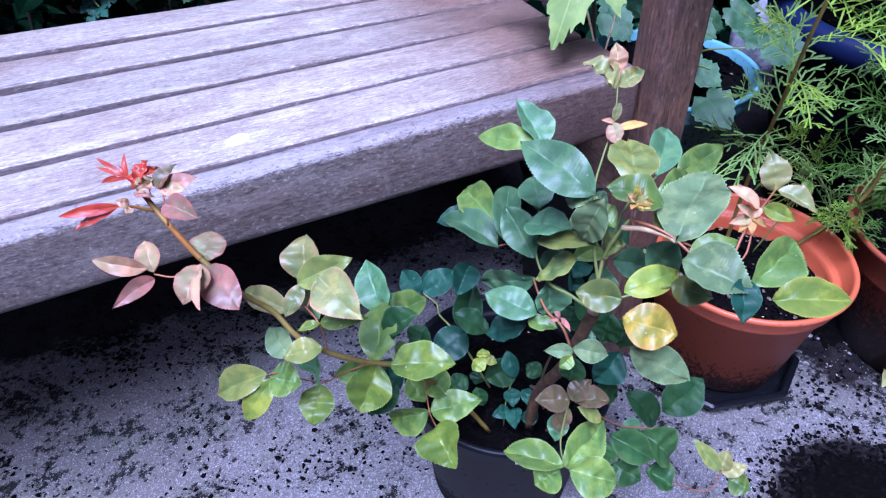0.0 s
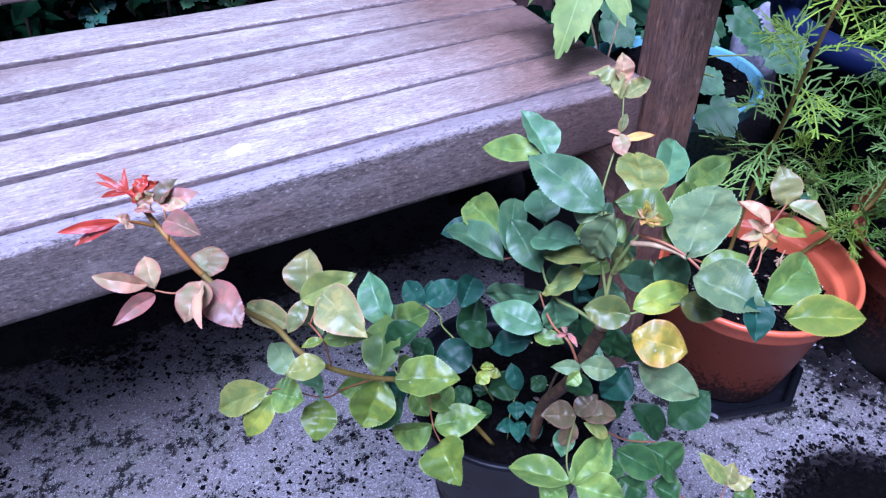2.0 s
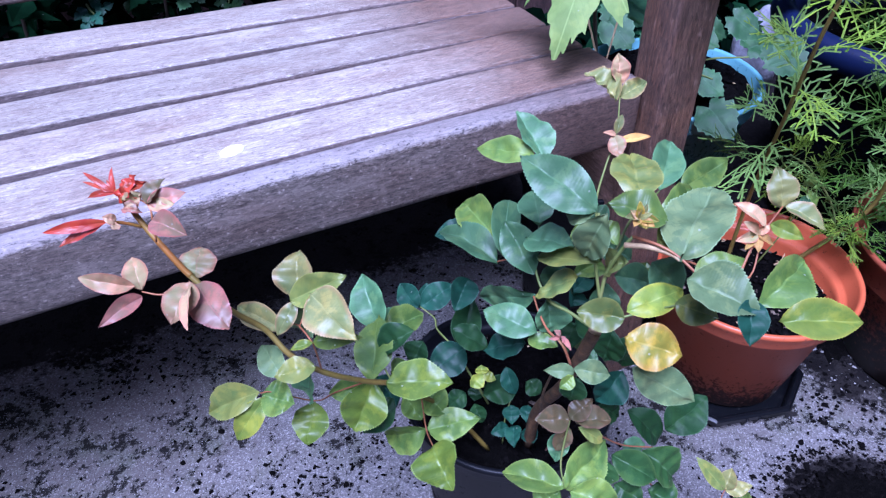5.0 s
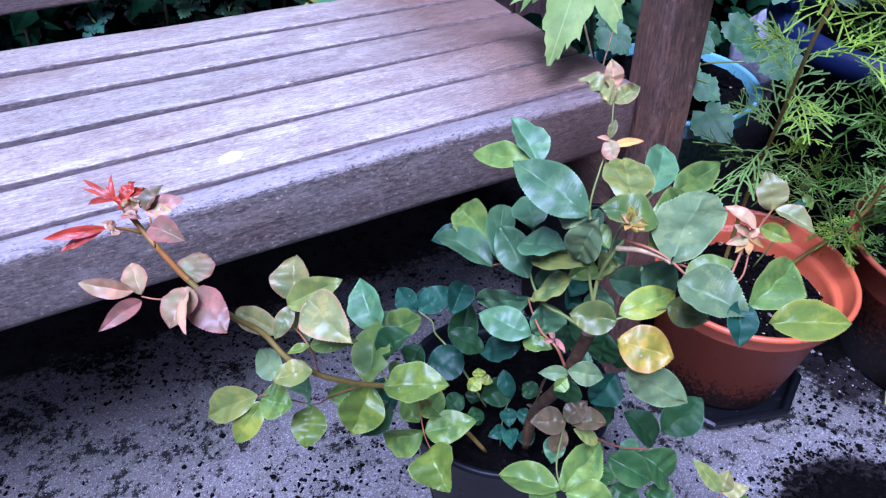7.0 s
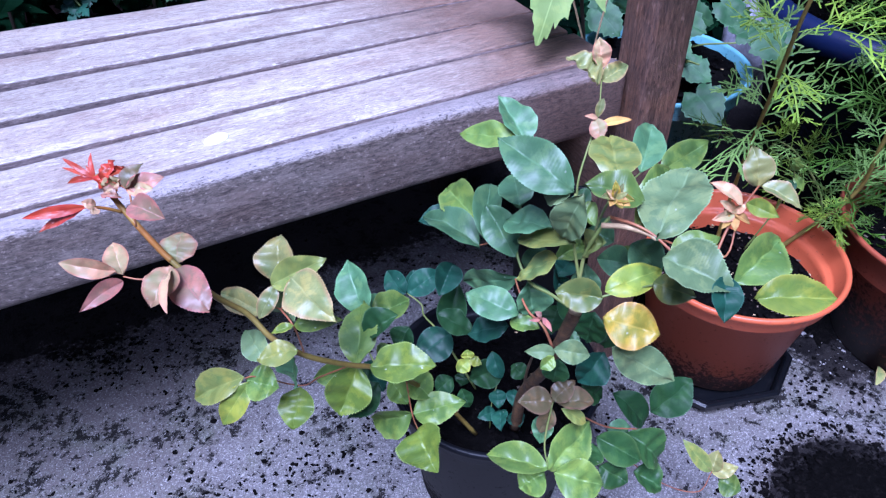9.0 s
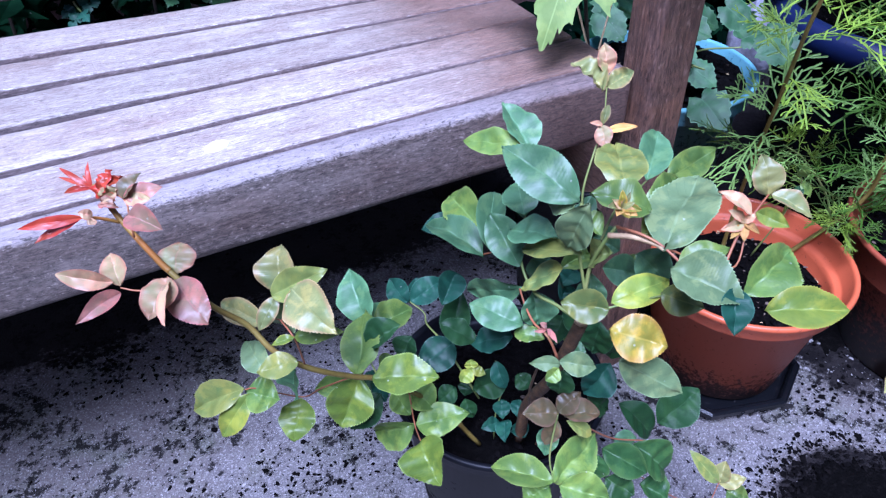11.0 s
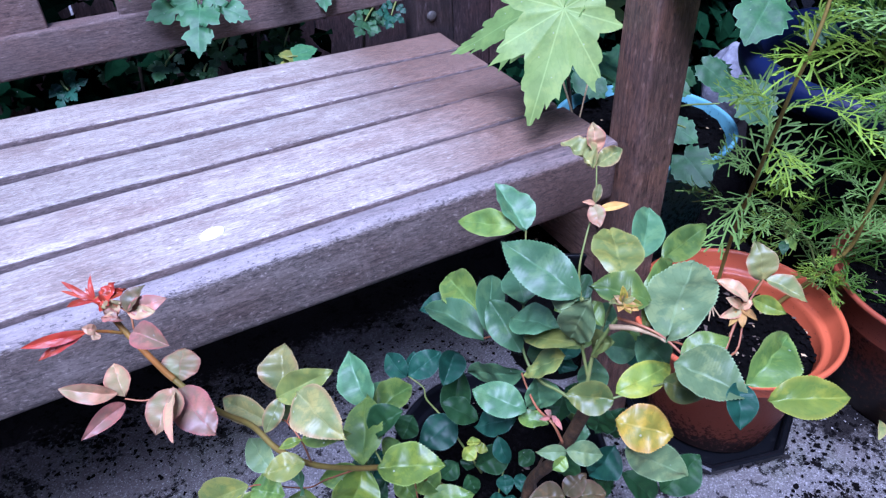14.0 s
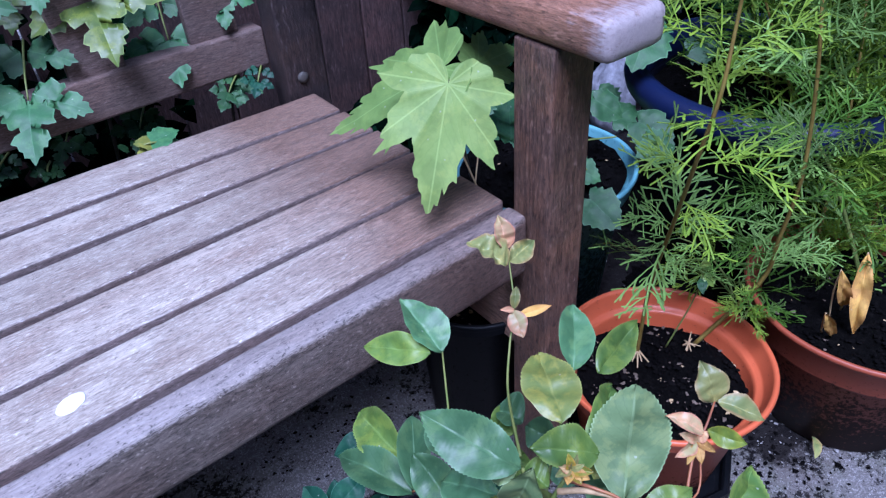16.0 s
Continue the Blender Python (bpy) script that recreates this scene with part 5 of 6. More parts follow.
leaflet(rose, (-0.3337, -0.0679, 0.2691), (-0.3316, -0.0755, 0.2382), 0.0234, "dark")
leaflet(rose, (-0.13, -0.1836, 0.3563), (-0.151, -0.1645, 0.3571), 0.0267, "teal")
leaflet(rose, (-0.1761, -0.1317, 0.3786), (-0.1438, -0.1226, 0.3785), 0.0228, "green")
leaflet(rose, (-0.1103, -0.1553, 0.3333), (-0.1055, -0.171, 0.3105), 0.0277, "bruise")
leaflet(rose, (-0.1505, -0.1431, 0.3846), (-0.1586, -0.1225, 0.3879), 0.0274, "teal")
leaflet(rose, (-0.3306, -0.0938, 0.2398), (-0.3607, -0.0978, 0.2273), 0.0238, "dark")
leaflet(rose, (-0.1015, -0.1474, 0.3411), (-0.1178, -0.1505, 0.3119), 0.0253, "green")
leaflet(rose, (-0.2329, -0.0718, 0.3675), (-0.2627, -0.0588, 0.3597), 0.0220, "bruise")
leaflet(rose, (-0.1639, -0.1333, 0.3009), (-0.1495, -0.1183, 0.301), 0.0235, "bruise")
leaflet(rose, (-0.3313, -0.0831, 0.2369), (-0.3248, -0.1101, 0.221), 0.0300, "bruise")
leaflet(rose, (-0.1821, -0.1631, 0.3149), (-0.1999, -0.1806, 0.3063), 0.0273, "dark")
# withered bloom and buds
leaflet(rose, (-0.2062, -0.2335, 0.479), (-0.2067, -0.2319, 0.4917), 0.0055, "yellow", name="sepal")
leaflet(rose, (-0.2062, -0.2335, 0.479), (-0.2027, -0.2347, 0.4906), 0.0043, "cream", name="sepal")
leaflet(rose, (-0.2062, -0.2335, 0.479), (-0.1995, -0.2438, 0.4821), 0.0062, "yellow", name="sepal")
leaflet(rose, (-0.2062, -0.2335, 0.479), (-0.2029, -0.2446, 0.4795), 0.0062, "dead", name="sepal")
leaflet(rose, (-0.2062, -0.2335, 0.479), (-0.2076, -0.2434, 0.4784), 0.0068, "yellow", name="sepal")
leaflet(rose, (-0.2062, -0.2335, 0.479), (-0.2137, -0.2324, 0.4875), 0.0049, "pink", name="sepal")
leaflet(rose, (-0.2062, -0.2335, 0.479), (-0.2175, -0.234, 0.4838), 0.0062, "cream", name="sepal")
leaflet(rose, (-0.2062, -0.2335, 0.479), (-0.214, -0.2394, 0.4795), 0.0055, "dead", name="sepal")
leaflet(rose, (-0.2062, -0.2335, 0.479), (-0.2019, -0.2394, 0.4858), 0.0043, "cream", name="sepal")
leaflet(rose, (-0.2373, -0.2163, 0.3742), (-0.2427, -0.2148, 0.381), 0.0045, "rose", name="bud_scale")
leaflet(rose, (-0.2373, -0.2163, 0.3742), (-0.2397, -0.2223, 0.3742), 0.0045, "rose", name="bud_scale")
leaflet(rose, (-0.2373, -0.2163, 0.3742), (-0.2479, -0.2165, 0.3764), 0.0036, "rose", name="bud_scale")
leaflet(rose, (-0.2373, -0.2163, 0.3742), (-0.2357, -0.2278, 0.3701), 0.0040, "rose", name="bud_scale")


# ---- feathery cosmos plants ----
def ribbon(bm, pts, up, w0, w1):
    """A narrow flat leaf lobe with a shallow keel and a blunt tip, added to bm."""
    rows, n = [], len(pts)
    for i, p in enumerate(pts):
        d = (pts[min(i + 1, n - 1)] - pts[max(i - 1, 0)]).normalized()
        s = d.cross(up)
        s = s.normalized() if s.length > 1e-4 else d.orthogonal().normalized()
        keel = s.cross(d)
        w = (w0 + (w1 - w0) * i / (n - 1)) * 0.5
        rows.append((bm.verts.new(p - s * w), bm.verts.new(p - keel * w * 0.55), bm.verts.new(p + s * w)))
    for a, b in zip(rows, rows[1:]):
        bm.faces.new((a[0], a[1], b[1], b[0]))
        bm.faces.new((a[1], a[2], b[2], b[1]))
    d = (pts[-1] - pts[-2]).normalized()
    end = bm.verts.new(pts[-1] + d * w1 * 0.6)
    bm.faces.new((rows[-1][0], rows[-1][1], end))
    bm.faces.new((rows[-1][1], rows[-1][2], end))


def frond(parent, base, way, length, seed, mat, spread=1.0):
    """A twice-divided leaf: an arching rib, opposite side ribs, and narrow blunt lobes in pairs along those."""
    rnd = random.Random(seed)
    bm = bmesh.new()
    way = Vector(way).normalized()
    side = way.cross(Vector((rnd.uniform(-0.4, 0.4), rnd.uniform(-0.4, 0.4), 1))).normalized()
    up = side.cross(way)
    base = Vector(base)
    down = Vector((0, 0, -1))
    droop = rnd.uniform(0.05, 0.45)
    wide = 0.0023 * min(1.25, max(0.62, length / 0.09)) * rnd.uniform(0.9, 1.15)

    def at(t):
        return base + way * (length * t) + down * (droop * length * t * t) + up * (0.10 * length * math.sin(3 * t))

    def lobe(o, d, reach):
        bend = (way * rnd.uniform(-0.1, 0.5) + down * rnd.uniform(-0.1, 0.6) + side * rnd.uniform(-0.4, 0.4)) * reach
        ribbon(bm, [o + d * (reach * q) + bend * (q * q) for q in (0, 0.35, 0.7, 1.0)], up, wide * 0.75, wide)
    ribbon(bm, [at(i / 6) for i in range(7)], up, wide * 0.95, wide)
    for i in range(6):
        t = 0.20 + 0.72 * i / 5
        for s in (-1, 1):
            reach = length * (0.60 - 0.34 * t) * spread * rnd.uniform(0.75, 1.15)
            o = at(t + rnd.uniform(-0.06, 0.06))
            d = (side * s * rnd.uniform(0.65, 0.95) + way * rnd.uniform(0.35, 1.1) + up * rnd.uniform(-0.6, 0.9)).normalized()
            bend = (way * rnd.uniform(0.0, 0.55) + down * rnd.uniform(-0.1, 0.5) + up * rnd.uniform(-0.3, 0.3)) * reach
            pts = [o + d * (reach * q) + bend * (q * q) for q in (0, 0.25, 0.5, 0.75, 1.0)]
            ribbon(bm, pts, up, wide * 0.8, wide)
            for k in (1, 2, 3):
                for turn in (-1, 1):
                    if rnd.random() < 0.92 - 0.15 * k - 0.25 * t:
                        d2 = (d * 0.9 + (way * 0.8 - side * s * 0.3) * turn * rnd.uniform(0.6, 1.0) + up * rnd.uniform(-0.2, 0.35)).normalized()
                        lobe(pts[k], d2, reach * rnd.uniform(0.26, 0.46))
    return part("thread_leaf", bm, mat, parent)


def cosmos(points, label, seed, first=0.15, every=0.045, size=0.10, stalk=0.0032, mat=None, tones=(0, 0, 1), full=False):
    """One plant: a stalk with opposite pairs of thread leaves, turned a quarter from node to node."""
    plant = thing("cosmos_plant", label, "cosmos plant", "cosmos plants")
    tones = [(FROND, FROND_COOL, FROND_DEEP)[k] for k in tones]
    line = smooth_line(points, 10)
    part("stalk", tube(bmesh.new(), line, stalk, stalk * 0.5, 7), mat or STEM_GREEN, plant)
    rnd = random.Random(seed)
    total = sum((b - a).length for a, b in zip(line, line[1:]))
    run, nxt, k = 0.0, total * first, 0
    for a, b in zip(line, line[1:]):
        run += (b - a).length
        if run >= nxt:
            nxt += every
            k += 1
            ax = (b - a).normalized()
            turn = rnd.uniform(-0.4, 0.4) + k * 1.57
            for s in (0, math.pi * 0.55, math.pi, math.pi * 1.5)[::1 if full else 2]:
                o = ax.orthogonal().normalized()
                d = Matrix.Rotation(turn + s, 3, ax) @ o
                d = (d + ax * rnd.uniform(0.25, 0.8)).normalized()
                frond(plant, b, d, size * rnd.uniform(0.75, 1.2), seed * 1000 + k * 4 + int(s), rnd.choice(tones), rnd.uniform(0.8, 1.15))
    return plant


cosmos(((0.165, -0.021, 0.138), (0.1592, -0.0279, 0.2615), (0.1195, -0.0669, 0.387), (0.0868, -0.0983, 0.4849), (0.0862, -0.1082, 0.5478), (0.096, -0.1039, 0.5927), (0.1053, -0.0988, 0.6381)), "tall feathery cosmos seedling growing from the terracotta pot", 1, 0.30, 0.050, 0.072, 0.0026, STEM_OLIVE, (1, 1, 0))
cosmos(((0.235, -0.055, 0.138), (0.2911, -0.0897, 0.2322), (0.2893, -0.0975, 0.3046), (0.2832, -0.1041, 0.3916), (0.2843, -0.0917, 0.4875), (0.2809, -0.0768, 0.5663), (0.2867, -0.0608, 0.6205)), "feathery cosmos leaning over the pot rim", 2, 0.12, 0.042, 0.075, 0.0030, STEM_OLIVE, (1, 2, 1))
cosmos(((0.42, -0.1106, 0.0793), (0.4601, -0.0769, 0.1784), (0.5116, -0.049, 0.313), (0.5444, -0.0212, 0.4332), (0.5658, 0.0096, 0.5313)), "bushy cosmos with fine thread leaves in the brown pot", 3, 0.1, 0.022, 0.095, 0.0028, STEM_OLIVE, (0, 0, 0, 1, 2), True)
cosmos(((0.4958, -0.1587, 0.0541), (0.5361, -0.1151, 0.1802), (0.5799, -0.0804, 0.3161), (0.6194, -0.0447, 0.4332), (0.6489, -0.0162, 0.5186)), "bushy cosmos with fine thread leaves in the brown pot", 4, 0.1, 0.022, 0.095, 0.0028, STEM_OLIVE, (0, 0, 0, 1, 2), True)
cosmos(((0.512, -0.1091, 0.0531), (0.5427, -0.0376, 0.1847), (0.5589, 0.0409, 0.3126), (0.5513, 0.0969, 0.4148), (0.542, 0.1372, 0.4994)), "feathery cosmos among the pots", 5, 0.25, 0.028, 0.12, 0.0028, STEM_OLIVE, (0, 2, 2))
cosmos(((0.6256, -0.143, 0.0061), (0.6677, -0.0186, 0.1694), (0.7033, 0.0732, 0.3261), (0.7224, 0.1396, 0.4599)), "feathery cosmos among the pots", 6, 0.15, 0.030, 0.13, 0.0028, STEM_OLIVE, (0, 2, 2))
cosmos(((0.7788, -0.1111, -0.0067), (0.8196, 0.0063, 0.1808), (0.8468, 0.0871, 0.3361), (0.8374, 0.1282, 0.4542)), "feathery cosmos among the pots", 9, 0.1, 0.030, 0.13, 0.0028, STEM_OLIVE, (0, 2, 2))
cosmos(((0.6046, -0.0148, 0.0427), (0.6277, 0.0559, 0.1841), (0.6366, 0.1298, 0.3015), (0.6322, 0.1848, 0.4217), (0.592, 0.1957, 0.5008)), "feathery cosmos among the pots", 10, 0.35, 0.030, 0.13, 0.0028, STEM_OLIVE, (0, 2, 2))
cosmos(((0.4557, -0.1539, 0.1597), (0.4377, -0.1122, 0.2555), (0.4124, -0.0811, 0.3343), (0.373, -0.0589, 0.3932)), "feathery cosmos among the pots", 11, 0.2, 0.028, 0.10, tones=(1, 2, 0))
cosmos(((0.2765, -0.0802, 0.1652), (0.2851, -0.0556, 0.2141), (0.26, -0.0234, 0.2616), (0.2369, -0.0047, 0.2799)), "small feathery cosmos side shoot", 7, 0.45, 0.02, 0.05, 0.0016)
cosmos(((0.2661, -0.117, 0.1842), (0.2629, -0.1004, 0.2157), (0.2373, -0.1065, 0.2224)), "low cosmos seedling at the pot rim", 8, 0.3, 0.012, 0.035, 0.0014)


# ---- lobed leaves ----
# half outlines, as shares of the length: along the midrib, out from it
TOOTHED = ((0.0, 0.02), (-0.05, 0.10), (0.0, 0.17), (0.09, 0.20), (0.13, 0.30), (0.21, 0.29), (0.28, 0.40), (0.35, 0.37), (0.50, 0.455), (0.475, 0.33), (0.53, 0.25), (0.62, 0.275), (0.635, 0.20), (0.73, 0.195), (0.745, 0.135), (0.85, 0.105), (0.87, 0.065), (1.0, 0.004))
DIVIDED = ((0.0, 0.02), (0.06, 0.06), (0.10, 0.20), (0.05, 0.30), (0.14, 0.36), (0.20, 0.46), (0.31, 0.48), (0.35, 0.40), (0.42, 0.42), (0.46, 0.34), (0.42, 0.20), (0.50, 0.18), (0.54, 0.30), (0.66, 0.36), (0.70, 0.28), (0.78, 0.28), (0.78, 0.18), (0.88, 0.17), (0.89, 0.09), (1.0, 0.01))

SCALLOPED = ((0.0, 0.02), (-0.10, 0.08), (-0.17, 0.20), (-0.10, 0.30), (-0.04, 0.33), (0.0, 0.43), (0.09, 0.42), (0.17, 0.53), (0.26, 0.47), (0.38, 0.55), (0.45, 0.46), (0.56, 0.47), (0.61, 0.36), (0.73, 0.33), (0.77, 0.23), (0.88, 0.18), (0.90, 0.09), (1.0, 0.01))


def cut_leaf(parent, base, tip, broad, tone, facing, outline, seed, name="leaflet", sag=0.16, label=""):
    """A toothed or divided blade with a raised midrib on both sides of which the outline is laid off."""
    base, tip = Vector(base), Vector(tip)
    ax = tip - base
    length = ax.length
    ax.normalize()
    nrm = Vector(facing)
    nrm = (nrm - ax * nrm.dot(ax)).normalized()
    side = ax.cross(nrm)
    rnd = random.Random(seed)
    bm = bmesh.new()
    uv = bm.loops.layers.uv.new("UVMap")
    tilt = rnd.uniform(-0.12, 0.12)
    for s in (-1, 1):
        rows = []
        for i, (t, w) in enumerate(outline):
            w = w * broad * rnd.uniform(0.88, 1.12)
            t = t + rnd.uniform(-0.012, 0.012)
            root = max(0.0, min(1.0, t - w * 0.45))
            row = []
            for k in range(6):
                q = k / 5
                a, o = root + (t - root) * q, w * q
                rise = -sag * (a - 0.3) ** 2 + 0.14 * o - 0.34 * o * o + tilt * o * s + 0.05 * noise.noise((a * 4 + seed, o * s * 5, seed * 0.37)) - 0.015 * math.sin(a * 30) * o
                row.append((bm.verts.new(base + (ax * a + side * (o * s) + nrm * rise) * length), a, 0.5 + 0.5 * q * s))
            rows.append(row)
        for u, v in zip(rows, rows[1:]):
            for k in range(5):
                c = (u[k], u[k + 1], v[k + 1], v[k])
                f = bm.faces.new([x[0] for x in (c if s > 0 else c[::-1])])
                for loop, x in zip(f.loops, c if s > 0 else c[::-1]):
                    loop[uv].uv = (x[1], x[2])
    bmesh.ops.remove_doubles(bm, verts=bm.verts[:], dist=1e-5)
    return part(name, bm, LEAF[tone], parent, label)


def pinnate(parent, base, tip, width, tone, facing, seed):
    """A leaf of five divided leaflets on a thin stalk."""
    base, tip = Vector(base), Vector(tip)
    ax = tip - base
    side = ax.normalized().cross(Vector(facing).normalized())
    rnd = random.Random(seed)
    mid = base + ax * 0.50
    stalk = stem(parent, "leaf", (base, base + ax * 0.3 + Vector(facing) * 0.004, mid), 0.0013, 0.0009, STEM_GREEN)
    cut_leaf(stalk, mid, tip, 0.74, tone, facing, DIVIDED, seed)
    for t, w in ((0.10, 0.50), (0.46, 0.58)):
        for s in (-1, 1):
            o = base + ax * t
            e = o + side * (s * width * w) + ax * rnd.uniform(0.12, 0.26) + Vector(facing) * rnd.uniform(-0.01, 0.01)
            cut_leaf(stalk, o + side * s * 0.004, e, 0.74, tone, facing, DIVIDED, seed + int(t * 100) + s)


# half outline of a five-lobed leaf about its stalk: degrees from the middle lobe, share of that lobe's length
PALMATE = ((0, 1.0), (2.2, 0.90), (4, 0.89), (5.5, 0.80), (8, 0.80), (9.5, 0.70), (14, 0.71), (15.5, 0.60), (21, 0.53), (26, 0.45), (31, 0.56), (35.5, 0.64), (38.5, 0.74), (41, 0.62), (46, 0.62), (49, 0.52), (56, 0.51),
           (62, 0.38), (72, 0.34), (80, 0.45), (90, 0.50), (95, 0.42), (103, 0.41), (108, 0.34), (120, 0.33), (130, 0.28), (145, 0.25), (158, 0.17), (172, 0.06))


def palmate_leaf(parent, base, tip, tone, facing, seed, broad=1.0, sag=0.10, name="leaf"):
    """A toothed five-lobed leaf, creased along the rib of each lobe."""
    base, tip = Vector(base), Vector(tip)
    ax = tip - base
    length = ax.length
    ax.normalize()
    nrm = Vector(facing)
    nrm = (nrm - ax * nrm.dot(ax)).normalized()
    side = ax.cross(nrm)
    rnd = random.Random(seed)
    bm = bmesh.new()
    uv = bm.loops.layers.uv.new("UVMap")
    rays = []
    for s in (-1, 1):
        fine = []
        for (a0, r0), (a1, r1) in zip(PALMATE, PALMATE[1:]):
            fine += [(a0, r0 * rnd.uniform(0.95, 1.05)), ((a0 + a1) / 2, (r0 + r1) / 2 * rnd.uniform(0.99, 1.03))]
        fine.append(PALMATE[-1])
        rays.append([(radians(a) * s, r) for a, r in fine])
    outline = rays[0][::-1] + rays[1][1:]
    centre = bm.verts.new(base)
    rows = []
    for a, r in outline:
        row = [(centre, 0.0, 0.5)]
        for k in range(1, 9):
            q = r * k / 8
            x, y = q * math.cos(a), q * math.sin(a) * broad
            crease = 0.055 * q * (1 - abs(math.cos(a * 4.1)) ** 0.5)
            rise = crease - sag * q * q + 0.05 * q * noise.noise((x * 3.2 + seed, y * 3.2, seed * 0.7)) + 0.03 * math.cos(a * 2) * q
            lobe_u = q
            lobe_v = 0.5 + q * math.sin(radians(((math.degrees(a) + 22.5) % 45) - 22.5)) * 3.4
            row.append((bm.verts.new(base + (ax * x + side * y + nrm * rise) * length), lobe_u, lobe_v))
        rows.append(row)
    for u, v in zip(rows, rows[1:]):
        for k in range(8):
            c = (u[k], v[k], v[k + 1], u[k + 1]) if k else (u[0], v[1], u[1])
            f = bm.faces.new([x[0] for x in c])
            for loop, x in zip(f.loops, c):
                loop[uv].uv = (x[1], x[2])
    return part(name, bm, LEAF[tone], parent)


anemone = thing("leafy_plant", "plant with large pale green maple-like toothed leaves over the seat", "plant", "plants behind the bench")
palmate_leaf(anemone, (-0.045, 0.062, 0.545), (-0.0965, 0.034, 0.447), "pale", (-0.35, -0.62, 0.66), 3, 1.0)
palmate_leaf(anemone, (-0.033, 0.086, 0.548), (-0.099, 0.185, 0.470), "pale_under", (-0.40, -0.45, 0.80), 5, 0.70, 0.05)
palmate_leaf(anemone, (0.020, 0.100, 0.530), (0.092, 0.115, 0.527), "pale_under", (-0.25, -0.65, 0.70), 8, 0.95)
cut_leaf(anemone, (0.0742, 0.112, 0.4254), (0.1118, 0.1574, 0.4528), 1.00, "fern", (-0.20, -0.45, 0.86), TOOTHED, 9)
cut_leaf(anemone, (0.128, 0.1638, 0.4379), (0.1005, 0.139, 0.4249), 1.00, "fern", (-0.30, -0.55, 0.76), TOOTHED, 10)
stem(anemone, "leaf_stalk", ((0.15, 0.27, 0.262), (0.10, 0.24, 0.42), (0.0385, 0.1399, 0.5161), (-0.045, 0.063, 0.545)), 0.0020, 0.0014, STEM_DARK)
stem(anemone, "leaf_stalk", ((0.15, 0.27, 0.262), (0.10, 0.24, 0.42), (0.0377, 0.1388, 0.5254), (-0.032, 0.089, 0.553)), 0.0020, 0.0014, STEM_DARK)
stem(anemone, "leaf_stalk", ((0.15, 0.27, 0.262), (0.10, 0.24, 0.42), (0.0695, 0.1386, 0.4981), (0.020, 0.101, 0.528)), 0.0020, 0.0014, STEM_DARK)
stem(anemone, "dry_stalk", ((0.0749, 0.2397, 0.4294), (0.0988, 0.1769, 0.2844)), 0.0016, 0.0010, STRAW)
stem(anemone, "dry_stalk", ((0.1572, 0.2512, 0.406), (0.1075, 0.2178, 0.2885)), 0.0016, 0.0010, STRAW)
stem(anemone, "dry_stalk", ((0.0138, 0.1992, 0.3799), (0.0374, 0.1564, 0.3085)), 0.0016, 0.0010, STRAW)
stem(anemone, "dry_stalk", ((0.0845, 0.2845, 0.4056), (0.0751, 0.2222, 0.2758)), 0.0016, 0.0010, STRAW)
celandine = thing("leafy_plant", "cool green plant with deeply lobed leaves hanging through the bench back", "plant", "plants behind the bench")
pinnate(celandine, (-0.2867, 0.4944, 0.5352), (-0.3347, 0.3845, 0.4484), 0.1096, "fern", (-0.25, -0.75, 0.60), 1)
pinnate(celandine, (-0.2008, 0.5395, 0.6322), (-0.223, 0.3996, 0.5172), 0.1250, "bright", (-0.25, -0.75, 0.60), 2)
pinnate(celandine, (-0.1272, 0.5257, 0.5383), (-0.1535, 0.436, 0.4566), 0.0945, "fern", (-0.25, -0.75, 0.60), 3)
pinnate(celandine, (-0.0544, 0.4944, 0.5614), (-0.0815, 0.4438, 0.5037), 0.0645, "fern", (-0.25, -0.75, 0.60), 4)
pinnate(celandine, (-0.2672, 0.5413, 0.616), (-0.296, 0.4816, 0.5474), 0.0895, "green", (-0.25, -0.75, 0.60), 5)
pinnate(celandine, (-0.3706, 0.4381, 0.5682), (-0.3913, 0.4052, 0.5172), 0.0493, "fern", (-0.25, -0.75, 0.60), 6)
pinnate(celandine, (-0.0393, 0.4982, 0.4456), (-0.0932, 0.439, 0.4076), 0.0512, "fern", (-0.25, -0.75, 0.60), 7)
pinnate(celandine, (-0.4902, 0.4876, 0.412), (-0.479, 0.4435, 0.4015), 0.0540, "bruise", (-0.25, -0.75, 0.60), 8)
pinnate(celandine, (-0.3458, 0.5199, 0.4092), (-0.3843, 0.4602, 0.3987), 0.0509, "mallow", (-0.25, -0.75, 0.60), 9)
pinnate(celandine, (-0.3119, 0.4897, 0.3961), (-0.3278, 0.4619, 0.387), 0.0443, "dark", (-0.25, -0.75, 0.60), 10)
pinnate(celandine, (-0.0772, 0.4565, 0.4417), (-0.1244, 0.4093, 0.4235), 0.0458, "mallow", (-0.25, -0.75, 0.60), 11)
pinnate(celandine, (-0.0478, 0.4448, 0.4471), (-0.0779, 0.4125, 0.4238), 0.0386, "bruise", (-0.25, -0.75, 0.60), 12)
pinnate(celandine, (-0.4108, 0.6346, 0.4004), (-0.4447, 0.5779, 0.3631), 0.0783, "dark", (-0.25, -0.75, 0.60), 13)
pinnate(celandine, (-0.2614, 0.5588, 0.4086), (-0.3039, 0.5121, 0.3775), 0.0705, "dark", (-0.25, -0.75, 0.60), 14)
pinnate(celandine, (-0.1833, 0.5188, 0.4126), (-0.2215, 0.4695, 0.3812), 0.0627, "dark", (-0.25, -0.75, 0.60), 15)
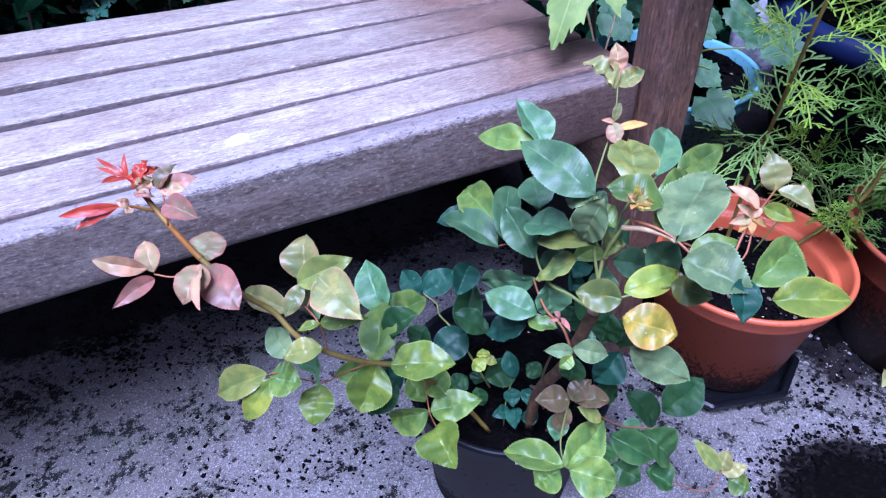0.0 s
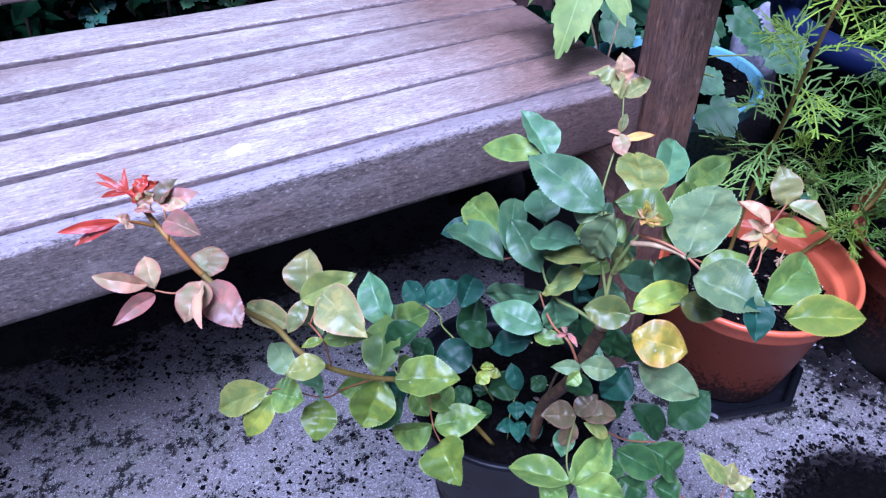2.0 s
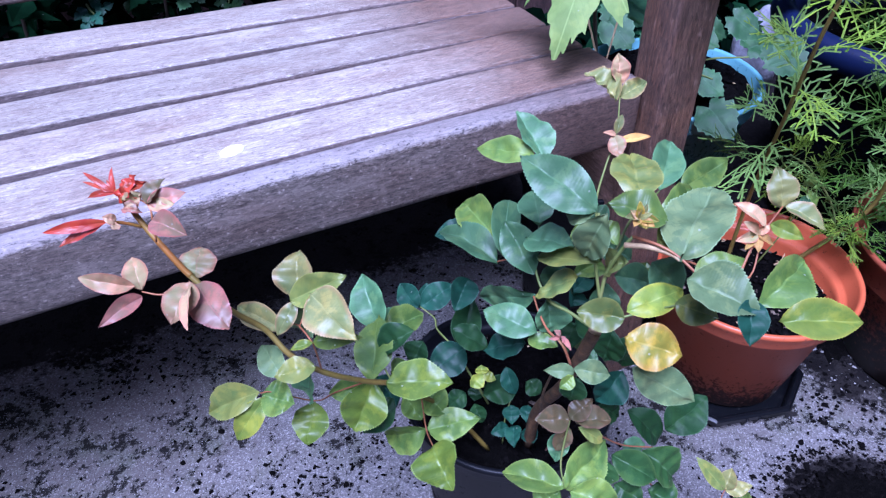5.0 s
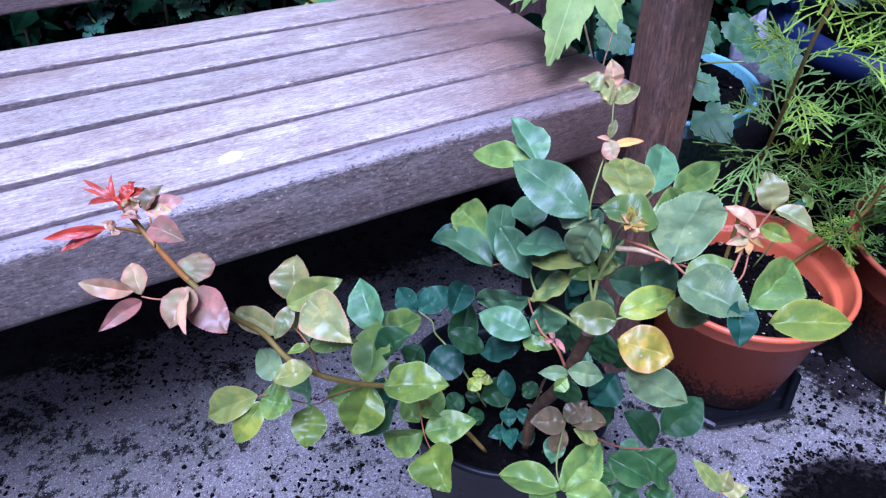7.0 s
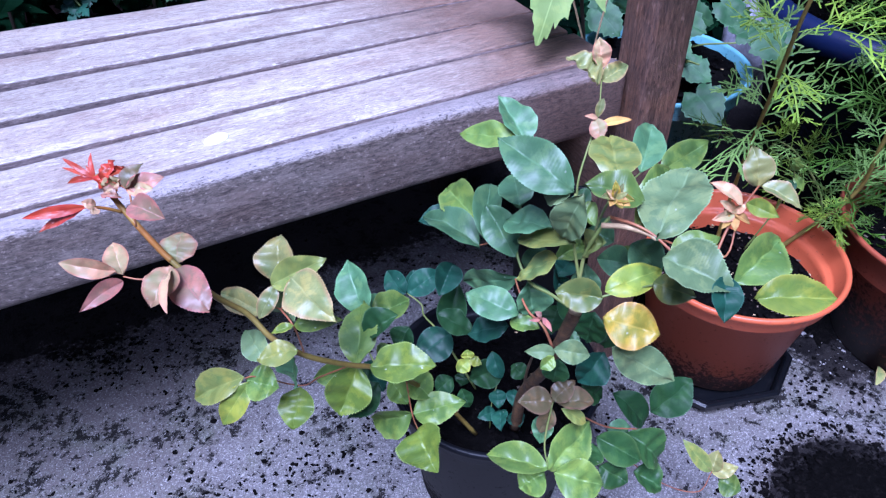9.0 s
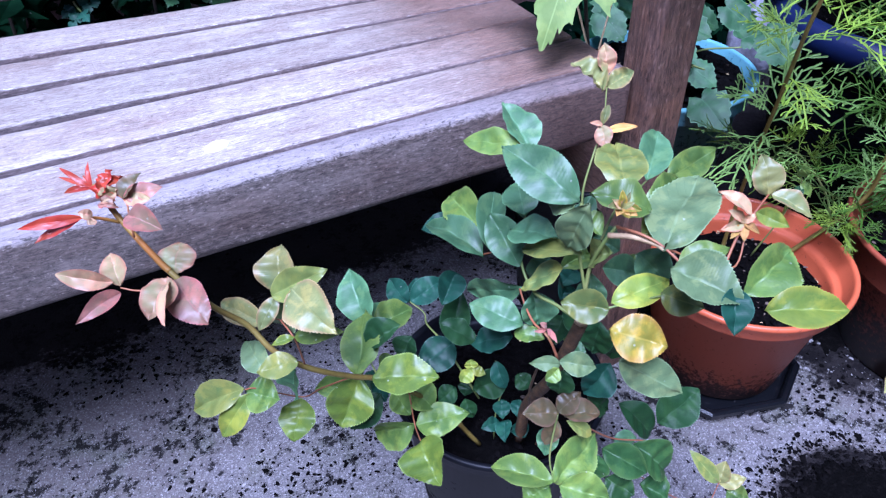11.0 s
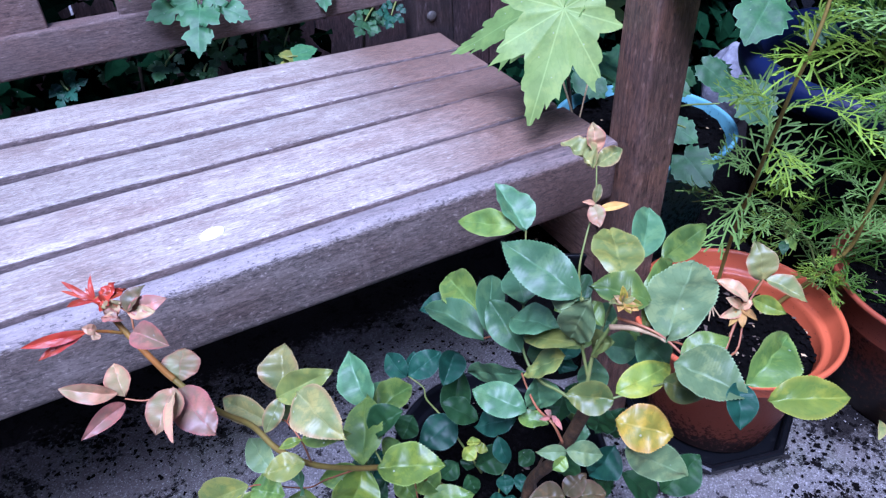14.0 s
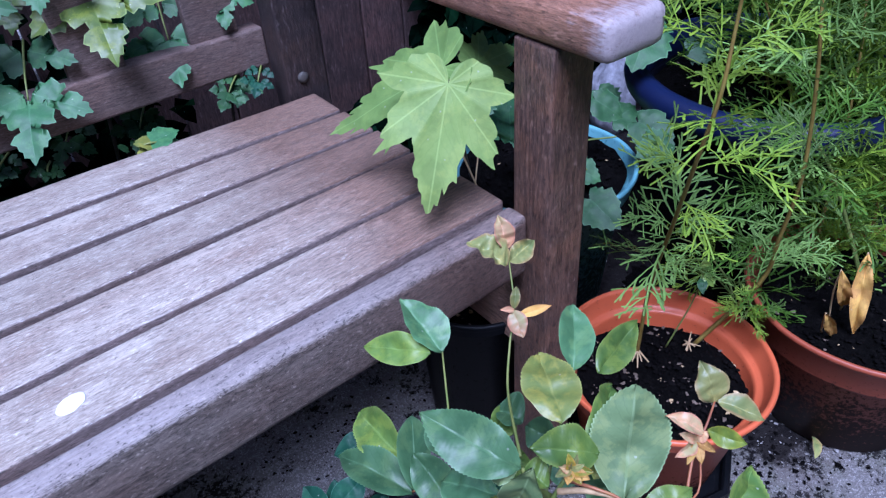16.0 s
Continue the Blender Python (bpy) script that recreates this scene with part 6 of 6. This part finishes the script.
pinnate(celandine, (-0.3300, 0.5000, 0.6300), (-0.3500, 0.4200, 0.5500), 0.1000, "fern", (-0.25, -0.75, 0.60), 16)
pinnate(celandine, (-0.2450, 0.5000, 0.6400), (-0.2700, 0.4300, 0.5750), 0.0900, "fern", (-0.25, -0.75, 0.60), 17)
for stalk in (-0.60, -0.42, -0.25, -0.08):
    stem(celandine, "stalk", ((stalk, 0.60, 0.0), (stalk + 0.02, 0.57, 0.30), (stalk + 0.05, 0.53, 0.62)), 0.003, 0.002, STEM_DARK)
ivy = thing("creeping_weed", "small grey-green weed leaves lying on the back seat slat", "weed")
cut_leaf(ivy, (-0.213, 0.418, 0.4101), (-0.1773, 0.418, 0.4171), 1.0, "fern", (-0.1, -0.35, 0.93), SCALLOPED, 455, "leaf")
cut_leaf(ivy, (-0.2025, 0.418, 0.4052), (-0.2302, 0.418, 0.418), 1.0, "olive", (-0.1, -0.35, 0.93), SCALLOPED, 470, "leaf")
cut_leaf(ivy, (-0.1994, 0.418, 0.4013), (-0.173, 0.418, 0.3964), 1.0, "fern", (-0.1, -0.35, 0.93), SCALLOPED, 475, "leaf")
cut_leaf(ivy, (-0.2248, 0.418, 0.4075), (-0.1971, 0.418, 0.3928), 1.0, "olive", (-0.1, -0.35, 0.93), SCALLOPED, 440, "leaf")
cut_leaf(ivy, (-0.2387, 0.418, 0.4124), (-0.248, 0.418, 0.4208), 1.0, "dark", (-0.1, -0.35, 0.93), SCALLOPED, 420, "leaf")
stem(ivy, "stalk", ((-0.173, 0.418, 0.3964), (-0.2248, 0.418, 0.4075), (-0.21, 0.46, 0.30), (-0.21, 0.5, 0.0)), 0.0012, 0.001, STEM_GREEN)
mallow = thing("leafy_plant", "scalloped grey-green leaves growing in the turquoise pot", "plant", "plants behind the bench")
cut_leaf(mallow, (0.1976, 0.1017, 0.3016), (0.2008, 0.0516, 0.2801), 0.95, "mallow", (-0.45, -0.5, 0.74), SCALLOPED, 1, "leaf")
cut_leaf(mallow, (0.2585, 0.0448, 0.3801), (0.2188, 0.0563, 0.3723), 0.95, "mallow", (-0.45, -0.5, 0.74), SCALLOPED, 2, "leaf")
cut_leaf(mallow, (0.3683, 0.2122, 0.3054), (0.4193, 0.2108, 0.3143), 0.95, "mallow", (-0.45, -0.5, 0.74), SCALLOPED, 6, "leaf")
cut_leaf(mallow, (0.316, 0.1297, 0.3544), (0.3255, 0.0766, 0.3387), 0.95, "mallow", (-0.45, -0.5, 0.74), SCALLOPED, 7, "leaf")
cut_leaf(mallow, (0.4245, 0.2888, 0.3095), (0.421, 0.2443, 0.2928), 0.95, "mallow", (-0.45, -0.5, 0.74), SCALLOPED, 8, "leaf")
cut_leaf(mallow, (0.4742, 0.1741, 0.3913), (0.515, 0.1479, 0.3951), 0.95, "mallow", (-0.45, -0.5, 0.74), SCALLOPED, 9, "leaf")
cut_leaf(mallow, (0.4469, 0.2269, 0.4259), (0.3845, 0.1994, 0.3818), 0.95, "mallow", (-0.45, -0.5, 0.74), SCALLOPED, 10, "leaf")
cut_leaf(mallow, (0.2048, 0.3355, 0.3294), (0.2176, 0.29, 0.3021), 0.95, "mallow", (-0.45, -0.5, 0.74), SCALLOPED, 21, "leaf")
cut_leaf(mallow, (0.248, 0.355, 0.3416), (0.1962, 0.3276, 0.3164), 0.95, "mallow", (-0.45, -0.5, 0.74), SCALLOPED, 22, "leaf")
cut_leaf(mallow, (0.2881, 0.1819, 0.3771), (0.3106, 0.1497, 0.3536), 0.95, "mallow", (-0.45, -0.5, 0.74), SCALLOPED, 23, "leaf")
cut_leaf(mallow, (0.4056, 0.2421, 0.2459), (0.3705, 0.2426, 0.2194), 0.95, "mallow", (-0.45, -0.5, 0.74), SCALLOPED, 11, "leaf")
for base_x, base_y, base_z, tip_x, tip_y, tip_z, seed in ((0.165, 0.165, 0.335, 0.150, 0.125, 0.318, 31), (0.205, 0.185, 0.345, 0.215, 0.140, 0.330, 32), (0.250, 0.215, 0.350, 0.275, 0.180, 0.338, 33), (0.185, 0.215, 0.360, 0.160, 0.190, 0.350, 34), (0.225, 0.155, 0.315, 0.240, 0.120, 0.300, 35), (0.29, 0.235, 0.345, 0.322, 0.215, 0.330, 36)):
    cut_leaf(mallow, (base_x, base_y, base_z), (tip_x, tip_y, tip_z), 0.95, "mallow", (-0.45, -0.5, 0.74), SCALLOPED, seed, "leaf")
    stem(mallow, "leaf_stalk", ((0.25, 0.24, 0.262), ((base_x + 0.25) / 2, (base_y + 0.24) / 2, 0.315), (base_x, base_y, base_z)), 0.0014, 0.0010, STEM_GREEN)
for tip_x, tip_y in ((0.16, 0.16), (0.26, 0.20), (0.30, 0.15), (0.21, 0.12)):
    stem(mallow, "leaf_stalk", ((0.25, 0.24, 0.262), ((tip_x + 0.24) / 2, (tip_y + 0.25) / 2, 0.31), (tip_x, tip_y, 0.33)), 0.0016, 0.0012, STEM_GREEN)


# ---- dense growth between bench and fence, and round the pots, with shade painted into its leaves ----
def growth(name, label, boxes, count, size, tones, seed):
    """Uncountable leaves on unseen twigs, filling boxes of the plan."""
    rnd = random.Random(seed)
    root = thing(name, label, "foliage", kind="stuff")
    for tone in tones:
        verts, faces = [], []
        for _ in range(count // len(tones)):
            x0, x1, y0, y1, z0, z1 = boxes[rnd.randrange(len(boxes))]
            c = Vector((rnd.uniform(x0, x1), rnd.uniform(y0, y1), z0 + (z1 - z0) * rnd.random()))
            d = Vector((rnd.uniform(-1, 1), rnd.uniform(-1, 0.6), rnd.uniform(-0.8, 0.5))).normalized()
            up = Vector((rnd.uniform(-0.5, 0.5), rnd.uniform(-0.9, 0.1), 0.8)).normalized()
            s = d.cross(up).normalized()
            L, w = size * rnd.uniform(0.6, 1.3), size * rnd.uniform(0.25, 0.42)
            nn = s.cross(d)
            i = len(verts)
            verts += [c, c + d * L * 0.35 + s * w + nn * w * 0.3, c + d * L * 0.7 + s * w * 0.75 + nn * w * 0.2, c + d * L - nn * L * 0.15, c + d * L * 0.7 - s * w * 0.75 + nn * w * 0.2, c + d * L * 0.35 - s * w + nn * w * 0.3, c + d * L * 0.5]
            faces += [(i, i + 1, i + 6), (i + 1, i + 2, i + 6), (i + 2, i + 3, i + 6), (i + 3, i + 4, i + 6), (i + 4, i + 5, i + 6), (i + 5, i, i + 6)]
        me = bpy.data.meshes.new("leaves")
        me.from_pydata([tuple(v) for v in verts], [], faces)
        me.materials.append(LEAF[tone])
        ob = new("leaves", me)
        ob.parent = root
        tagged(ob, kind="stuff")


growth("hedge", "dense green growth between the bench and the fence, shade painted into its leaves", [(-2.6, -0.16, 0.58, 0.80, 0.02, 0.78), (-2.6, -0.12, 0.53, 0.75, 0.02, 0.45)], 5200, 0.05, ("shade", "murk"), 5)
# the tall boxes on the right are unseen, added to block light
growth("hedge", "dense shade-toned growth behind the flower pots, partly unseen and added to block light", [(0.88, 1.25, 0.40, 0.78, 0.02, 1.5), (0.6, 0.9, 0.66, 0.79, 0.02, 1.3), (0.95, 1.25, -0.5, 0.7, 0.02, 1.4), (0.45, 0.68, 0.68, 0.79, 0.02, 0.95), (0.05, 0.5, 0.55, 0.78, 0.02, 0.16)], 6500, 0.06, ("shade", "shade", "murk"), 6)


# ---- small things ----
def debris():
    """Soil crumbs under the bench and round the pots, with pale grit between."""
    rnd = random.Random(12)
    dark, pale = bmesh.new(), bmesh.new()

    def spread(bm, n, x0, x1, y0, y1, lo, hi, keep=1.0):
        for _ in range(n):
            x, y = rnd.uniform(x0, x1), rnd.uniform(y0, y1)
            if noise.noise((x * 9, y * 9, 3.3)) > keep:
                continue
            s = lo + (hi - lo) * rnd.random() ** 3
            chip(bm, rnd, (x, y, s * 0.35), s)
    spread(dark, 2600, -1.0, 0.5, -0.16, 0.5, 0.0010, 0.0042, 0.25)
    spread(dark, 3800, -0.95, 0.05, -0.12, 0.34, 0.0008, 0.0042, 0.0)
    spread(dark, 900, -0.85, -0.2, -0.05, 0.33, 0.002, 0.0058, -0.1)
    spread(dark, 200, 0.05, 0.5, -0.35, -0.12, 0.002, 0.006, 0.1)
    spread(dark, 420, -0.75, 0.1, -0.30, 0.10, 0.0007, 0.0032, -0.15)
    spread(dark, 900, 0.0, 0.46, -0.44, -0.08, 0.0010, 0.0055, 0.22)
    spread(pale, 1500, -0.95, 0.4, -0.4, 0.22, 0.0006, 0.0024, 0.0)
    spread(pale, 500, -0.95, 0.4, 0.0, 0.30, 0.0006, 0.0018, -0.05)
    spread(pale, 260, 0.20, 0.46, -0.24, -0.02, 0.0010, 0.0040, 0.3)
    spread(dark, 500, 0.02, 0.30, -0.28, -0.16, 0.0010, 0.0060, -0.05)
    for _ in range(2600):
        a, q = rnd.uniform(0, 6.283), 0.30 + 0.80 * rnd.random() ** 0.7
        s = 0.0008 + 0.0038 * rnd.random() ** 3
        chip(dark, rnd, (0.147 + 0.115 * q * math.cos(a), -0.322 + 0.102 * q * math.sin(a), s * 0.35 + (0.004 if q < 0.8 else 0.0)), s)
    lump("soil_crumbs", dark, CRUMB, "dark damp soil crumbs scattered on the concrete", "soil", "stuff", False)
    lump("grit", pale, GRIT, "pale grit scattered on the concrete", "grit", "stuff", False)


def soil_spill(name, cx, cy, rx, ry, h, seed, label):
    bm = bmesh.new()
    n = 160
    rings = [[bm.verts.new((cx, cy, h))]]
    for k in range(1, 13):
        q = k / 12
        row = []
        for i in range(n):
            a = 2 * math.pi * i / n
            e = 0.85 + 0.25 * noise.noise((math.cos(a) * 2.2, math.sin(a) * 2.2, seed)) + 0.12 * noise.noise((math.cos(a) * 9, math.sin(a) * 9, seed)) + 0.14 * noise.noise((math.cos(a) * 25, math.sin(a) * 25, seed))
            x, y = cx + rx * q * e * math.cos(a), cy + ry * q * e * math.sin(a)
            row.append(bm.verts.new((x, y, h * (1 - q ** 3) + 0.0012 - 0.006 * (k == 12) + 0.004 * (1 - q) * noise.noise((x * 60, y * 60, seed)))))
        rings.append(row)
    for i in range(n):
        bm.faces.new((rings[0][0], rings[1][i], rings[1][(i + 1) % n]))
    for a, b in zip(rings[1:], rings[2:]):
        for i in range(n):
            bm.faces.new((a[i], b[i], b[(i + 1) % n], a[(i + 1) % n]))
    lump(name, bm, SOIL, label, "soil", "stuff")


debris()
soil_spill("soil_spill", 0.147, -0.322, 0.098, 0.088, 0.007, 2.0, "spilt black potting soil lying on the concrete")
soil_spill("soil_spill", 0.42, 0.02, 0.15, 0.20, 0.008, 5.0, "damp dark soil between the flower pots")

splash = lathe([(0, 0.0012), (0.007, 0.0010), (0.0115, 0.0004), (0.0125, -0.0008), (0, -0.0008)], segs=40, wobble=0.07)
bmesh.ops.transform(splash, matrix=pose(-0.399, 0.071, 0.4080, 0, -1.4, 20) @ Matrix.Diagonal((0.95, 0.68, 1, 1)), verts=splash.verts[:])
lump("white_splash", splash, DROPPING, "dried white bird dropping on a seat slat", "bird dropping")
fallen = thing("fallen_leaf", "small dry yellowish leaf lying on the damp soil", "fallen leaf")
leaflet(fallen, (0.300, -0.215, 0.012), (0.328, -0.195, 0.013), 0.012, "cream", (0, 0, 1), "blade")
withered = thing("withered_leaves", "withered ochre leaves drooping in the brown pot", "dead leaves")
leaflet(withered, (0.385, -0.160, 0.268), (0.366, -0.183, 0.166), 0.022, "dead", (-0.7, -0.6, 0.35), "leaf", wavy=0.3, fold=0.5, sag=0.1)
leaflet(withered, (0.351, -0.150, 0.255), (0.380, -0.156, 0.186), 0.017, "dead", (-0.7, -0.6, 0.35), "leaf", wavy=0.3, fold=0.6)
leaflet(withered, (0.322, -0.160, 0.212), (0.350, -0.166, 0.160), 0.014, "dead", (-0.7, -0.6, 0.35), "leaf", wavy=0.3, fold=0.6)
stem(withered, "dry_stalk", ((0.40, -0.15, 0.162), (0.398, -0.155, 0.23), (0.385, -0.160, 0.268)), 0.0014, 0.001, STRAW)
stem(withered, "dry_stalk", ((0.372, -0.150, 0.162), (0.355, -0.149, 0.22), (0.351, -0.150, 0.255)), 0.0012, 0.0009, STRAW)
stem(withered, "dry_stalk", ((0.345, -0.155, 0.162), (0.328, -0.158, 0.195), (0.322, -0.160, 0.212)), 0.0012, 0.0009, STRAW)
seedling = thing("seedling", "small green seedling with two pairs of leaves in the terracotta pot", "seedling")
stem(seedling, "stem", ((0.205, -0.035, 0.139), (0.222, -0.045, 0.20), (0.226, -0.052, 0.248), (0.222, -0.052, 0.268)), 0.0011, 0.0008, STEM_GREEN)
leaflet(seedling, (0.222, -0.052, 0.266), (0.216, -0.056, 0.290), 0.015, "green", name="leaf", fold=0.2)
leaflet(seedling, (0.225, -0.052, 0.256), (0.238, -0.062, 0.238), 0.014, "green", name="leaf", fold=0.2)
leaflet(seedling, (0.225, -0.052, 0.252), (0.212, -0.064, 0.243), 0.012, "mallow", name="leaf", fold=0.2)
rnd_stone = bmesh.new()
bmesh.ops.create_icosphere(rnd_stone, subdivisions=4, radius=1.0)
for v in rnd_stone.verts:
    v.co *= 1 + 0.22 * noise.noise(v.co * 1.3) + 0.08 * noise.noise(v.co * 4)
bmesh.ops.transform(rnd_stone, matrix=Matrix.Translation((0.80, 0.555, 0.085)) @ Matrix.Diagonal((0.060, 0.045, 0.100, 1)), verts=rnd_stone.verts[:])
lump("stone", rnd_stone, STONE, "pale grey rough stone standing behind the flower pots", "stone")
